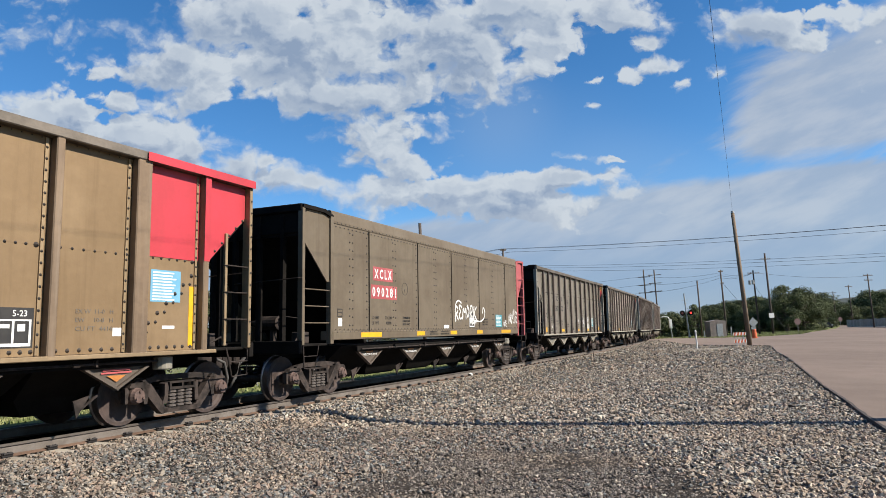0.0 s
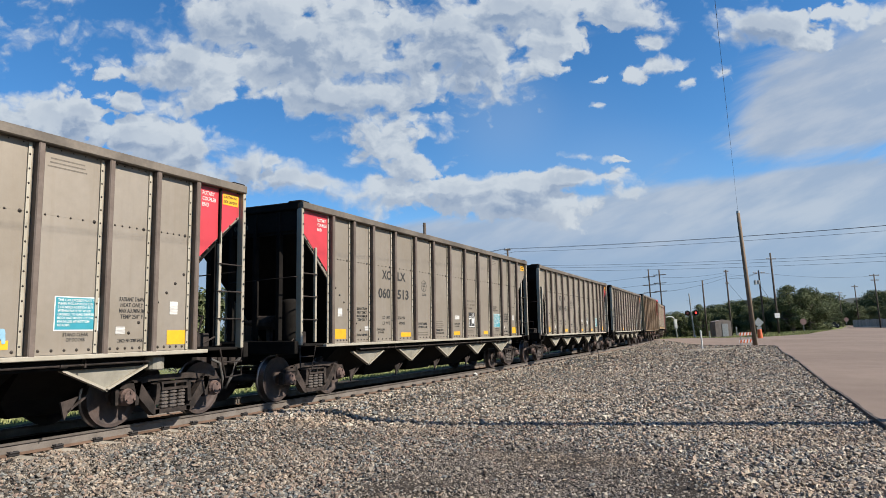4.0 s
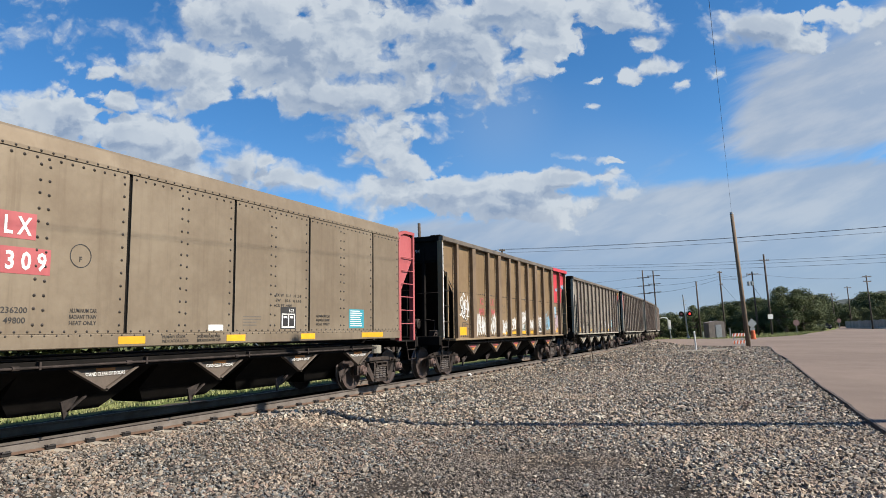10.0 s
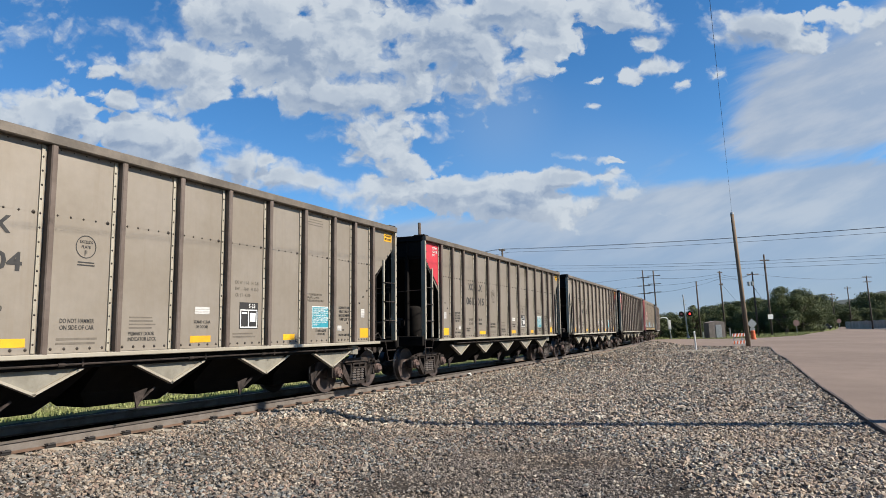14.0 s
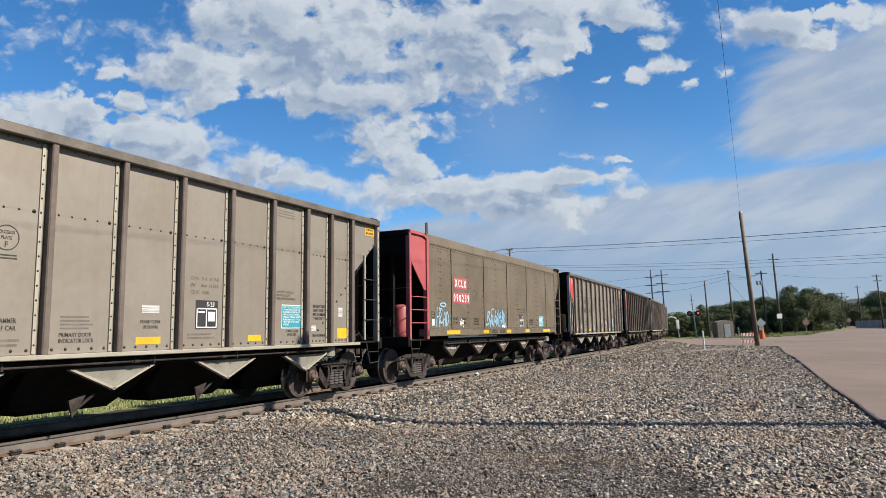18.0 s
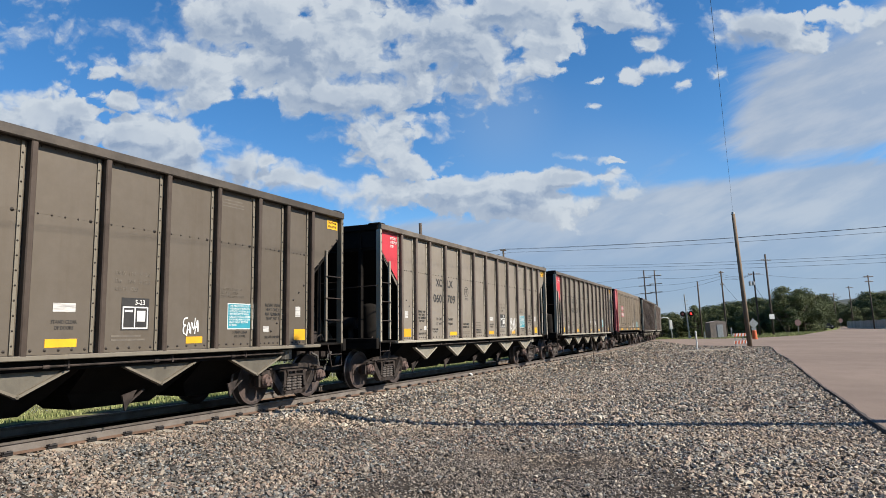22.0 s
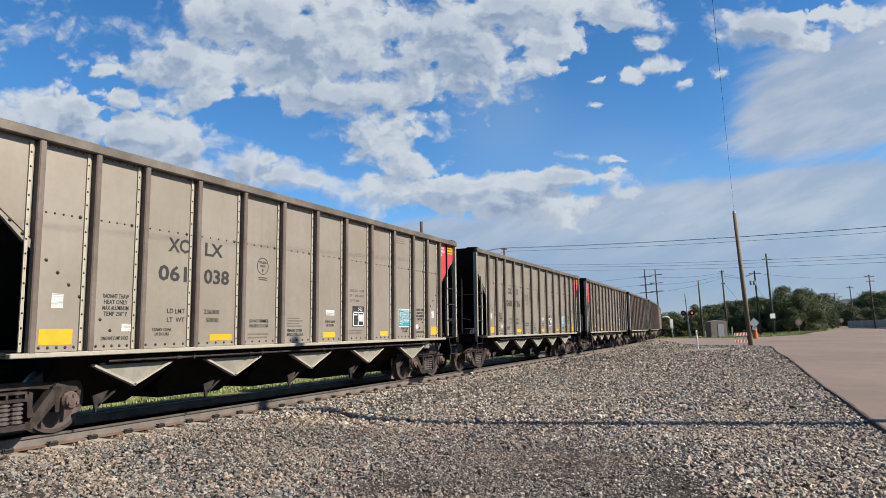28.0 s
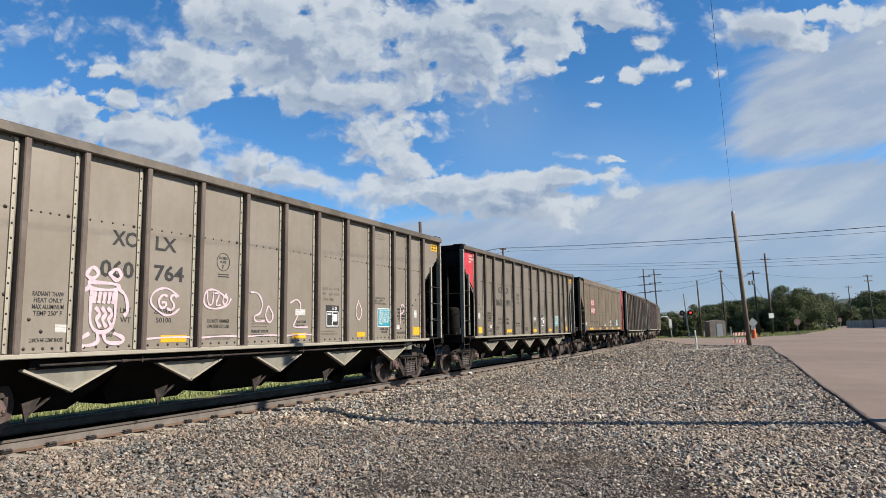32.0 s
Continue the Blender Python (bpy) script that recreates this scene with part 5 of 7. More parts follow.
def smooth_hopper(front_mat, rear_mat, tank):
    """The smooth-sided car: rounded upper band, shallow seams, framed ends."""
    car = thing("coal_hopper", "smooth-sided brown-grey coal hopper car", "railcar", "coal train")
    body = M["olive"]
    edges = [-6.15] + SEAMS + [6.42]
    prof = [(-PLATE_Y - 0.03, 1.43), (-PLATE_Y - 0.03, 3.81), (-PLATE_Y + 0.0, 3.81), (-PLATE_Y, 1.43)]
    for a, b in zip(edges, edges[1:]):
        part("side_panel", poly_prism(bmesh.new(), prof, "x", a + 0.03, b - 0.03), body, car)
    part("side_sheet", box(-6.15, 6.42, -PLATE_Y + 0.001, -PLATE_Y + 0.03, 1.4, 3.82), M["near_black"], car)
    part("side_sheet", box(-6.15, 6.42, PLATE_Y - 0.03, PLATE_Y, 1.16, 3.84), body, car)
    band = [(-PLATE_Y - 0.045, 3.81), (-PLATE_Y - 0.045, 3.86), (-PLATE_Y - 0.01, 4.06), (-PLATE_Y + 0.02, 4.10), (-PLATE_Y + 0.12, 4.10), (-PLATE_Y + 0.05, 3.81)]
    part("upper_band", poly_prism(bmesh.new(), band, "x", -6.2, 6.46), body, car)
    part("upper_band", poly_prism(bmesh.new(), [(-a, b) for a, b in band], "x", -6.2, 6.46), body, car)
    part("side_sill", box(-6.25, 6.42, -PLATE_Y - 0.05, -1.25, 1.23, 1.425, bevel=0.012), M["olive"], car)
    part("side_sill", box(-6.25, 6.42, 1.25, PLATE_Y + 0.05, 1.23, 1.425, bevel=0.012), body, car)
    V, F = [], []

    def rivet(x, z, r=0.024, y=-PLATE_Y - 0.03):
        i = len(V)
        for a, b in ((-1, 0), (-0.7, -0.7), (0, -1), (0.7, -0.7), (1, 0), (0.7, 0.7), (0, 1), (-0.7, 0.7)):
            V.append((x + a * r, y, z + b * r))
        V.append((x, y - r * 1.1, z))
        F.extend([(i + j, i + (j + 1) % 8, i + 8) for j in range(8)])
    for a, b in zip(edges, edges[1:]):
        m = a + (b - a) * 0.48
        for k, z in enumerate(np.arange(1.55, 3.78, 0.19)):
            rivet(b - 0.11, z)
            if b - a > 1.5:
                rivet(m - 0.065, z + 0.02 * (k % 2)), rivet(m + 0.065, z)
        for x in np.arange(a + 0.1, b, 0.17):
            rivet(x, 3.745), rivet(x + 0.04, 3.835, 0.02, -PLATE_Y - 0.045), rivet(x, 1.46, 0.02), rivet(x + 0.05, 1.405, 0.016, -PLATE_Y - 0.05)
    tagged(part("rivets", fast_mesh("rivets", np.array(V), np.array(F), M["rivet"]), None, car), kind="stuff")
    for sgn, mat in ((-1, front_mat), (1, rear_mat)):
        for side in (-1, 1):
            s0, s1 = sorted((side * (PLATE_Y - 0.03), side * PLATE_Y))
            near = 6.2 if sgn < 0 else 6.45
            pts = [(sgn * 7.24, 4.0), (sgn * 7.24, 3.36), (sgn * (near + 0.15), 2.50), (sgn * near, 2.50), (sgn * near, 4.0)]
            part("end_gusset", poly_prism(bmesh.new(), pts, "y", s0, s1), mat, car)
            s0, s1 = sorted((side * 1.40, side * (PLATE_Y + 0.05)))
            part("body_post", box(sgn * near - 0.06, sgn * near + 0.06, s0, s1, 1.15, 3.95, bevel=0.01), mat, car)
            part("corner_post", box(sgn * 7.24 - 0.045, sgn * 7.24 + 0.045, s0, s1, 1.15, 4.0, bevel=0.01), mat, car)
            rim = bmesh.new()
            bar((sgn * 7.27, side * 1.49, 4.03), (sgn * (near + 0.27), side * 1.49, 4.03), 0.1, 0.08, rim)
            bar((sgn * (near + 0.28), side * 1.49, 4.03), (sgn * (near - 0.05), side * 1.47, 3.94), 0.1, 0.08, rim)
            part("top_chord", rim, M["near_black"] if mat is body else mat, car)
            me = mesh_from("rung", rod([(sgn * (near + 0.1), side * 1.5, 0), (sgn * (near + 0.14), side * 1.53, 0), (sgn * 7.18, side * 1.53, 0), (sgn * 7.2, side * 1.5, 0)], 0.013, 6), mat)
            for z in (1.6, 1.95, 2.3) + ((2.65, 3.0, 3.35) if sgn == 1 else ()):
                part("rung", me, None, car).location.z = z
        a, b = sorted((sgn * 7.1, sgn * 7.3))
        part("end_chord", box(a, b, -1.5, 1.5, 3.92, 4.08, bevel=0.02), M["near_black"], car)
    underframe(car, (-4.36, -2.2, 0.1, 2.4, 4.65), M["chute_dark"], "rusty brown chute plate with pale stencil")
    for cx_ in (-4.36, -2.2, 0.1, 2.4, 4.65):
        plate(car, "reflector", cx_ - 0.16, cx_ + 0.16, 0.90, 0.94, M["orange"], y=-1.36)
        lettering(car, "stencil", "STAND CLEAR OF DOORS", cx_, 0.835, 0.05, M["white"], 0.66, True, y=-1.366)
    end_fittings(car, -1, tank, "rose" if front_mat is M["rose"] else "near_black", 3.95), end_fittings(car, 1, top=3.95)
    return car


# ======== markings ========
def common_small(car, seed):
    """Stickers and stencils that most ribbed cars carry on the near side."""
    P = plate
    P(car, "reflector_tape", -5.98, -5.5, 1.25, 1.46, M["yellow"])
    P(car, "reflector_tape", -2.95, -2.42, 1.25, 1.36, M["yellow"])
    P(car, "reflector_tape", 0.36, 0.82, 1.25, 1.36, M["yellow"])
    P(car, "reflector_tape", 2.78, 3.14, 1.25, 1.36, M["yellow"])
    P(car, "reflector_tape", 5.62, 6.03, 1.25, 1.47, M["yellow"])
    P(car, "sticker", -5.83, -5.66, 1.74, 1.93, M["label_white"])
    P(car, "sticker", -4.72, -4.55, 1.42, 1.53, M["label_white"])
    P(car, "sticker", 0.45, 0.78, 1.72, 1.84, M["label_white"])
    P(car, "sticker", 4.68, 4.84, 1.42, 1.53, M["label_white"])
    P(car, "sticker", 5.66, 5.82, 1.72, 1.92, M["label_white"])
    sign = P(car, "notice_sign", 3.74, 4.38, 1.49, 1.92, M["blue"], "teal notice sign with white rows of print")
    part("border", box(3.725, 4.395, -PLATE_Y - 0.0025, -PLATE_Y - 0.0005, 1.475, 1.935), M["white"], sign)
    words = 'THIS CAR EXCEEDS PLATE "F"\nWHEN PICK-UP RODS IS IN\nEXTENDED POSITION, BUT IS\nWITHIN PLATE "B" WHEN\nGAGGED. TO GAG, DEPRESS\nRODS AND INSERT 1/2" DIA.\nPIN IN LUG AT BOTTOM\nOF RODS.'
    lettering(sign, "print", words, 3.77, 1.87, 0.033, M["white"], 0.57, y=-PLATE_Y - 0.006)
    board = P(car, "data_panel", 1.52, 2.02, 1.47, 1.95, M["black"], "black and white inspection stencil")
    for a, b, c, e in ((1.54, 2.0, 1.49, 1.51), (1.54, 2.0, 1.80, 1.82), (1.54, 1.56, 1.50, 1.82), (1.98, 2.0, 1.50, 1.82), (1.75, 1.77, 1.50, 1.82), (1.58, 1.72, 1.74, 1.77), (1.80, 1.95, 1.60, 1.76)):
        part("panel_line", box(a, b, -PLATE_Y - 0.007, -PLATE_Y - 0.004, c, e), M["white"], board)
    lettering(board, "stencil", "5-23", 1.76, 1.85, 0.07, M["white"], y=-PLATE_Y - 0.008)


def silver_numbers(car, number, ld, lt):
    T_, dark = lettering, M["black"]
    T_(car, "mark", number[:3], -4.08, 2.22, 0.23, dark, 0.58)
    T_(car, "mark", number[3:], -3.12, 2.22, 0.23, dark, 0.60)
    for word, z in (("XCLX", 3.74), (number, 3.58)):
        ob = T_(car, "end_mark", word, 0, 0, 0.10, M["faint"], 0.34 if word == "XCLX" else 0.5)
        ob.matrix_basis = Matrix.Translation((-7.213, 0.25, z)) @ Matrix.Rotation(radians(-90), 4, "Z") @ Matrix.Diagonal((0.9, 1, 1, 1))
    T_(car, "stencil", ld, -3.10, 1.70, 0.075, dark, 0.36)
    T_(car, "stencil", lt, -3.05, 1.56, 0.075, dark, 0.30)


def silver_markings(car, front, rear, dark=M["black"], seed=1):
    common_small(car, seed)
    T_ = lettering
    T_(car, "mark", "XC", -3.90, 2.69, 0.21, dark, 0.42)
    T_(car, "mark", "LX", -3.11, 2.69, 0.21, dark, 0.42)
    T_(car, "stencil", "LD LMT", -3.88, 1.70, 0.075, dark, 0.36)
    T_(car, "stencil", "LT  WT", -3.88, 1.56, 0.075, dark, 0.36)
    for i, w in enumerate(("RADIANT THAW", "HEAT ONLY", "MAX ALUMINUM", "TEMP 250° F")):
        T_(car, "stencil", w, -4.83, 1.90 - i * 0.085, 0.06, dark, 0.44 - 0.04 * (i % 2), True)
        T_(car, "stencil", w, 4.95, 1.90 - i * 0.085, 0.06, dark, 0.44 - 0.04 * (i % 2), True)
    T_(car, "stencil", "2 INCH HF COMP SHOES", -4.83, 1.30, 0.05, dark, 0.46, True)
    T_(car, "stencil", "2 INCH HF COMP SHOES", 4.95, 1.30, 0.05, dark, 0.46, True)
    for x in (-3.97, 0.62, 4.05):
        T_(car, "stencil", "STAND CLEAR", x, (1.42, 1.565, 1.40)[(x > 0) + (x > 3)], 0.048, dark, 0.38, True)
        T_(car, "stencil", "OF DOORS", x, (1.35, 1.485, 1.33)[(x > 0) + (x > 3)], 0.048, dark, 0.28, True)
    T_(car, "stencil", "DO NOT HAMMER", -1.96, 1.56, 0.06, dark, 0.52)
    T_(car, "stencil", "ON SIDE OF CAR", -1.96, 1.47, 0.06, dark, 0.52)
    bars(car, "stencil", -2.0, 1.36, 0.7, 2, 0.03, 0.03, M["faint"], seed + 3)
    T_(car, "stencil", "PRIMARY DOOR", -0.86, 1.38, 0.055, dark, 0.48)
    T_(car, "stencil", "INDICATOR LOCK", -0.86, 1.30, 0.055, dark, 0.52)
    bars(car, "stencil", -0.85, 1.66, 0.5, 4, 0.022, 0.03, M["faint"], seed + 4)
    ring = bmesh.new()
    for i in range(24):
        a, b = 2 * math.pi * i / 24, 2 * math.pi * (i + 1) / 24
        bar((-1.62 + 0.155 * math.cos(a), -PLATE_Y - 0.003, 2.62 + 0.155 * math.sin(a)), (-1.62 + 0.155 * math.cos(b), -PLATE_Y - 0.003, 2.62 + 0.155 * math.sin(b)), 0.012, 0.003, ring, up=(0, 1, 0))
    part("stencil_ring", ring, dark, car)
    T_(car, "stencil", "EXCEEDS", -1.62, 2.67, 0.04, dark, 0.2, True)
    T_(car, "stencil", "PLATE", -1.62, 2.60, 0.04, dark, 0.14, True)
    T_(car, "stencil", "F", -1.62, 2.50, 0.07, dark, None, True)
    bars(car, "stencil", -1.76, 2.41, 0.3, 2, 0.018, 0.02, dark, seed + 5, centre=True)
    for i, w in enumerate(("EX W  11-1   H  2-8", "EW     10-8   H 13-3", "CU FT  4200")):
        T_(car, "stencil", w, 1.40, 2.28 - i * 0.115, 0.058, M["faint"] if seed % 3 else dark, 0.62 if i < 2 else 0.4)
    bars(car, "stencil", 1.36, 1.40, 0.66, 2, 0.028, 0.028, M["faint"], seed + 6)
    bars(car, "stencil", 3.52, 3.78, 0.6, 3, 0.02, 0.035, M["faint"], seed + 7, centre=True)
    if seed % 2:
        T_(car, "stencil", "U.S. PATENTS 5,249,531 &\n5,390,607 & 6,119,345\nOTHER PATENTS PENDING", 3.52, 2.16, 0.045, M["faint"], 0.62)
    if rear == "red":
        pts = [(6.19, 3.90), (7.17, 3.90), (7.17, 3.50), (6.19, 2.64)]
        part("end_panel", poly_prism(bmesh.new(), pts, "y", -PLATE_Y - 0.009, -PLATE_Y - 0.0005), M["red"], car, "faded red end panel")
        part("post_divider", box(6.66, 6.70, -PLATE_Y - 0.05, -PLATE_Y - 0.009, 2.95, 3.92), M["near_black"], car)
        for i, w in enumerate(("ROTARY", "COUPLER", "END")):
            T_(car, "stencil", w, 6.28, 3.76 - i * 0.1, 0.065, M["white"], (0.28, 0.32, 0.15)[i], y=-PLATE_Y - 0.013)
    if rear in ("red", "yellow"):
        y = -PLATE_Y - (0.009 if rear == "red" else 0.0)
        tape = plate(car, "caution_plate", 6.76, 7.15, 3.66, 3.86, M["yellow"], "yellow caution plate", y=y)
        for i, w in enumerate(("CAUTION NO", "SIDE LADDER")):
            T_(tape, "stencil", w, 6.79, 3.78 - i * 0.085, 0.045, M["black"], 0.32, y=y - 0.007)
    if front == "red":
        pts = [(-6.19, 3.90), (-7.17, 3.90), (-7.17, 3.50), (-6.19, 2.64)]
        part("end_panel", poly_prism(bmesh.new(), pts, "y", -PLATE_Y - 0.009, -PLATE_Y - 0.0005), M["red"], car, "faded red triangular end panel")
        for i, w in enumerate(("ROTARY", "COUPLER", "END")):
            T_(car, "stencil", w, -6.62, 3.74 - i * 0.1, 0.065, M["white"], (0.30, 0.34, 0.16)[i], y=-PLATE_Y - 0.013)


def tan_markings(car, seed):
    P = plate
    pts = [(4.97, 4.05), (7.18, 4.05), (7.18, 3.50), (6.28, 2.62), (4.97, 2.62)]
    part("end_panel", poly_prism(bmesh.new(), pts, "y", -PLATE_Y - 0.012, -PLATE_Y - 0.0065), M["red"], car, "bright red end panel")
    part("red_post", box(6.065, 6.195, -PLATE_Y - 0.146, -PLATE_Y - 0.1405, 2.62, 4.06), M["red"], car)
    part("red_chord", box(4.82, 7.27, -PLATE_Y - 0.187, -PLATE_Y - 0.1802, 4.06, 4.195), M["red"], car)
    sign = P(car, "notice_sign", 5.10, 5.70, 1.92, 2.42, M["pale_blue"], "blue notice sign with white rows of print")
    bars(sign, "print", 5.14, 2.39, 0.52, 10, 0.024, 0.023, M["white"], seed, y=-PLATE_Y - 0.004)
    board = P(car, "data_panel", 2.74, 3.26, 1.27, 1.78, M["black"], "black and white inspection stencil")
    for a, b, c, e in ((2.77, 3.23, 1.29, 1.33), (2.77, 3.23, 1.61, 1.63), (2.77, 2.80, 1.3, 1.62), (3.20, 3.23, 1.3, 1.62), (2.98, 3.01, 1.3, 1.62), (2.83, 2.95, 1.52, 1.57), (3.05, 3.15, 1.48, 1.57)):
        part("panel_line", box(a, b, -PLATE_Y - 0.007, -PLATE_Y - 0.004, c, e), M["white"], board)
    lettering(board, "stencil", "5-23", 2.98, 1.67, 0.075, M["white"], y=-PLATE_Y - 0.008)
    for i, w in enumerate(("EX W  11-0   H", "EW     10-8   H", "CU FT  4416")):
        lettering(car, "stencil", w, 3.85, 1.72 - i * 0.12, 0.06, M["faint"], 0.6)
    P(car, "sticker", 4.45, 4.6, 1.4, 1.52, M["white"])
    P(car, "sticker", 5.35, 5.6, 1.50, 1.55, M["white"])
    sign = P(car, "notice_sign", 0.40, 0.97, 1.36, 1.60, M["plate_green"], "small dark grey-green notice plate with white print")
    part("border", box(0.385, 0.985, -PLATE_Y - 0.0025, -PLATE_Y - 0.0005, 1.345, 1.615), M["white"], sign)
    bars(sign, "print", 0.44, 1.57, 0.48, 4, 0.02, 0.025, M["white"], seed + 2, y=-PLATE_Y - 0.004)
    dashed = bmesh.new()
    for i in range(14):
        a, b = 2 * math.pi * i / 14, 2 * math.pi * (i + 0.7) / 14
        bar((-1.58 + 0.17 * math.cos(a), -PLATE_Y - 0.003, 2.18 + 0.17 * math.sin(a)), (-1.58 + 0.17 * math.cos(b), -PLATE_Y - 0.003, 2.18 + 0.17 * math.sin(b)), 0.016, 0.003, dashed, up=(0, 1, 0))
    part("stencil_ring", dashed, M["faint"], car)
    for w, z in (("EXCEEDS", 2.23), ("PLATE", 2.16), ("F", 2.06)):
        lettering(car, "stencil", w, -1.58, z, 0.05, M["faint"], None, True)
    for w, x, z in (("LD LMT", -4.0, 1.50), ("LT WT", -3.95, 1.36), ("212000", -3.05, 1.50), ("51000", -2.98, 1.36)):
        lettering(car, "stencil", w, x, z, 0.075, M["faint"], 0.42)
    frame_box = bmesh.new()
    for a, b, c, e in ((-5.53, -5.23, 1.46, 1.48), (-5.53, -5.23, 1.63, 1.65), (-5.53, -5.51, 1.47, 1.64), (-5.25, -5.23, 1.47, 1.64), (-5.53, -5.23, 1.56, 1.575), (-5.39, -5.375, 1.47, 1.64)):
        box(a, b, -PLATE_Y - 0.003, -PLATE_Y - 0.0005, c, e, frame_box)
    part("stencil", frame_box, M["black"], car)
    bars(car, "stencil", -5.75, 1.28, 0.55, 1, 0.03, 0.02, M["faint"], seed + 9)


def smooth_number(car, number):
    lettering(car, "mark", " ".join(number), -4.48, 2.255, 0.22, M["white"], 1.18, y=-PLATE_Y - 0.038)


def smooth_markings(car, seed):
    y = -PLATE_Y - 0.03
    for x, z, h, wd in ((-4.38, 2.70, 0.22, 0.86), (-4.48, 2.255, 0.22, 1.18)):
        plate(car, "mark_patch", x - 0.06, x + wd + 0.06, z - 0.06, z + h + 0.06, M["rose"], "faded red patch behind white mark", y=y)
    lettering(car, "mark", "X C L X", -4.38, 2.70, 0.22, M["white"], 0.86, y=y - 0.008)
    yy = -PLATE_Y - 0.05
    for x, w in ((-5.02, 0.96), (-2.15, 0.48), (0.07, 0.48), (2.2, 0.49), (4.54, 0.99)):
        plate(car, "reflector_tape", x, x + w, 1.275, 1.385, M["yellow"], y=yy)
    lettering(car, "stencil", "LD LMT", -4.5, 1.70, 0.075, M["black"], 0.34, y=y - 0.004)
    lettering(car, "stencil", "236200", -3.86, 1.70, 0.075, M["black"], 0.34, y=y - 0.004)
    lettering(car, "stencil", "LT  WT", -4.5, 1.57, 0.075, M["black"], 0.34, y=y - 0.004)
    lettering(car, "stencil", "49800", -3.82, 1.57, 0.075, M["black"], 0.28, y=y - 0.004)
    for i, w in enumerate(("ALUMINUM CAR", "RADIANT THAW", "HEAT ONLY")):
        lettering(car, "stencil", w, -2.72, 1.72 - i * 0.085, 0.055, M["black"], 0.42, True, y=y - 0.004)
    ring = bmesh.new()
    for i in range(24):
        a, b = 2 * math.pi * i / 24, 2 * math.pi * (i + 1) / 24
        bar((-2.8 + 0.16 * math.cos(a), y - 0.003, 2.5 + 0.16 * math.sin(a)), (-2.8 + 0.16 * math.cos(b), y - 0.003, 2.5 + 0.16 * math.sin(b)), 0.012, 0.003, ring, up=(0, 1, 0))
    part("stencil_ring", ring, M["black"], car)
    lettering(car, "stencil", "F", -2.8, 2.42, 0.07, M["black"], None, True, y=y - 0.004)
    for i, w in enumerate(("ALUMINUM CAR", "RADIANT THAW", "HEAT ONLY")):
        lettering(car, "stencil", w, 3.0, 1.72 - i * 0.085, 0.055, M["black"], 0.5, True, y=y - 0.004)
    for i, w in enumerate(("EX W  11-1   H  2-8", "EW     10-6   H 13-5", "CU FT  4400")):
        lettering(car, "stencil", w, 1.42, 2.11 - i * 0.10, 0.055, M["black"], 0.8 if i < 2 else 0.5, y=y - 0.004)
    board = plate(car, "data_panel", 1.57, 2.05, 1.48, 1.91, M["black"], "black and white inspection stencil", y=y)
    for a, b, c, e in ((1.60, 2.02, 1.50, 1.53), (1.60, 2.02, 1.76, 1.78), (1.60, 1.63, 1.51, 1.77), (1.99, 2.02, 1.51, 1.77), (1.80, 1.83, 1.51, 1.77), (1.66, 1.77, 1.69, 1.73), (1.86, 1.96, 1.69, 1.73)):
        part("panel_line", box(a, b, y - 0.007, y - 0.004, c, e), M["white"], board)
    lettering(board, "stencil", "5-23", 1.82, 1.81, 0.065, M["white"], y=y - 0.008)
    bars(car, "stencil", 0.5, 1.72, 0.5, 4, 0.022, 0.03, M["faint"], seed + 1, y=y)
    sign = plate(car, "notice_sign", 4.02, 4.66, 1.49, 1.92, M["blue"], "pale blue notice sign with white print", y=y)
    bars(sign, "print", 4.07, 1.89, 0.54, 8, 0.022, 0.026, M["white"], seed, y=y - 0.004)
    plate(car, "sticker", -0.35, 0.0, 1.46, 1.56, M["white"], y=y)
    plate(car, "sticker", -5.95, -5.8, 1.53, 1.71, M["white"], y=y)
    plate(car, "sticker", 5.56, 5.68, 1.285, 1.37, M["white"], y=y)
    fr = bmesh.new()
    for a, b, c, e in ((-5.98, -5.78, 1.74, 1.76), (-5.98, -5.78, 1.90, 1.92), (-5.98, -5.96, 1.75, 1.91), (-5.80, -5.78, 1.75, 1.91), (-5.98, -5.78, 1.83, 1.845)):
        box(a, b, y - 0.003, y - 0.0005, c, e, fr)
    part("stencil", fr, M["black"], car)
    for x, w in ((-1.35, "PRIMARY DOOR\nINDICATOR LOCK"), (-0.62, "DOORS ARE LOCKED WHEN\nINDICATOR IS WITHIN STRIPE")):
        lettering(car, "stencil", w, x, 1.345, 0.045, M["black"], 0.55, y=yy - 0.004)


GLYPHS = [
    [(0, 0), (0.05, 1), (0.6, 0.95), (0.65, 0.6), (0.1, 0.5), (0.8, 0)],
    [(0, 0), (0.4, 1), (0.75, 0), (0.55, 0.4), (0.1, 0.35)],
    [(0.5, 1), (0.1, 0.8), (0, 0.35), (0.35, 0), (0.75, 0.3), (0.7, 0.8), (0.4, 0.98)],
    [(0.05, 1), (0, 0), (0.1, 0.5), (0.75, 1), (0.15, 0.5), (0.85, -0.05)],
    [(0.8, 0.9), (0.3, 1), (0.1, 0.7), (0.7, 0.4), (0.6, 0.05), (0, 0.1)],
    [(0, 0), (0.05, 1), (0.6, 0.1), (0.75, 1.05)],
    [(0.75, 0.95), (0.1, 0.9), (0.05, 0.5), (0.6, 0.52), (0.05, 0.48), (0, 0.05), (0.8, 0)]]


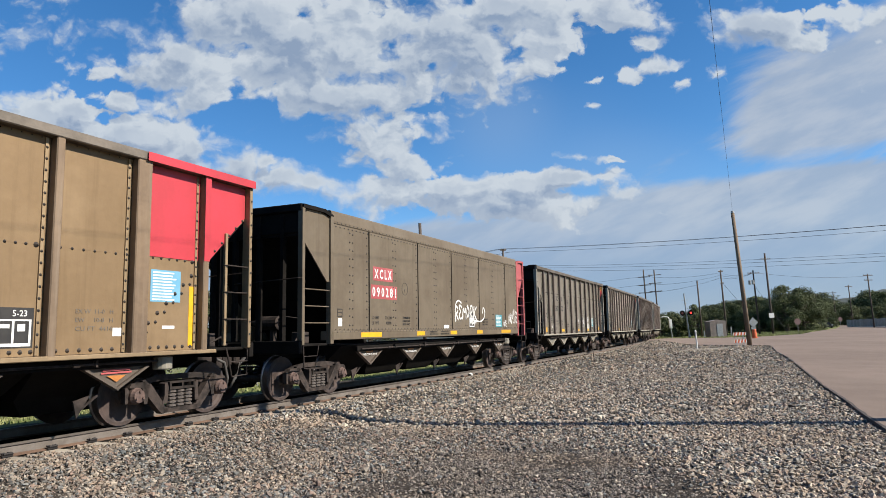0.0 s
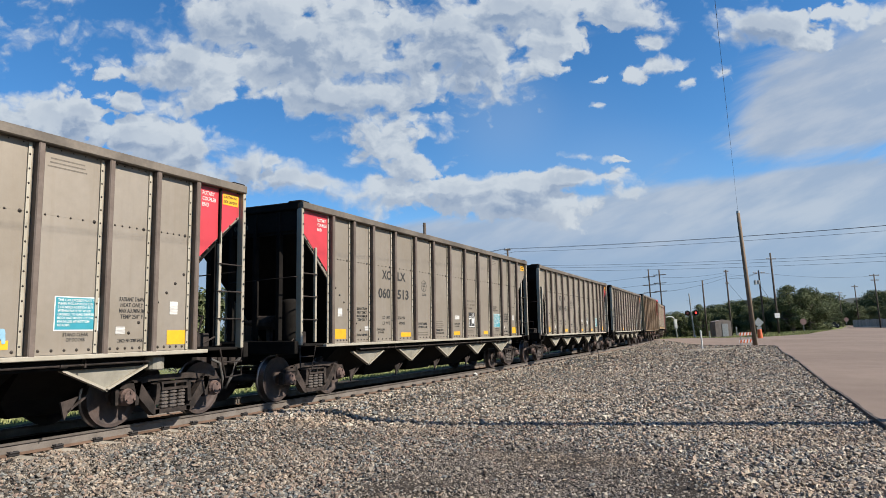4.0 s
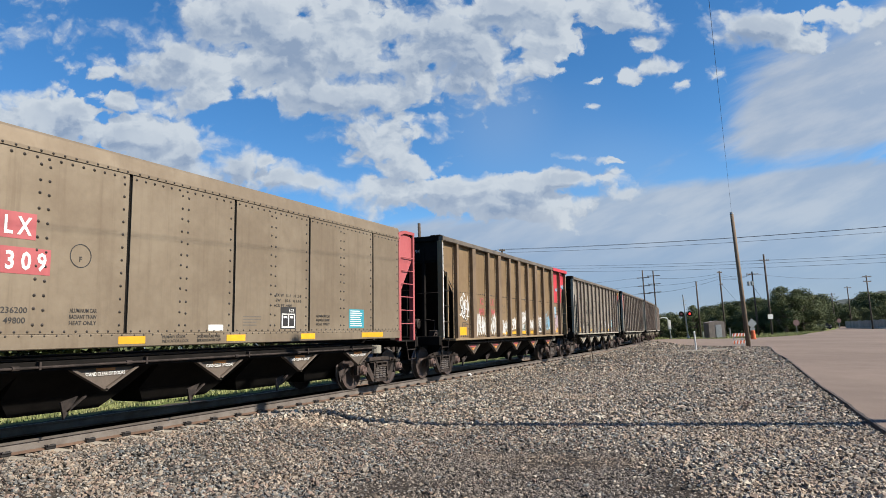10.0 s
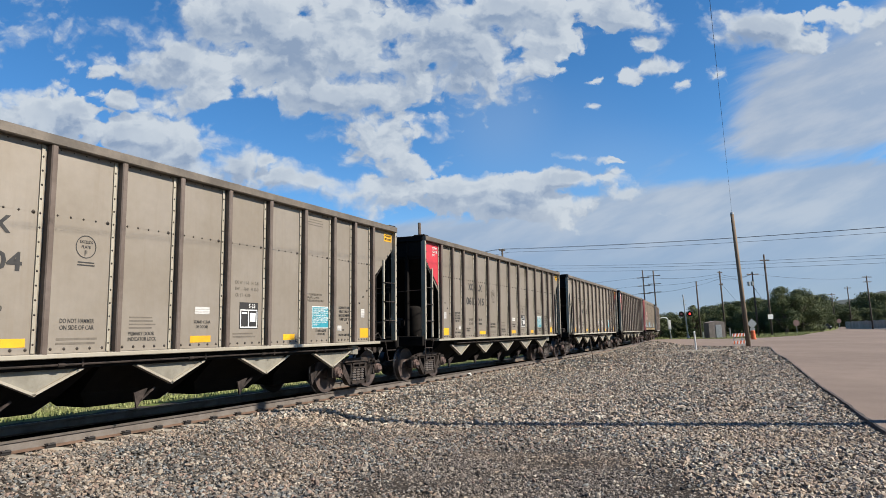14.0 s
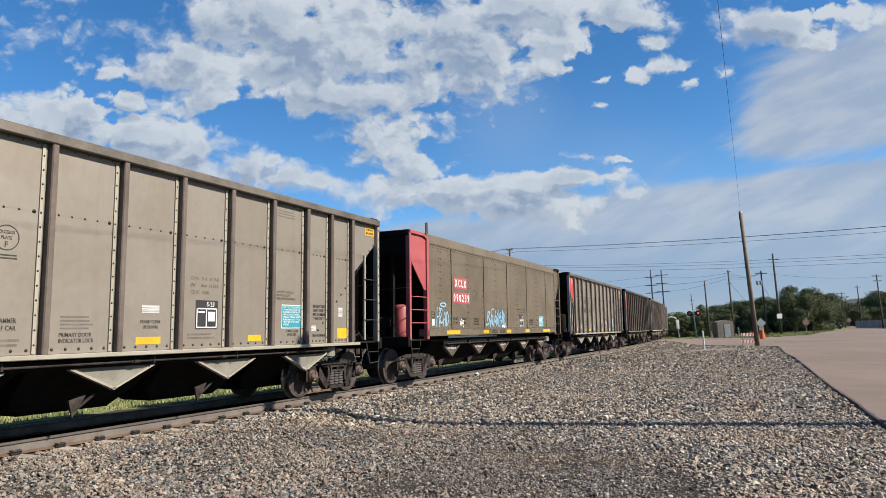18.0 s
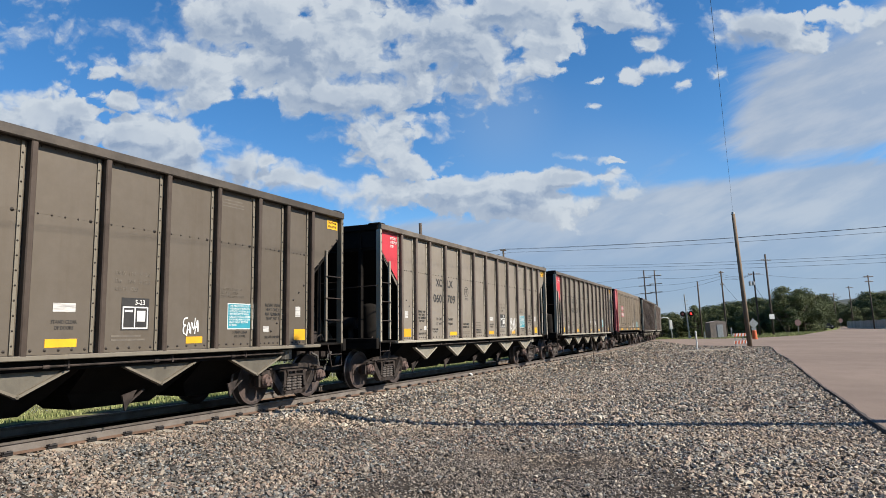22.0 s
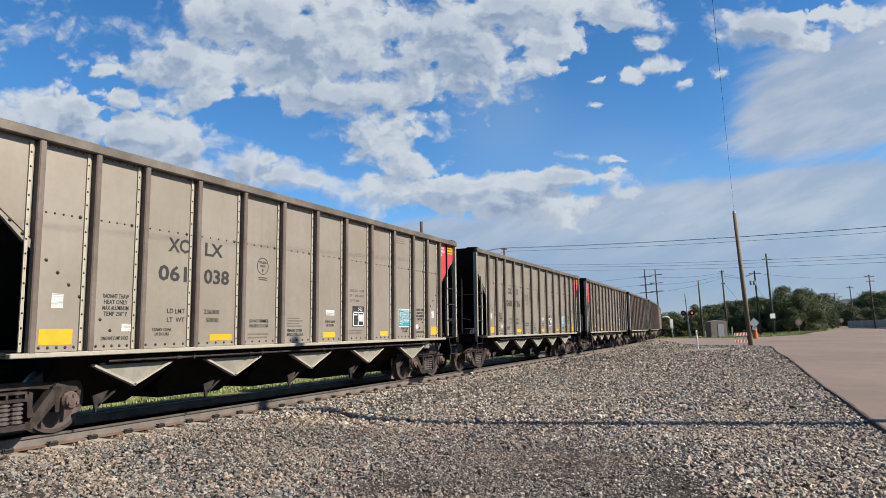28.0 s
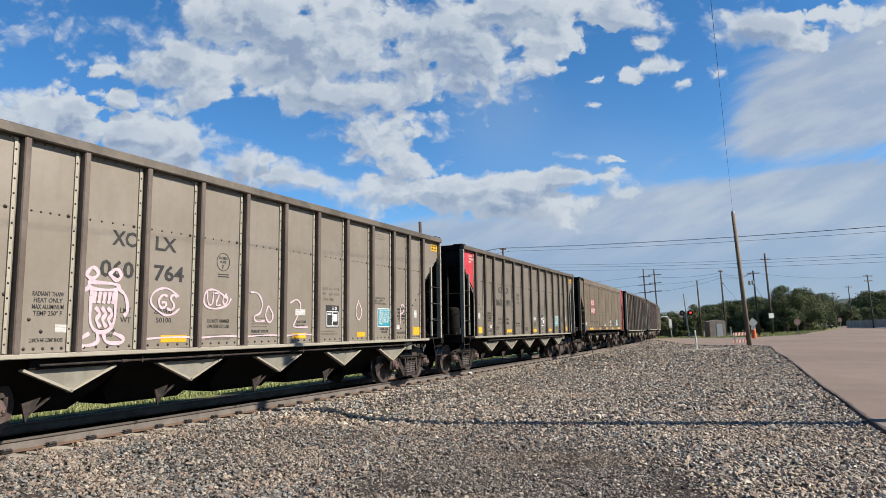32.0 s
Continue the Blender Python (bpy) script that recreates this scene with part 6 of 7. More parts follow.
LETTERS = {
    "A": [[(0, 0), (0.35, 1), (0.7, 0)], [(0.12, 0.35), (0.6, 0.38)]], "B": [[(0.05, 0), (0.05, 1), (0.6, 0.8), (0.1, 0.52), (0.7, 0.28), (0.05, 0)]],
    "C": [[(0.7, 0.85), (0.3, 1), (0, 0.5), (0.3, 0), (0.72, 0.2)]], "D": [[(0.05, 0), (0.05, 1), (0.7, 0.6), (0.6, 0.2), (0.05, 0)]],
    "E": [[(0.65, 0.8), (0.3, 1), (0.05, 0.75), (0.45, 0.55), (0, 0.3), (0.3, 0), (0.7, 0.15)]], "F": [[(0.7, 1), (0.05, 0.95), (0.05, 0)], [(0.05, 0.5), (0.5, 0.52)]],
    "G": [[(0.7, 0.85), (0.35, 1), (0, 0.5), (0.35, 0), (0.7, 0.2), (0.68, 0.45), (0.35, 0.45)]], "H": [[(0.05, 0), (0.05, 1)], [(0.65, 0), (0.6, 1)], [(0.05, 0.5), (0.65, 0.52)]],
    "I": [[(0.3, 0), (0.35, 1)]], "J": [[(0.55, 1), (0.55, 0.2), (0.25, 0), (0, 0.25)]], "K": [[(0.05, 1), (0, 0)], [(0.65, 1), (0.08, 0.5), (0.75, 0)]],
    "M": [[(0, 0), (0.08, 1), (0.38, 0.35), (0.65, 1), (0.75, 0)]], "N": [[(0, 0), (0.05, 1), (0.6, 0.02), (0.65, 1)]], "O": [[(0.35, 1), (0, 0.5), (0.35, 0), (0.7, 0.5), (0.33, 1)]]}
LETTERS.update({
    "P": [[(0.05, 0), (0.05, 1), (0.6, 0.85), (0.55, 0.5), (0.05, 0.45)]], "R": [[(0.05, 0), (0.05, 1), (0.6, 0.85), (0.5, 0.5), (0.1, 0.45), (0.7, 0)]],
    "S": [[(0.65, 0.85), (0.35, 1), (0.08, 0.75), (0.6, 0.35), (0.4, 0), (0, 0.12)]], "T": [[(0, 1), (0.7, 0.97)], [(0.35, 1), (0.33, 0)]],
    "U": [[(0.02, 1), (0.05, 0.2), (0.35, 0), (0.62, 0.25), (0.65, 1)]], "Y": [[(0.02, 1), (0.3, 0.5), (0.65, 1)], [(0.3, 0.5), (0.22, 0)]],
    "Z": [[(0, 0.95), (0.68, 1), (0.02, 0.02), (0.7, 0.05)]], "2": [[(0.02, 0.7), (0.35, 1), (0.65, 0.7), (0, 0.02), (0.7, 0.05)]]})


def spray(car, material, lines, thick, y=-PLATE_Y - 0.007, label="spray-painted line drawing"):
    """Spray-painted strokes through points on the near side, their bends rounded."""
    bm, k = bmesh.new(), 0
    for pts in lines:
        for _ in range(3):
            cut = [pts[0]]
            for p, q in zip(pts, pts[1:]):
                cut += [(p[0] * 0.75 + q[0] * 0.25, p[1] * 0.75 + q[1] * 0.25), (p[0] * 0.25 + q[0] * 0.75, p[1] * 0.25 + q[1] * 0.75)]
            pts = cut + [pts[-1]]
        for j, (p, q) in enumerate(zip(pts, pts[1:])):
            lay = y - 0.00012 * (k % 40)
            k += 1
            d = Vector((q[0] - p[0], 0, q[1] - p[1]))
            e = d.normalized() * thick * 0.25 if d.length > 1e-6 else d
            bar((p[0] - e.x, lay, p[1] - e.z), (q[0] + e.x, lay, q[1] + e.z), thick * (0.9 + 0.2 * math.sin(j * 0.5)), 0.002, bm, up=(0, 1, 0))
    return part("graffiti", bm, material, car, label)


def tag(car, material, words, x0, z0, w, h, seed, thick=0.035, y=-PLATE_Y - 0.007):
    """Hand-sprayed letters of uneven size and slant."""
    rng = random.Random(seed)
    step, lines = w / len(words), []
    for i, c in enumerate(words):
        ch, dz, slant = h * rng.uniform(0.88, 1.12), rng.uniform(-0.08, 0.08) * h, rng.uniform(-0.05, 0.2)
        for g in LETTERS[c]:
            lines.append([(x0 + step * (i + (px + slant * pz) * 1.25), z0 + dz + pz * ch) for px, pz in g])
    return spray(car, material, lines, thick, y, "hand-sprayed lettering")


def scrawl(car, material, x0, z0, w, h, seed, strokes=7, thick=0.035, y=-PLATE_Y - 0.007):
    """Spray-painted letters: bent strokes, rounded by short steps, along a stretch of the side."""
    rng = random.Random(seed)
    bm = bmesh.new()
    k = 0
    for i in range(strokes):
        g = rng.choice(GLYPHS)
        cw, ch = w / strokes * rng.uniform(0.95, 1.35), h * rng.uniform(0.75, 1.1)
        bx, bz, slant = x0 + w * i / strokes, z0 + rng.uniform(-0.06, 0.1) * h, rng.uniform(-0.1, 0.25)
        pts = [(bx + (px + slant * pz + rng.uniform(-0.07, 0.07)) * cw, bz + (pz + rng.uniform(-0.06, 0.06)) * ch) for px, pz in g]
        for _ in range(2):          # round the corners
            cut = [pts[0]]
            for p, q in zip(pts, pts[1:]):
                cut += [(p[0] * 0.75 + q[0] * 0.25, p[1] * 0.75 + q[1] * 0.25), (p[0] * 0.25 + q[0] * 0.75, p[1] * 0.25 + q[1] * 0.75)]
            pts = cut + [pts[-1]]
        for j, (p, q) in enumerate(zip(pts, pts[1:])):
            lay = y - 0.00012 * (k % 40)
            k += 1
            d = Vector((q[0] - p[0], 0, q[1] - p[1]))
            e = d.normalized() * thick * 0.25 if d.length > 1e-6 else d
            bar((p[0] - e.x, lay, p[1] - e.z), (q[0] + e.x, lay, q[1] + e.z), thick * (0.85 + 0.25 * math.sin(j * 0.7 + i)), 0.002, bm, up=(0, 1, 0))
    return part("graffiti", bm, material, car, "spray-painted looping tag")


# ======== the train ========
TRAIN = []


def dye(car, r, g, b):
    for o in car.children_recursive:
        o.color = (r, g, b, 1)


def make_train():
    protos = {"S": silver_hopper(False), "St": silver_hopper(True), "T": tan_hopper(), "B": smooth_hopper(M["olive"], M["rose"], False), "Br": smooth_hopper(M["rose"], M["olive"], True)}
    silver_markings(protos["S"], "", "red", seed=4)
    silver_markings(protos["St"], "red", "yellow", seed=7)
    tan_markings(protos["T"], 7)
    smooth_markings(protos["B"], 1)
    smooth_markings(protos["Br"], 2)
    # kind, number, front end, rear end, shade of the paint
    rows = [
        ("T", "", "", "", 1.0), ("B", "090281", "", "", 1.0), ("S", "060772", "", "red", 0.84), ("S", "060572", "", "red", 1.0), ("St", "060513", "red", "yellow", 0.95),
        ("S", "060745", "", "red", 1.04), ("S", "060801", "", "red", 1.04), ("T", "090035", "", "", 1.05), ("B", "090309", "", "", 1.28), ("T", "090194", "", "", 0.98),
        ("S", "060843", "", "red", 1.0), ("St", "060904", "red", "yellow", 0.96), ("St", "061015", "red", "yellow", 0.92), ("S", "060685", "", "red", 1.06), ("St", "060642", "red", "yellow", 0.92),
        ("Br", "090239", "", "", 1.0), ("St", "060054", "red", "yellow", 0.96), ("St", "060980", "red", "yellow", 0.48), ("St", "060709", "red", "yellow", 0.98), ("St", "060631", "red", "yellow", 0.86)]
    rows += [
        ("Br", "090300", "", "", 1.02), ("St", "060558", "red", "yellow", 0.75), ("S", "061038", "", "red", 1.02), ("S", "060736", "", "red", 1.0), ("St", "060072", "red", "yellow", 0.9),
        ("St", "060764", "red", "yellow", 0.9), ("St", "060391", "red", "yellow", 0.75), ("B", "090277", "", "", 0.95), ("S", "060882", "", "red", 0.85), ("St", "060417", "red", "yellow", 0.9),
        ("S", "060650", "", "red", 0.8), ("T", "090120", "", "", 0.95), ("S", "060930", "", "red", 0.9), ("S", "060228", "", "red", 0.85)]
    for i, (kind, number, front, rear, shade) in enumerate(rows):
        car = copy_thing(protos[kind], Matrix.Identity(4))
        if kind[0] == "S":
            silver_numbers(car, number, ("236100", "235900", "236000", "235700")[i % 4], ("49900", "50100", "50000", "50300")[i % 4])
            tagged(car, ("dark brown-grey" if shade < 0.75 else "dusty grey-beige") + " ribbed aluminium coal hopper car" + (" with red front corner" if front else " with red rear corner"))
        elif kind == "T":
            tagged(car, "tan brown ribbed coal hopper car with bright red rear panel")
            if number:
                ob = lettering(car, "end_mark", "XCLX " + number, 0, 0, 0.11, M["label_white"], 1.1)
                ob.matrix_basis = Matrix.Translation((-7.213, 0.1, 3.72)) @ Matrix.Rotation(radians(-90), 4, "Z")
            upright = [(-5.95, -5.81, 1.3, 2.22), (-2.60, -2.48, 1.26, 1.71), (-0.33, -0.215, 1.28, 1.72), (2.58, 2.70, 1.3, 1.75), (5.89, 6.03, 1.22, 2.19)]
            flat = [(-5.75, -5.2, 1.25, 1.5), (-1.76, -1.26, 1.20, 1.32), (-0.66, -0.20, 1.21, 1.33), (0.58, 1.04, 1.21, 1.34), (1.65, 2.12, 1.21, 1.34), (5.6, 6.0, 1.25, 1.42)]
            for a, b, c, e in (flat if i in (9, 31) else upright):
                plate(car, "reflector_tape", a, b, c, e, M["yellow"])
        else:
            smooth_number(car, number)
            tagged(car, "smooth-sided brown-grey coal hopper car with white number" + (" and red framed front" if kind == "Br" else ""))
        warm = 1.0 if shade > 0.7 else 0.96
        dye(car, shade, shade * warm, shade * warm * warm)
        TRAIN.append(car)
    bpy.data.batch_remove([o for p in protos.values() for o in (p, *p.children_recursive)])
    B = -PLATE_Y - 0.035
    W, SK, PK, BK = M["white"], M["sky_spray"], M["pink_spray"], M["black"]
    tag(TRAIN[1], W, "REMORK", 0.46, 1.72, 1.75, 0.46, 3, 0.055, B)
    spray(TRAIN[1], W, [[(0.50, 1.66), (0.46, 2.18), (0.72, 2.34), (0.95, 2.24)], [(2.1, 1.70), (2.55, 1.66), (2.92, 1.78), (2.98, 2.02), (2.82, 2.18), (2.74, 1.95)]], 0.05, B)
    tag(TRAIN[1], W, "ADN", 1.62, 1.58, 0.56, 0.20, 5, 0.05, B - 0.006)
    scrawl(TRAIN[1], W, 5.40, 1.62, 1.0, 0.5, 8, 6, 0.04, B)
    scrawl(TRAIN[1], W, 4.84, 1.52, 0.35, 0.2, 9, 3, 0.03, B)
    scrawl(TRAIN[2], W, 2.50, 1.72, 0.55, 0.30, 12, 3, 0.05)
    scrawl(TRAIN[2], W, 2.58, 1.36, 0.62, 0.30, 18, 4, 0.05)
    scrawl(TRAIN[3], SK, 2.55, 1.3, 0.55, 0.25, 13, 4, 0.05)
    scrawl(TRAIN[6], BK, 5.5, 1.45, 0.4, 0.4, 14, 2, 0.02)
    for car, digits in ((TRAIN[7], ("090", "035")), (TRAIN[9], ("090", "194"))):
        for x, top, low in ((-4.09, "XC", digits[0]), (-3.06, "LX", digits[1])):
            if car is TRAIN[7]:
                plate(car, "mark_patch", x - 0.11, x + 0.57, 1.67, 2.55, M["patch_grey"], "brushed grey patch behind a red mark")
            lettering(car, "mark", top, x + 0.08, 2.26, 0.22, M["faded_red"], 0.34, y=-PLATE_Y - 0.008)
            lettering(car, "mark", low, x, 1.91, 0.22, M["faded_red"], 0.50, y=-PLATE_Y - 0.008)
    tag(TRAIN[7], BK, "HTC", -1.92, 1.27, 0.62, 0.28, 2, 0.035)
    tag(TRAIN[7], BK, "RIP", -0.88, 1.56, 0.46, 0.22, 3, 0.03)
    scrawl(TRAIN[7], BK, -0.88, 1.30, 0.52, 0.2, 24, 4, 0.03)
    tag(TRAIN[7], BK, "SHITY", 1.42, 1.60, 0.58, 0.17, 5, 0.024)
    tag(TRAIN[7], BK, "PAINT", 1.45, 1.39, 0.58, 0.17, 6, 0.024)
    for k, (x, z, w, h, n, m) in enumerate(((-5.75, 1.75, 0.8, 0.75, 4, W), (-4.46, 1.22, 0.98, 0.68, 5, W), (-3.02, 1.22, 0.62, 0.68, 3, W), (-1.95, 1.22, 0.75, 0.6, 3, W), (-0.67, 1.40, 0.45, 0.48, 3, W),
                                            (0.36, 1.62, 0.72, 0.5, 5, W), (1.58, 1.40, 0.6, 0.48, 4, W), (2.56, 1.62, 0.7, 0.34, 4, W), (3.78, 1.36, 0.8, 0.85, 5, SK), (5.17, 1.25, 0.82, 1.0, 5, PK))):
        scrawl(TRAIN[9], m, x, z, w, h, 30 + k, n, 0.045)
        scrawl(TRAIN[9], m, x + 0.05, z + 0.08, w * 0.9, h * 0.7, 130 + k, n + 1, 0.032, -PLATE_Y - 0.013)
    spray(TRAIN[9], SK, [[(5.62, 3.28), (5.68, 3.14), (5.78, 3.30), (5.86, 3.14), (5.96, 3.32), (6.02, 3.2)], [(6.42, 3.28), (6.50, 3.12), (6.56, 3.4), (6.62, 3.1)]], 0.06, -PLATE_Y - 0.02)
    tag(TRAIN[9], SK, "HASE", 6.62, 3.32, 0.5, 0.2, 7, 0.035, -PLATE_Y - 0.024)
    spray(TRAIN[9], W, [[(-5.1, 2.5), (-4.98, 1.9)], [(-4.6, 2.5), (-4.5, 2.1), (-4.3, 2.0), (-4.45, 1.9)]], 0.035)
    part("corner_strip", box(-7.262, -7.215, -PLATE_Y - 0.137, -PLATE_Y - 0.131, 1.2, 4.0), W, TRAIN[9], "bright white strip on the corner post")
    scrawl(TRAIN[10], W, 2.72, 1.40, 0.32, 0.14, 50, 5, 0.016)
    scrawl(TRAIN[10], W, 2.76, 1.55, 0.3, 0.16, 51, 5, 0.016)
    tag(TRAIN[15], SK, "HEAD", -5.68, 1.54, 0.85, 0.48, 52, 0.045, B)
    spray(TRAIN[15], SK, [[(-5.45, 2.12), (-5.2, 2.2), (-4.98, 2.12), (-5.2, 2.06), (-5.45, 2.12)]], 0.045, B)
    scrawl(TRAIN[15], SK, -1.85, 1.52, 1.95, 0.6, 53, 6, 0.055, B)
    scrawl(TRAIN[15], SK, -1.8, 1.56, 1.8, 0.5, 153, 5, 0.045, B - 0.006)
    scrawl(TRAIN[15], W, -4.03, 1.5, 0.3, 0.22, 54, 4, 0.025, B)
    tag(TRAIN[16], W, "AFJB", -1.95, 1.34, 0.62, 0.24, 11, 0.035)
    scrawl(TRAIN[17], W, 2.7, 1.4, 0.35, 0.3, 56, 4, 0.025)
    scrawl(TRAIN[18], W, 2.55, 1.35, 0.62, 0.5, 57, 6, 0.04)
    # pink line drawing of a boxy robot, ovals and digits
    c = -4.0
    robot = [[(c - 0.30, 2.22), (c - 0.2, 2.36), (c - 0.08, 2.25), (c - 0.2, 2.15), (c - 0.30, 2.22)], [(c + 0.08, 2.25), (c + 0.2, 2.36), (c + 0.3, 2.24), (c + 0.2, 2.15), (c + 0.08, 2.25)],
             [(c - 0.25, 2.12), (c + 0.25, 2.12), (c + 0.25, 2.02), (c - 0.25, 2.02), (c - 0.25, 2.12)], [(c - 0.2, 2.0), (c - 0.22, 1.42), (c + 0.2, 1.42), (c + 0.2, 2.0)],
             [(c - 0.24, 2.05), (c - 0.4, 1.95), (c - 0.42, 1.72), (c - 0.34, 1.66)], [(c + 0.24, 2.05), (c + 0.38, 1.95), (c + 0.42, 1.72), (c + 0.36, 1.66)]]
    robot += [[(c + k, 1.98), (c + k - 0.02, 1.84)] for k in (-0.14, -0.06, 0.02, 0.1, 0.17)] + [[(c - 0.12 + k, 1.76), (c - 0.04 + k, 1.68), (c - 0.12 + k, 1.6), (c - 0.05 + k, 1.5)] for k in (0.0, 0.1, 0.2)]
    robot += [[(c - 0.22, 1.40), (c - 0.40, 1.30), (c - 0.36, 1.22), (c - 0.05, 1.26), (c - 0.08, 1.40)], [(c + 0.02, 1.40), (c + 0.05, 1.27), (c + 0.32, 1.25), (c + 0.38, 1.33), (c + 0.2, 1.40)]]
    spray(TRAIN[25], PK, robot, 0.055)
    ovals = [[(-2.62, 1.98), (-2.85, 2.12), (-3.12, 2.05), (-3.20, 1.86), (-3.0, 1.72), (-2.85, 1.66), (-2.7, 1.70), (-2.6, 1.78)], [(-1.5, 1.98), (-1.8, 2.14), (-2.04, 2.1), (-2.08, 1.86), (-1.85, 1.78), (-1.5, 1.85), (-1.42, 1.98)]]
    ovals += [[(-0.90, 2.12), (-0.70, 2.13), (-0.55, 1.95), (-0.62, 1.72), (-0.8, 1.70), (-0.78, 1.58), (-0.5, 1.6)], [(-0.4, 1.88), (-0.5, 1.7), (-0.36, 1.53), (-0.22, 1.7), (-0.38, 1.88)], [(0.28, 1.96), (0.5, 2.06), (0.66, 1.9), (0.4, 1.55), (0.38, 1.47), (0.85, 1.48)]]
    ovals += [[(2.84, 2.08), (2.68, 1.84), (2.84, 1.58), (3.02, 1.84), (2.82, 2.08)], [(4.86, 1.55), (4.9, 2.08), (5.1, 2.02), (5.06, 1.85), (4.9, 1.82)]]
    spray(TRAIN[25], PK, ovals, 0.035)
    tag(TRAIN[25], PK, "GS", -3.05, 1.76, 0.4, 0.26, 21, 0.04)
    tag(TRAIN[25], PK, "UZO", -1.98, 1.86, 0.5, 0.2, 22, 0.03)
    spray(TRAIN[25], PK, [[(a, 1.31), (a + 0.5, 1.335), (a + 0.95, 1.32)] for a in (-3.24, -2.12, -1.0, 0.12)], 0.03, label="thin pale pink sprayed line")


make_train()


def motions():
    """Every car follows the line towards the viewer; the wheels roll."""
    c3, c2, c1, c0 = 0.000252892, -0.0154673, -12.1456, 15.1885

    def gone(t):
        return ((c3 * t + c2) * t + c1) * t + c0
    tilt = math.degrees(CANT)

    def car_pose(i, t):
        mid = gone(t) + i * CAR_LEN - CAR_LEN / 2
        ax, ay, _ = line_at(mid - TRUCK_X)
        bx, by, _ = line_at(mid + TRUCK_X)
        rz = math.atan2(by - ay, bx - ax)
        lift, push = GAUGE_HALF * math.sin(CANT), GAUGE_HALF * (1 - math.cos(CANT))
        return pose((ax + bx) / 2 + push * math.sin(rz), (ay + by) / 2 - push * math.cos(rz), lift, tilt, 0, math.degrees(rz))
    for i, car in enumerate(TRAIN):
        walk(car, [(t / 2, car_pose(i, t / 2)) for t in range(0, 65)])
    spin = []
    for n in range(0, 961):
        t = n / 30
        spin.append((t, math.degrees((gone(0) - gone(t)) / 0.457)))
    # all wheels turn alike: the first one of each axle place is keyed, the rest roll with it
    keyed = {}
    for car in TRAIN:
        for tr in car.children:
            if not tr.name.startswith("truck"):
                continue
            for ws in tr.children:
                if not ws.name.startswith("wheelset"):
                    continue
                p = ws.location.copy()
                lead = keyed.get(round(p.x, 3))
                if lead is None:
                    walk(ws, [(t, pose(p.x, p.y, p.z, 0, -a, 0)) for t, a in spin])
                    keyed[round(p.x, 3)] = ws
                else:
                    ws.rotation_mode = "QUATERNION"
                    ws.animation_data_create()
                    ws.animation_data.action = lead.animation_data.action
                    ws.animation_data.action_slot = lead.animation_data.action_slot



# ======== poles, wires, signs ========
def loose_stone(x, y, r):
    bm = bmesh.new()
    bmesh.ops.create_icosphere(bm, subdivisions=2, radius=r)
    rng = random.Random(4)
    for v in bm.verts:
        v.co *= rng.uniform(0.85, 1.15)
        v.co.z *= 0.6
    ob = solid("stone", bm, M["white"], "pale whitish stone lying on the gravel", "stone")
    ob.location = (x, y, float(ground_z(np.array([x]), np.array([y]))[0]) + r * 0.45)


def utility_pole(base, top_z, r0=0.16, r1=0.10, arms=(), label="dark wooden utility pole with crossarm", lean=(0.0, 0.0), turn=20, wood="pole"):
    x, y = base
    z0 = ground_point(x, y)
    ob = thing("utility_pole", label, "utility pole", "utility poles", place=(x, y, z0))
    h = top_z - z0
    part("shaft", rod([(0, 0, -0.3), (lean[0] * 0.5, lean[1] * 0.5, h * 0.5), (lean[0], lean[1], h)], r0, 12, r_end=r1), M[wood], ob, smooth=True)
    c, s = math.cos(radians(turn)), math.sin(radians(turn))
    for drop, half in arms:
        z = h - drop
        arm = part("crossarm", bar((-half * c, -half * s - 0.1, z), (half * c, half * s - 0.1, z), 0.1, 0.12), M["pole"], ob)
        for k in (-0.92, -0.45, 0.45, 0.92):
            part("insulator", lathe([(z + 0.05, 0.03), (z + 0.1, 0.05), (z + 0.16, 0.05), (z + 0.2, 0.025)], 8, "z", (k * half * c, k * half * s - 0.1, 0)), M["galv"], arm)
    return ob


def cable(points, r=0.02, sag=0.4, label="thin black overhead cable"):
    pts = []
    for p, q in zip(points, points[1:]):
        p, q = Vector(p), Vector(q)
        for i in range(13):
            f = i / 12
            if i == 0 and pts:
                continue
            v = p.lerp(q, f)
            v.z -= sag * 4 * f * (1 - f)
            pts.append(v)
    return solid("overhead_cable", rod(pts, r, 5), M["wire"], label, "cable", "overhead cables")


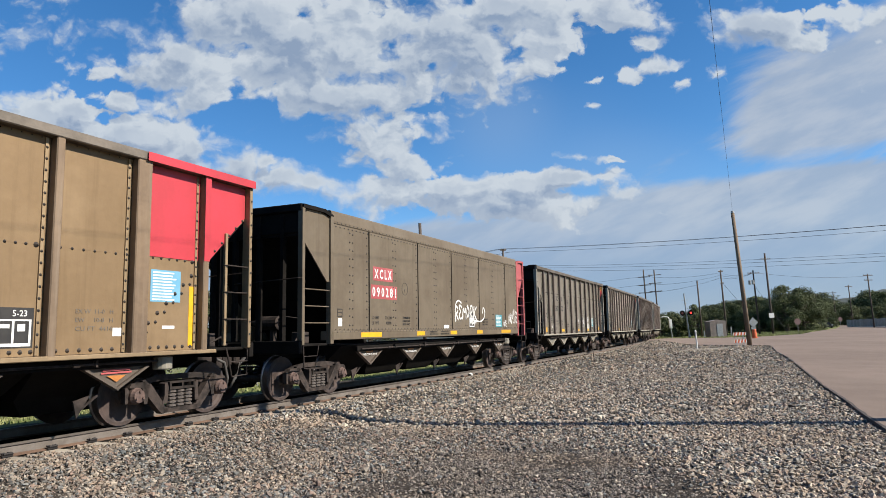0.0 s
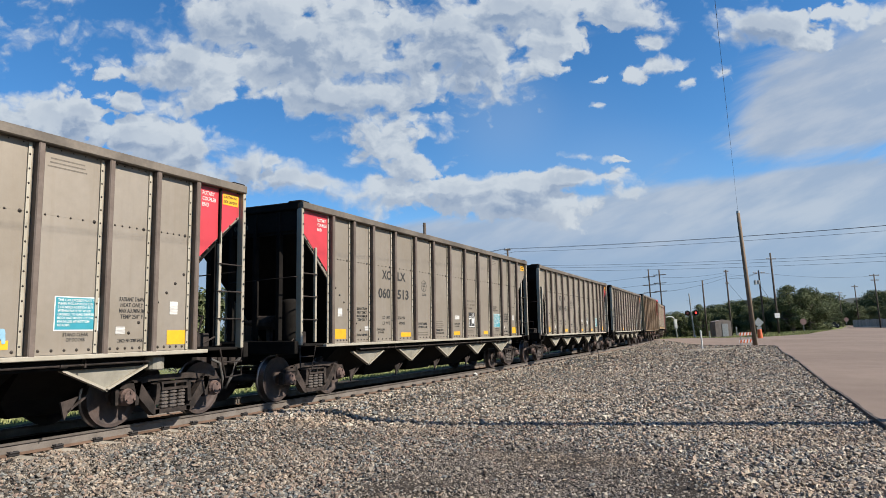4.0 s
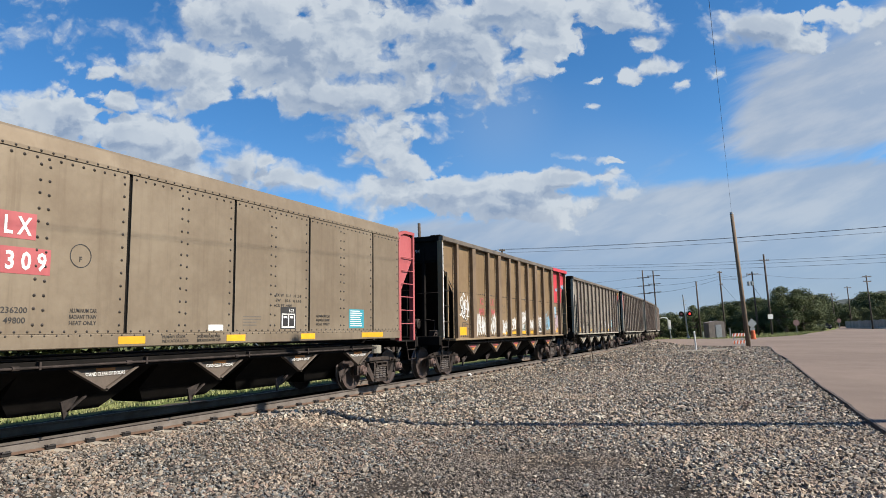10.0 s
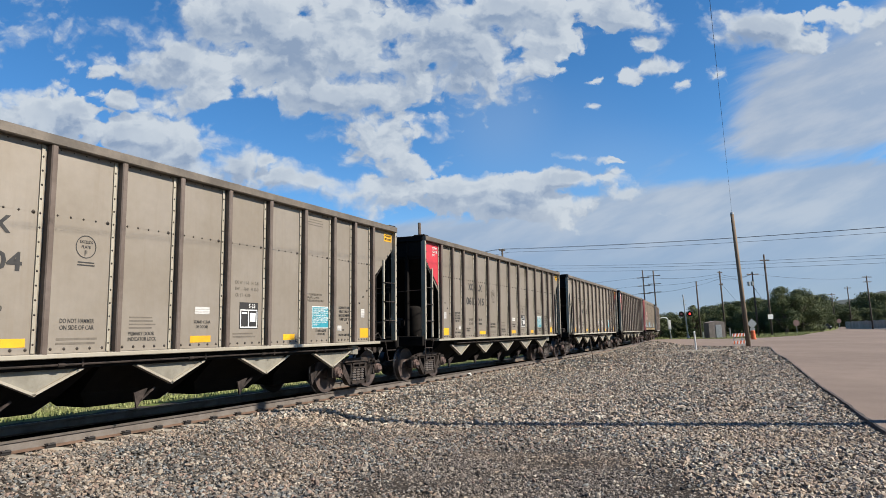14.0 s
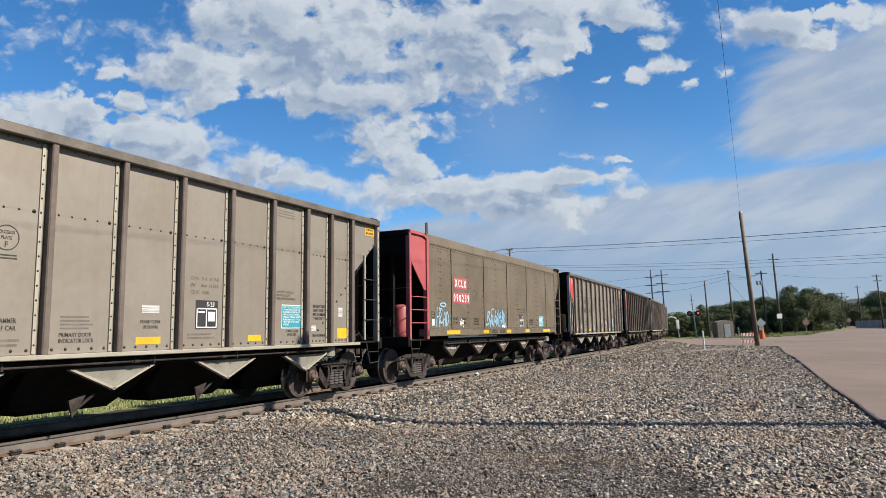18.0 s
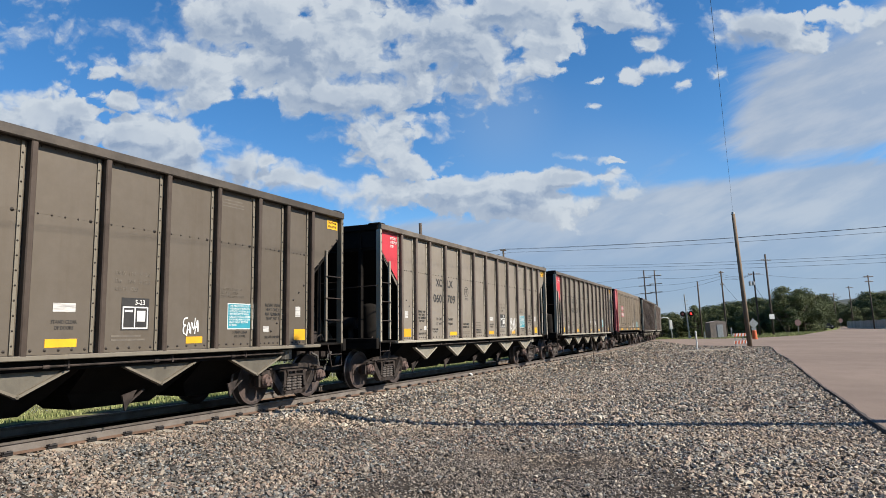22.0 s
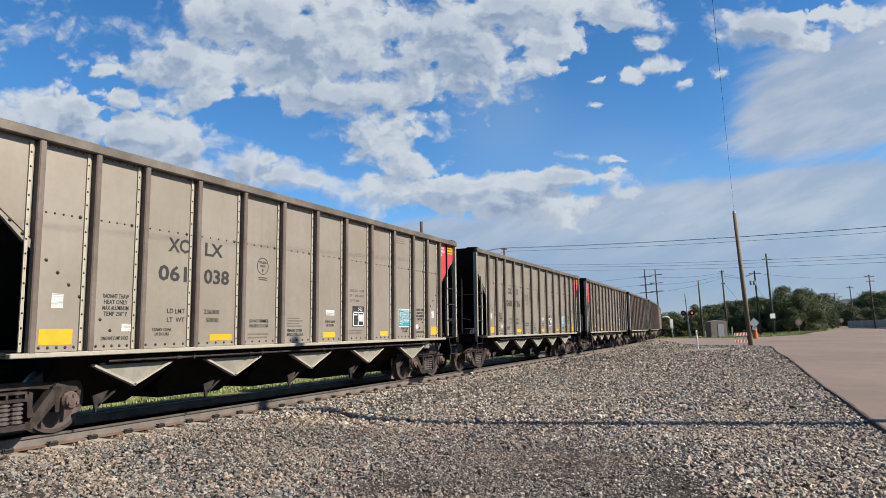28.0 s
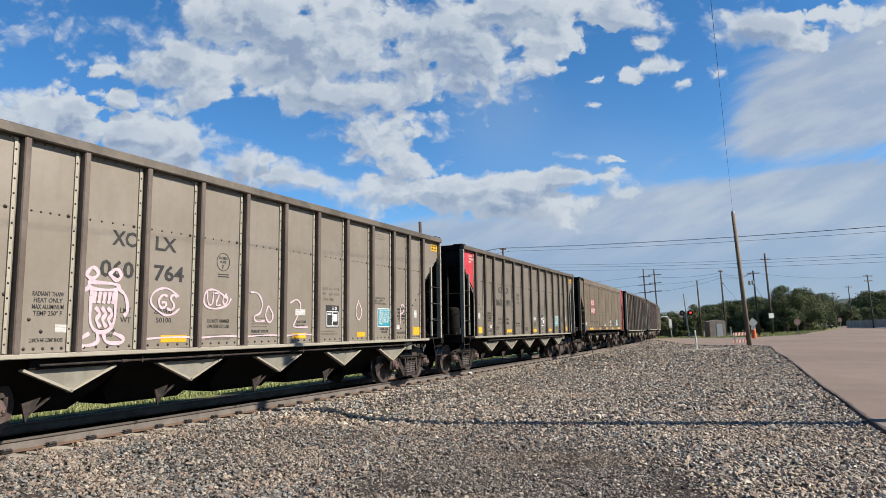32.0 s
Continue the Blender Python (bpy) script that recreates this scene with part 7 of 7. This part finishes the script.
def build_poles():
    near = utility_pole((23.58, 53.1), 10.0, 0.19, 0.13, (), "bare weathered pole standing at the gravel's edge", (-0.25, 0.0), wood="pole_light")
    part("pole_cap", lathe([(10.43, 0.14), (10.6, 0.12), (10.62, 0.03)], 10, "z", (-0.25, 0, 0)), M["galv"], near)
    # roadside pole beside the yard, its long shadow lies over the gravel
    utility_pole((8.5, 9.77), 9.7, 0.19, 0.16, (), "stout roadside pole beside the gravel yard")
    p2 = utility_pole((48.6, 101.2), 11.7, 0.17, 0.12, ((0.9, 0.9),), "dark utility pole with a white notice")
    part("notice", box(-0.45, 0.3, -0.24, -0.20, 2.5, 3.2, bevel=0.01), M["white"], p2, "white notice board")
    p3 = utility_pole((46.9, 101.9), 9.25, 0.15, 0.10, ((0.4, 1.1),))
    for k in (-0.8, -0.3):
        part("transformer_can", lathe([(-0.3, 0.16), (-0.26, 0.2), (0.3, 0.2), (0.34, 0.12)], 10, "z", (k, -0.3, 7.9)), M["galv"], p3)
    utility_pole((42.3, 112.4), 8.85, 0.15, 0.11, (), "tall plain dark wooden pole")
    utility_pole((49.6, 120.3), 11.1, 0.17, 0.12, ((0.3, 0.5), (2.4, 0.4)), "tall dark wooden pole with short arms")
    utility_pole((37.2, 124.6), 12.2, 0.15, 0.11, ((1.4, 1.1), (2.9, 1.1), (4.3, 1.1)), "twin utility pole with three crossarms", turn=-10)
    utility_pole((39.0, 124.1), 12.05, 0.15, 0.11, ((1.0, 1.1), (2.5, 1.1), (4.0, 1.1)), "twin utility pole with three crossarms", turn=-10)
    utility_pole((-1.28, 45.0), 8.95, 0.13, 0.10, (), "pole top rising behind the train")
    utility_pole((6.95, 74.7), 10.8, 0.14, 0.10, ((0.15, 0.35),), "short-armed pole rising behind the train")
    utility_pole((79.8, 127.0), 9.6, 0.14, 0.10, ((0.3, 1.2), (1.2, 1.0)))
    for x, y, z in ((97.5, 163.0, 9.6), (104.5, 182.0, 9.0), (112, 205, 9.5), (120, 228, 9.5)):
        utility_pole((x, y), z, 0.14, 0.10, ((0.4, 1.1),), "distant roadside utility pole")
    cable([(23.33, 53.1, 10.05), (6.83, 15.57, 8.92), (-4.7, -10.7, 8.2)], 0.006, 0.04)
    for dz, dx in ((0.0, -0.7), (0.05, 0.1), (-0.35, 0.8)):
        cable([(6.95 + dx, 74.6, 10.75 + dz), (36.1 + dx, 50.4, 8.1 + dz)], 0.013, 0.25)
        cable([(6.95 + dx, 74.6, 10.75 + dz), (-60.0, 122.0, 11.0 + dz)], 0.016, 1.2)
    for dz, dy in ((0.0, 0), (-0.5, 0.6), (0.35, -0.5)):
        cable([(17, 123.8 + dy, 13.4 + dz), (53.2, 78.7 + dy, 8.3 + dz)], 0.017, 0.35)
    for dz in (0.0, -1.5, -3.0):
        cable([(37.2, 124.4, 10.9 + dz), (49.5, 120.2, 10.6 + dz * 0.3), (46.9, 101.8, 8.9), (79.8, 127, 9.2)], 0.017, 0.5)
        cable([(37.2, 124.4, 10.9 + dz), (-30, 150, 11.0 + dz)], 0.017, 1.0)
    cable([(49.6, 120.3, 9.0), (54.5, 116, -0.4)], 0.02, 0.0, "slanting guy wire of a pole")
    cable([(46.9, 101.9, 7.0), (50.0, 99.5, -0.4)], 0.02, 0.0, "slanting guy wire of a pole")


def signs():
    x, y = 17.6, 47.9
    z = ground_point(x, y)
    st = thing("marker_post", "slim white marker post in the gravel", "post", place=(x, y, z))
    part("shaft", rod([(0, 0, -0.2), (-0.03, 0, 1.28)], 0.055, 10), M["white"], st)
    part("cap", lathe([(1.27, 0.07), (1.36, 0.07), (1.4, 0.02)], 10, "z", (-0.03, 0, 0)), M["white"], st)
    plank = bar((-1.6, 0, 0), (1.9, 0.5, 0.02), 0.16, 0.1)
    ob = solid("timber", plank, M["tie"], "long pale timber lying in the gravel", "timber")
    ob.location = (x - 0.1, y - 1.2, z + 0.07)
    # striped barricade
    x, y = 21.75, 50.6
    z = ground_point(x, y)
    bc = thing("barricade", "orange and white striped road barricade", "barricade", place=(x, y, z))
    bc.scale = (0.62, 0.7, 0.8)
    for sx in (-0.45, 0.45):
        for sy in (-0.3, 0.3):
            part("leg", bar((sx, sy, 0), (sx, sy * 0.15, 1.35), 0.05), M["galv"], bc)
    for zz in (0.42, 1.08):
        board = part("board", box(-0.75, 0.75, -0.21, -0.18, zz, zz + 0.28), M["white"], bc)
        for k in range(4):
            a = -0.72 + k * 0.38
            part("stripe", poly_prism(bmesh.new(), [(a, zz), (a + 0.19, zz), (a + 0.29, zz + 0.28), (a + 0.10, zz + 0.28)], "y", -0.217, -0.2105), M["barrier_orange"], board)
    x, y = 33.8, 74.7
    br = thing("traffic_barrel", "orange traffic barrel with white bands", "barrel", place=(x, y, ground_point(x, y) + 0.035))
    br.scale = (0.9, 0.9, 1.0)
    part("drum", lathe([(0, 0.33), (0.1, 0.33), (0.11, 0.29), (0.95, 0.24), (1.0, 0.2)], 16, "z"), M["barrier_orange"], br)
    for zz in (0.35, 0.62):
        part("band", lathe([(zz, 0.287 - zz * 0.055), (zz + 0.14, 0.28 - zz * 0.055)], 16, "z"), M["white"], br)
    # block shed
    x, y = 39.5, 99.6
    z = ground_point(x, y)
    sh = thing("equipment_shed", "small grey block equipment shed with low gable", "shed", place=(x, y, z))
    bm = box(-1.15, 1.15, -1.0, 1.0, 0, 2.25)
    part("wall", bm, M["shed"], sh)
    part("roof", poly_prism(bmesh.new(), [(-1.17, 2.25), (1.17, 2.25), (1.17, 2.38), (0, 2.6), (-1.17, 2.38)], "y", -1.02, 1.02), M["shed"], sh)
    part("door", box(-0.2, 0.65, -1.05, -1.0, 0.05, 2.0, bevel=0.01), M["galv"], sh, "dull steel door")
    rng = random.Random(4)
    for r in range(8):
        for c in range(4):
            a = -1.14 + c * 0.575 + (0.28 if r % 2 else 0)
            if a + 0.55 < 1.15 and not (-0.8 < a < 0.66 and r < 7):
                part("block", box(a, a + 0.56, -1.012, -1.0005, r * 0.29 + 0.01, r * 0.29 + 0.28), M["shed"], sh)
    for dx, h in ((1.9, 1.5), (-2.0, 1.1)):
        po = thing("bollard", "short pale post beside the shed", "post", "bollards", place=(x + dx, y - 0.8, z))
        part("shaft", rod([(0, 0, -0.1), (0, 0, h)], 0.1, 8), M["galv"], po)
    # crossing signal
    x, y = 37.6, 105.2
    z = ground_point(x, y)
    sg = thing("crossing_signal", "grey railway crossing signal with red lamps", "signal", place=(x, y, z))
    part("mast", rod([(0, 0, 0), (-0.25, 0, 6.9)], 0.12, 10, r_end=0.09), M["galv"], sg)
    part("base", lathe([(0, 0.3), (0.3, 0.26), (0.6, 0.14)], 10, "z"), M["galv"], sg)
    for zz, w in ((5.9, 0.5), (5.3, 0.35)):
        part("arm", bar((-w - 0.2, 0, zz), (w - 0.2, 0, zz), 0.07), M["galv"], sg)
    for k in (-0.65, 0.65):
        disc = part("lamp_housing", lathe([(-0.16, 0.42), (-0.12, 0.42), (0.1, 0.16), (0.2, 0.1)], 16, "y", (k - 0.15, 0, 3.9)), M["near_black"], sg)
        part("lens", lathe([(-0.19, 0.05), (-0.175, 0.16), (-0.161, 0.17)], 14, "y", (k - 0.15, 0, 3.9)), M["signal_glow"] if k > 0 else M["signal_red"], disc, "red signal lens")
    part("lamp_arm", bar((-0.8, 0, 3.9), (0.55, 0, 3.9), 0.08), M["galv"], sg)
    x, y = 35.4, 106.5
    z = ground_point(x, y)
    gt = thing("crossing_gate", "pale crossing gate post with curved arm", "gate", place=(x, y, z))
    part("post", rod([(0, 0, 0), (-0.2, 0, 3.2)], 0.1, 8), M["galv"], gt)
    part("panel", box(-0.32, 0.12, -0.15, 0.15, 1.6, 3.0, bevel=0.03), M["white"], gt)
    part("arm", rod([(-0.2, 0, 3.1), (-0.5, 0, 3.4), (-1.1, 0, 3.5), (-1.5, 0, 3.35)], 0.08, 8), M["white"], gt)
    # road signs seen from behind
    for (x, y), n, r, zc, turn, lab in (((45.4, 100.4), 4, 0.75, 1.95, 45, "grey back of a diamond road sign"), ((58.8, 113.7), 8, 0.55, 1.8, 22.5, "faded dull red octagonal road sign"), ((87.0, 150.0), 8, 0.5, 1.9, 22.5, "red octagonal road sign")):
        z = ground_point(x, y)
        rs = thing("road_sign", lab, "sign", "road signs", place=(x, y, z))
        part("post", bar((0, 0, -0.1), (0, 0, zc + r * 0.9), 0.06), M["galv"], rs)
        pts = [(r * math.cos(radians(turn + 360 / n * k)) if n == 8 else (r, 0, -r, 0)[k], zc + (r * math.sin(radians(turn + 360 / n * k)) if n == 8 else (0, r, 0, -r)[k])) for k in range(n)]
        part("plate", poly_prism(bmesh.new(), pts, "y", -0.06, -0.035), M["faded_sign"] if n == 8 else M["galv"], rs)
        if n == 4:
            part("plate", box(-0.35, 0.35, -0.06, -0.035, 0.95, 1.35), M["galv"], rs)
    # far wooden fence along the road
    fe = thing("board_fence", "weathered grey-brown board fence along the road", "fence")
    a, b = Vector((98.4, 167.0, 0)), Vector((76.5, 112.0, 0))
    n = 30
    for i in range(n):
        p = a.lerp(b, i / n)
        q = a.lerp(b, (i + 0.96) / n)
        z = ground_point(p.x, p.y) + 0.05
        part("board", bar((p.x, p.y, z + 0.8), (q.x, q.y, z + 0.8), 0.08, 1.7 + 0.15 * math.sin(i * 1.7)), M["fence_wood"], fe)
    # raised pavement between fence and road
    c, d = a.lerp(b, 0.25), b
    bm = bmesh.new()
    poly_prism(bm, [(c.x - 1.2, c.y), (c.x - 0.1, c.y), (d.x - 0.1, d.y), (d.x - 3.2, d.y)], "z", LOW - 0.1, LOW + 0.19)
    solid("pavement", bm, M["tie"], "pale concrete pavement with a kerb beside the road", "pavement", kind="structure")
    # parked car
    x, y = 89.2, 160.5
    z = ground_point(x, y) + 0.04
    pc = thing("parked_car", "dark parked car at the roadside", "car", place=(x, y, z))
    bm = bmesh.new()
    poly_prism(bm, [(-0.9, 0.3), (0.9, 0.3), (0.92, 0.8), (0.8, 0.98), (-0.8, 0.98), (-0.92, 0.8)], "y", -2.2, 2.2)
    poly_prism(bm, [(-0.78, 0.98), (0.78, 0.98), (0.6, 1.5), (-0.6, 1.5)], "y", -1.2, 1.6)
    part("body", bm, M["car_paint"], pc)
    part("windscreen", poly_prism(bmesh.new(), [(-0.68, 1.02), (0.68, 1.02), (0.56, 1.44), (-0.56, 1.44)], "y", -1.23, -1.201), M["glass"], pc)
    for sx in (-0.85, 0.85):
        for sy in (-1.4, 1.4):
            wh = part("wheel", lathe([(sx - 0.1, 0.2), (sx - 0.1, 0.33), (sx + 0.1, 0.33), (sx + 0.1, 0.2)], 14, "x", (0, sy, 0.33)), M["near_black"], pc)
    for sx in (-0.65, 0.65):
        part("headlight", box(sx - 0.15, sx + 0.15, -2.23, -2.201, 0.65, 0.78), M["white"], pc)


# ======== trees, grass, distance ========
def tree_proto(seed, h, spread, leaves, leaf, base=0.28, lean=0.0):
    rng = np.random.default_rng(seed)
    ob = thing("tree", "leafy deciduous tree with dense green crown", "tree", "trees")
    limbs = bmesh.new()
    rod([(0, 0, -0.3), (0.1 * lean, 0.03, h * 0.25), (0.3 * lean, 0.05, h * 0.6)], h * 0.035, 8, limbs, r_end=h * 0.012)
    centres = []
    for i in range(34):
        a, f = rng.uniform(0, 6.28), rng.uniform(0.02, 1.0)
        r = spread * rng.uniform(0.35, 0.95) * math.sin(math.pi * min(0.97, 0.3 + f * 0.66)) ** 0.6
        c = Vector((math.cos(a) * r, math.sin(a) * r, h * (base + (0.93 - base) * f)))
        centres.append((c, spread * rng.uniform(0.2, 0.42)))
        rod([(0.1 * lean, 0.03, h * (0.2 + 0.3 * f)), c * 0.6 + Vector((0, 0, h * 0.14)), c], h * 0.012, 5, limbs, r_end=h * 0.003)
    part("trunk", limbs, M["bark"], ob)
    n = leaves
    which = rng.integers(0, len(centres), n)
    C = np.array([c[:] for c, _ in centres])[which]
    R = np.array([r for _, r in centres])[which]
    d = rng.normal(size=(n, 3))
    d /= np.linalg.norm(d, axis=1)[:, None]
    rad = R * rng.uniform(0.45, 1.0, n) ** 0.5 * (1 + 0.25 * np.sin(d[:, 0] * 7 + which) * np.cos(d[:, 2] * 6))
    P = C + d * rad[:, None] * np.array([1, 1, 0.8])
    u = rng.normal(size=(n, 3))
    u -= (u * d).sum(1)[:, None] * d * 0.6
    u /= np.linalg.norm(u, axis=1)[:, None]
    w = np.cross(d + rng.normal(size=(n, 3)) * 0.5, u)
    w /= np.linalg.norm(w, axis=1)[:, None]
    s = leaf * rng.uniform(0.6, 1.3, n)[:, None]
    V = np.stack([P - u * s, P + w * s * 0.6 + d * s * 0.2, P + u * s, P - w * s * 0.6 + d * s * 0.2], 1).reshape(-1, 3)
    F = np.arange(n * 4).reshape(-1, 4)
    tagged(part("crown", fast_mesh("crown", V, F, M["leaf"]), None, ob), kind="stuff")
    return ob


def plant_trees():
    rng = random.Random(8)
    P = [tree_proto(1, 8.0, 3.6, 20000, 0.105, 0.06), tree_proto(2, 8.0, 3.9, 22000, 0.105, 0.04), tree_proto(3, 8.0, 3.2, 18000, 0.10, 0.02)]
    near = [tree_proto(4, 5.0, 2.1, 5200, 0.10, 0.12), tree_proto(5, 5.0, 2.3, 5600, 0.11, 0.08)]

    def put(p, x, y, h, wide=1.0, base_h=8.0):
        k = h / base_h
        m = pose(x, y, ground_point(x, y) - 0.05, 0, 0, rng.uniform(0, 360)) @ Matrix.Diagonal((k * wide, k * wide, k, 1))
        return copy_thing(p, m)
    # belt beyond the crossing: x, y, height, width
    belt = [(38.0, 133, 4.2, 1.2), (42.5, 134, 4.6, 1.2), (48.0, 131.0, 6.2, 0.9), (46.0, 136, 4.6, 1.2), (50.5, 136, 4.7, 1.4), (54.5, 134, 5.2, 1.3), (58.0, 132, 4.9, 1.3), (61.5, 131, 5.6, 1.2),
            (62.5, 124.5, 8.7, 1.2), (66.6, 126.5, 8.1, 1.15), (69.2, 129.0, 5.6, 1.1), (71.0, 135, 4.8, 1.1), (56, 126.5, 4.4, 1.1), (65.8, 135, 6.4, 1.3)]
    belt += [(35.5, 141, 4.8, 1.4), (33.0, 150, 5.2, 1.4), (48, 145, 5.4, 1.4), (57, 146, 5.8, 1.4), (75.5, 143, 4.8, 1.2), (79.0, 152, 5.0, 1.2), (96, 172, 5.6, 1.3), (30, 158, 5.8, 1.4), (24, 165, 5.8, 1.4)]
    for i, (x, y, h, w) in enumerate(belt):
        put(P[i % 3], x, y, h, w)
    for i in range(60):
        f = i / 59
        x, y = 118 + 190 * f + rng.uniform(-8, 8), 300 - 110 * f + rng.uniform(-16, 16)
        put(P[i % 3], x, y, rng.uniform(9, 14.5), 1.7)
    for i in range(16):
        x, y = 106 + i * 5.5 + rng.uniform(-3, 3), 205 + i * 4 + rng.uniform(-10, 10)
        put(P[i % 3], x, y, rng.uniform(5, 8), 1.4)
    # behind the railway
    back = [(-18.2, 21.5, 7.2, 1.1), (-16.0, 26.0, 7.8, 1.1), (-13.5, 29.5, 6.4, 1.1), (-11.5, 33.5, 4.6, 1.1), (-9.5, 36.0, 4.4, 1.2), (-7.5, 40.5, 4.0, 1.2), (-5.0, 46.0, 3.6, 1.2), (-20.5, 15, 7.5, 1.1), (-23, 9, 7.0, 1.1),
            (-19.3, 18.2, 6.6, 1.2), (-17.3, 23.8, 6.6, 1.2), (-14.9, 27.8, 5.8, 1.2), (-22.0, 12.0, 6.8, 1.2), (-23.5, 20.0, 7.0, 1.3), (-20.5, 26.0, 7.0, 1.3)]
    for i, (x, y, h, w) in enumerate(back):
        put(near[i % 2], x, y, h, w, 5.0)
    for p in P + near:
        for o in list(p.children_recursive) + [p]:
            bpy.data.objects.remove(o)


def grass_tufts():
    rng = np.random.default_rng(21)
    n = 26000
    s = rng.uniform(4, 62, n)
    o = -rng.uniform(7.6, 15.5, n)
    X = np.interp(s, _s, _x) + o * np.cos(np.interp(s, _s, _h))
    Y = np.interp(s, _s, _y) - o * np.sin(np.interp(s, _s, _h))
    m = 15000
    t = rng.random(m)
    X2 = 30 + 40 * t
    Y2 = np.interp(X2, VERGE_X, VERGE_Y) + 0.3 + 15 * rng.random(m) ** 1.3
    ok = Y2 < 128
    X, Y = np.concatenate([X, X2[ok]]), np.concatenate([Y, Y2[ok]])
    far = np.concatenate([np.ones(n), np.full(ok.sum(), 2.2)])
    Z = ground_z(X, Y)
    k = len(X)
    a = rng.uniform(0, 6.28, k)
    h = rng.uniform(0.04, 0.15, k) * far
    w = rng.uniform(0.012, 0.03, k) * far
    lean = rng.normal(size=(k, 2)) * 0.3
    A = np.stack([X - np.cos(a) * w, Y - np.sin(a) * w, Z], -1)
    B = np.stack([X + np.cos(a) * w, Y + np.sin(a) * w, Z], -1)
    T3 = np.stack([X + lean[:, 0] * h, Y + lean[:, 1] * h, Z + h], -1)
    V = np.stack([A, B, T3], 1).reshape(-1, 3)
    tagged(new("grass", fast_mesh("grass", V, np.arange(k * 3).reshape(-1, 3), M["blade"])), "sunlit rough green grass", "grass", kind="stuff")


def chain_fence():
    fe = thing("chain_link_fence", "low chain-link fence behind the railway", "fence")
    off, top = -10.5, 1.35
    mesh = bmesh.new()
    s_list = np.arange(2, 46, 3.0)
    for s in s_list:
        p = beside(s, off)
        z = ground_point(p.x, p.y)
        part("post", rod([(p.x, p.y, z - 0.1), (p.x, p.y, z + top)], 0.03, 6), M["galv"], fe)
        if s < 43:
            q = beside(s + 3.0, off)
            part("top_rail", rod([(p.x, p.y, z + top), (q.x, q.y, z + top)], 0.02, 5), M["galv"], fe)
    for k in np.arange(2, 44, 0.14):
        for d in (1, -1):
            p, q = beside(k, off), beside(k + d * 1.3, off)
            z = ground_point(p.x, p.y)
            bar((p.x, p.y, z), (q.x, q.y, z + top), 0.006, 0.006, mesh)
    tagged(part("wire_mesh", mesh, M["galv"], fe), kind="stuff")


def hills():
    """Long wooded ridges far to the north-east."""
    for name, dist, tall, seed in (("hill", 620, 22, 3), ("hill", 1150, 46, 7)):
        V, F = [], []
        n, m = 120, 10
        for i in range(n):
            a = radians(-20 + 100 * i / (n - 1))
            up = tall * (0.35 + 0.65 * (0.5 - 0.5 * math.cos(min(1.0, max(0.0, (math.degrees(a) - 14) / 22)) * math.pi)))
            up *= 0.85 + 0.15 * math.sin(i * 0.41 + seed) + 0.05 * math.sin(i * 1.7 + seed * 2)
            for j in range(m):
                f = j / (m - 1)
                d = dist * (0.86 + 0.28 * f)
                z = up * math.sin(f * math.pi / 1.35) + noise.noise((i * 0.9, j * 0.8, seed)) * tall * 0.05 - 2.0
                V.append((math.sin(a) * d, math.cos(a) * d, z))
        for i in range(n - 1):
            for j in range(m - 1):
                F.append((i * m + j, (i + 1) * m + j, (i + 1) * m + j + 1, i * m + j + 1))
        me = fast_mesh(name, np.array(V), np.array(F), M["hill"], True)
        tagged(new(name, me), "distant wooded ridge", "hill", kind="structure")


build_poles()
signs()
plant_trees()
grass_tufts()
chain_fence()
hills()


loose_stone(0.82, 23.9, 0.11)
solid("marker_stake", rod([(7.12, 32.8, -0.55), (7.0, 32.8, 1.03)], 0.022, 6), M["pole"], "thin dark stake standing in the gravel by the track", "stake")


motions()
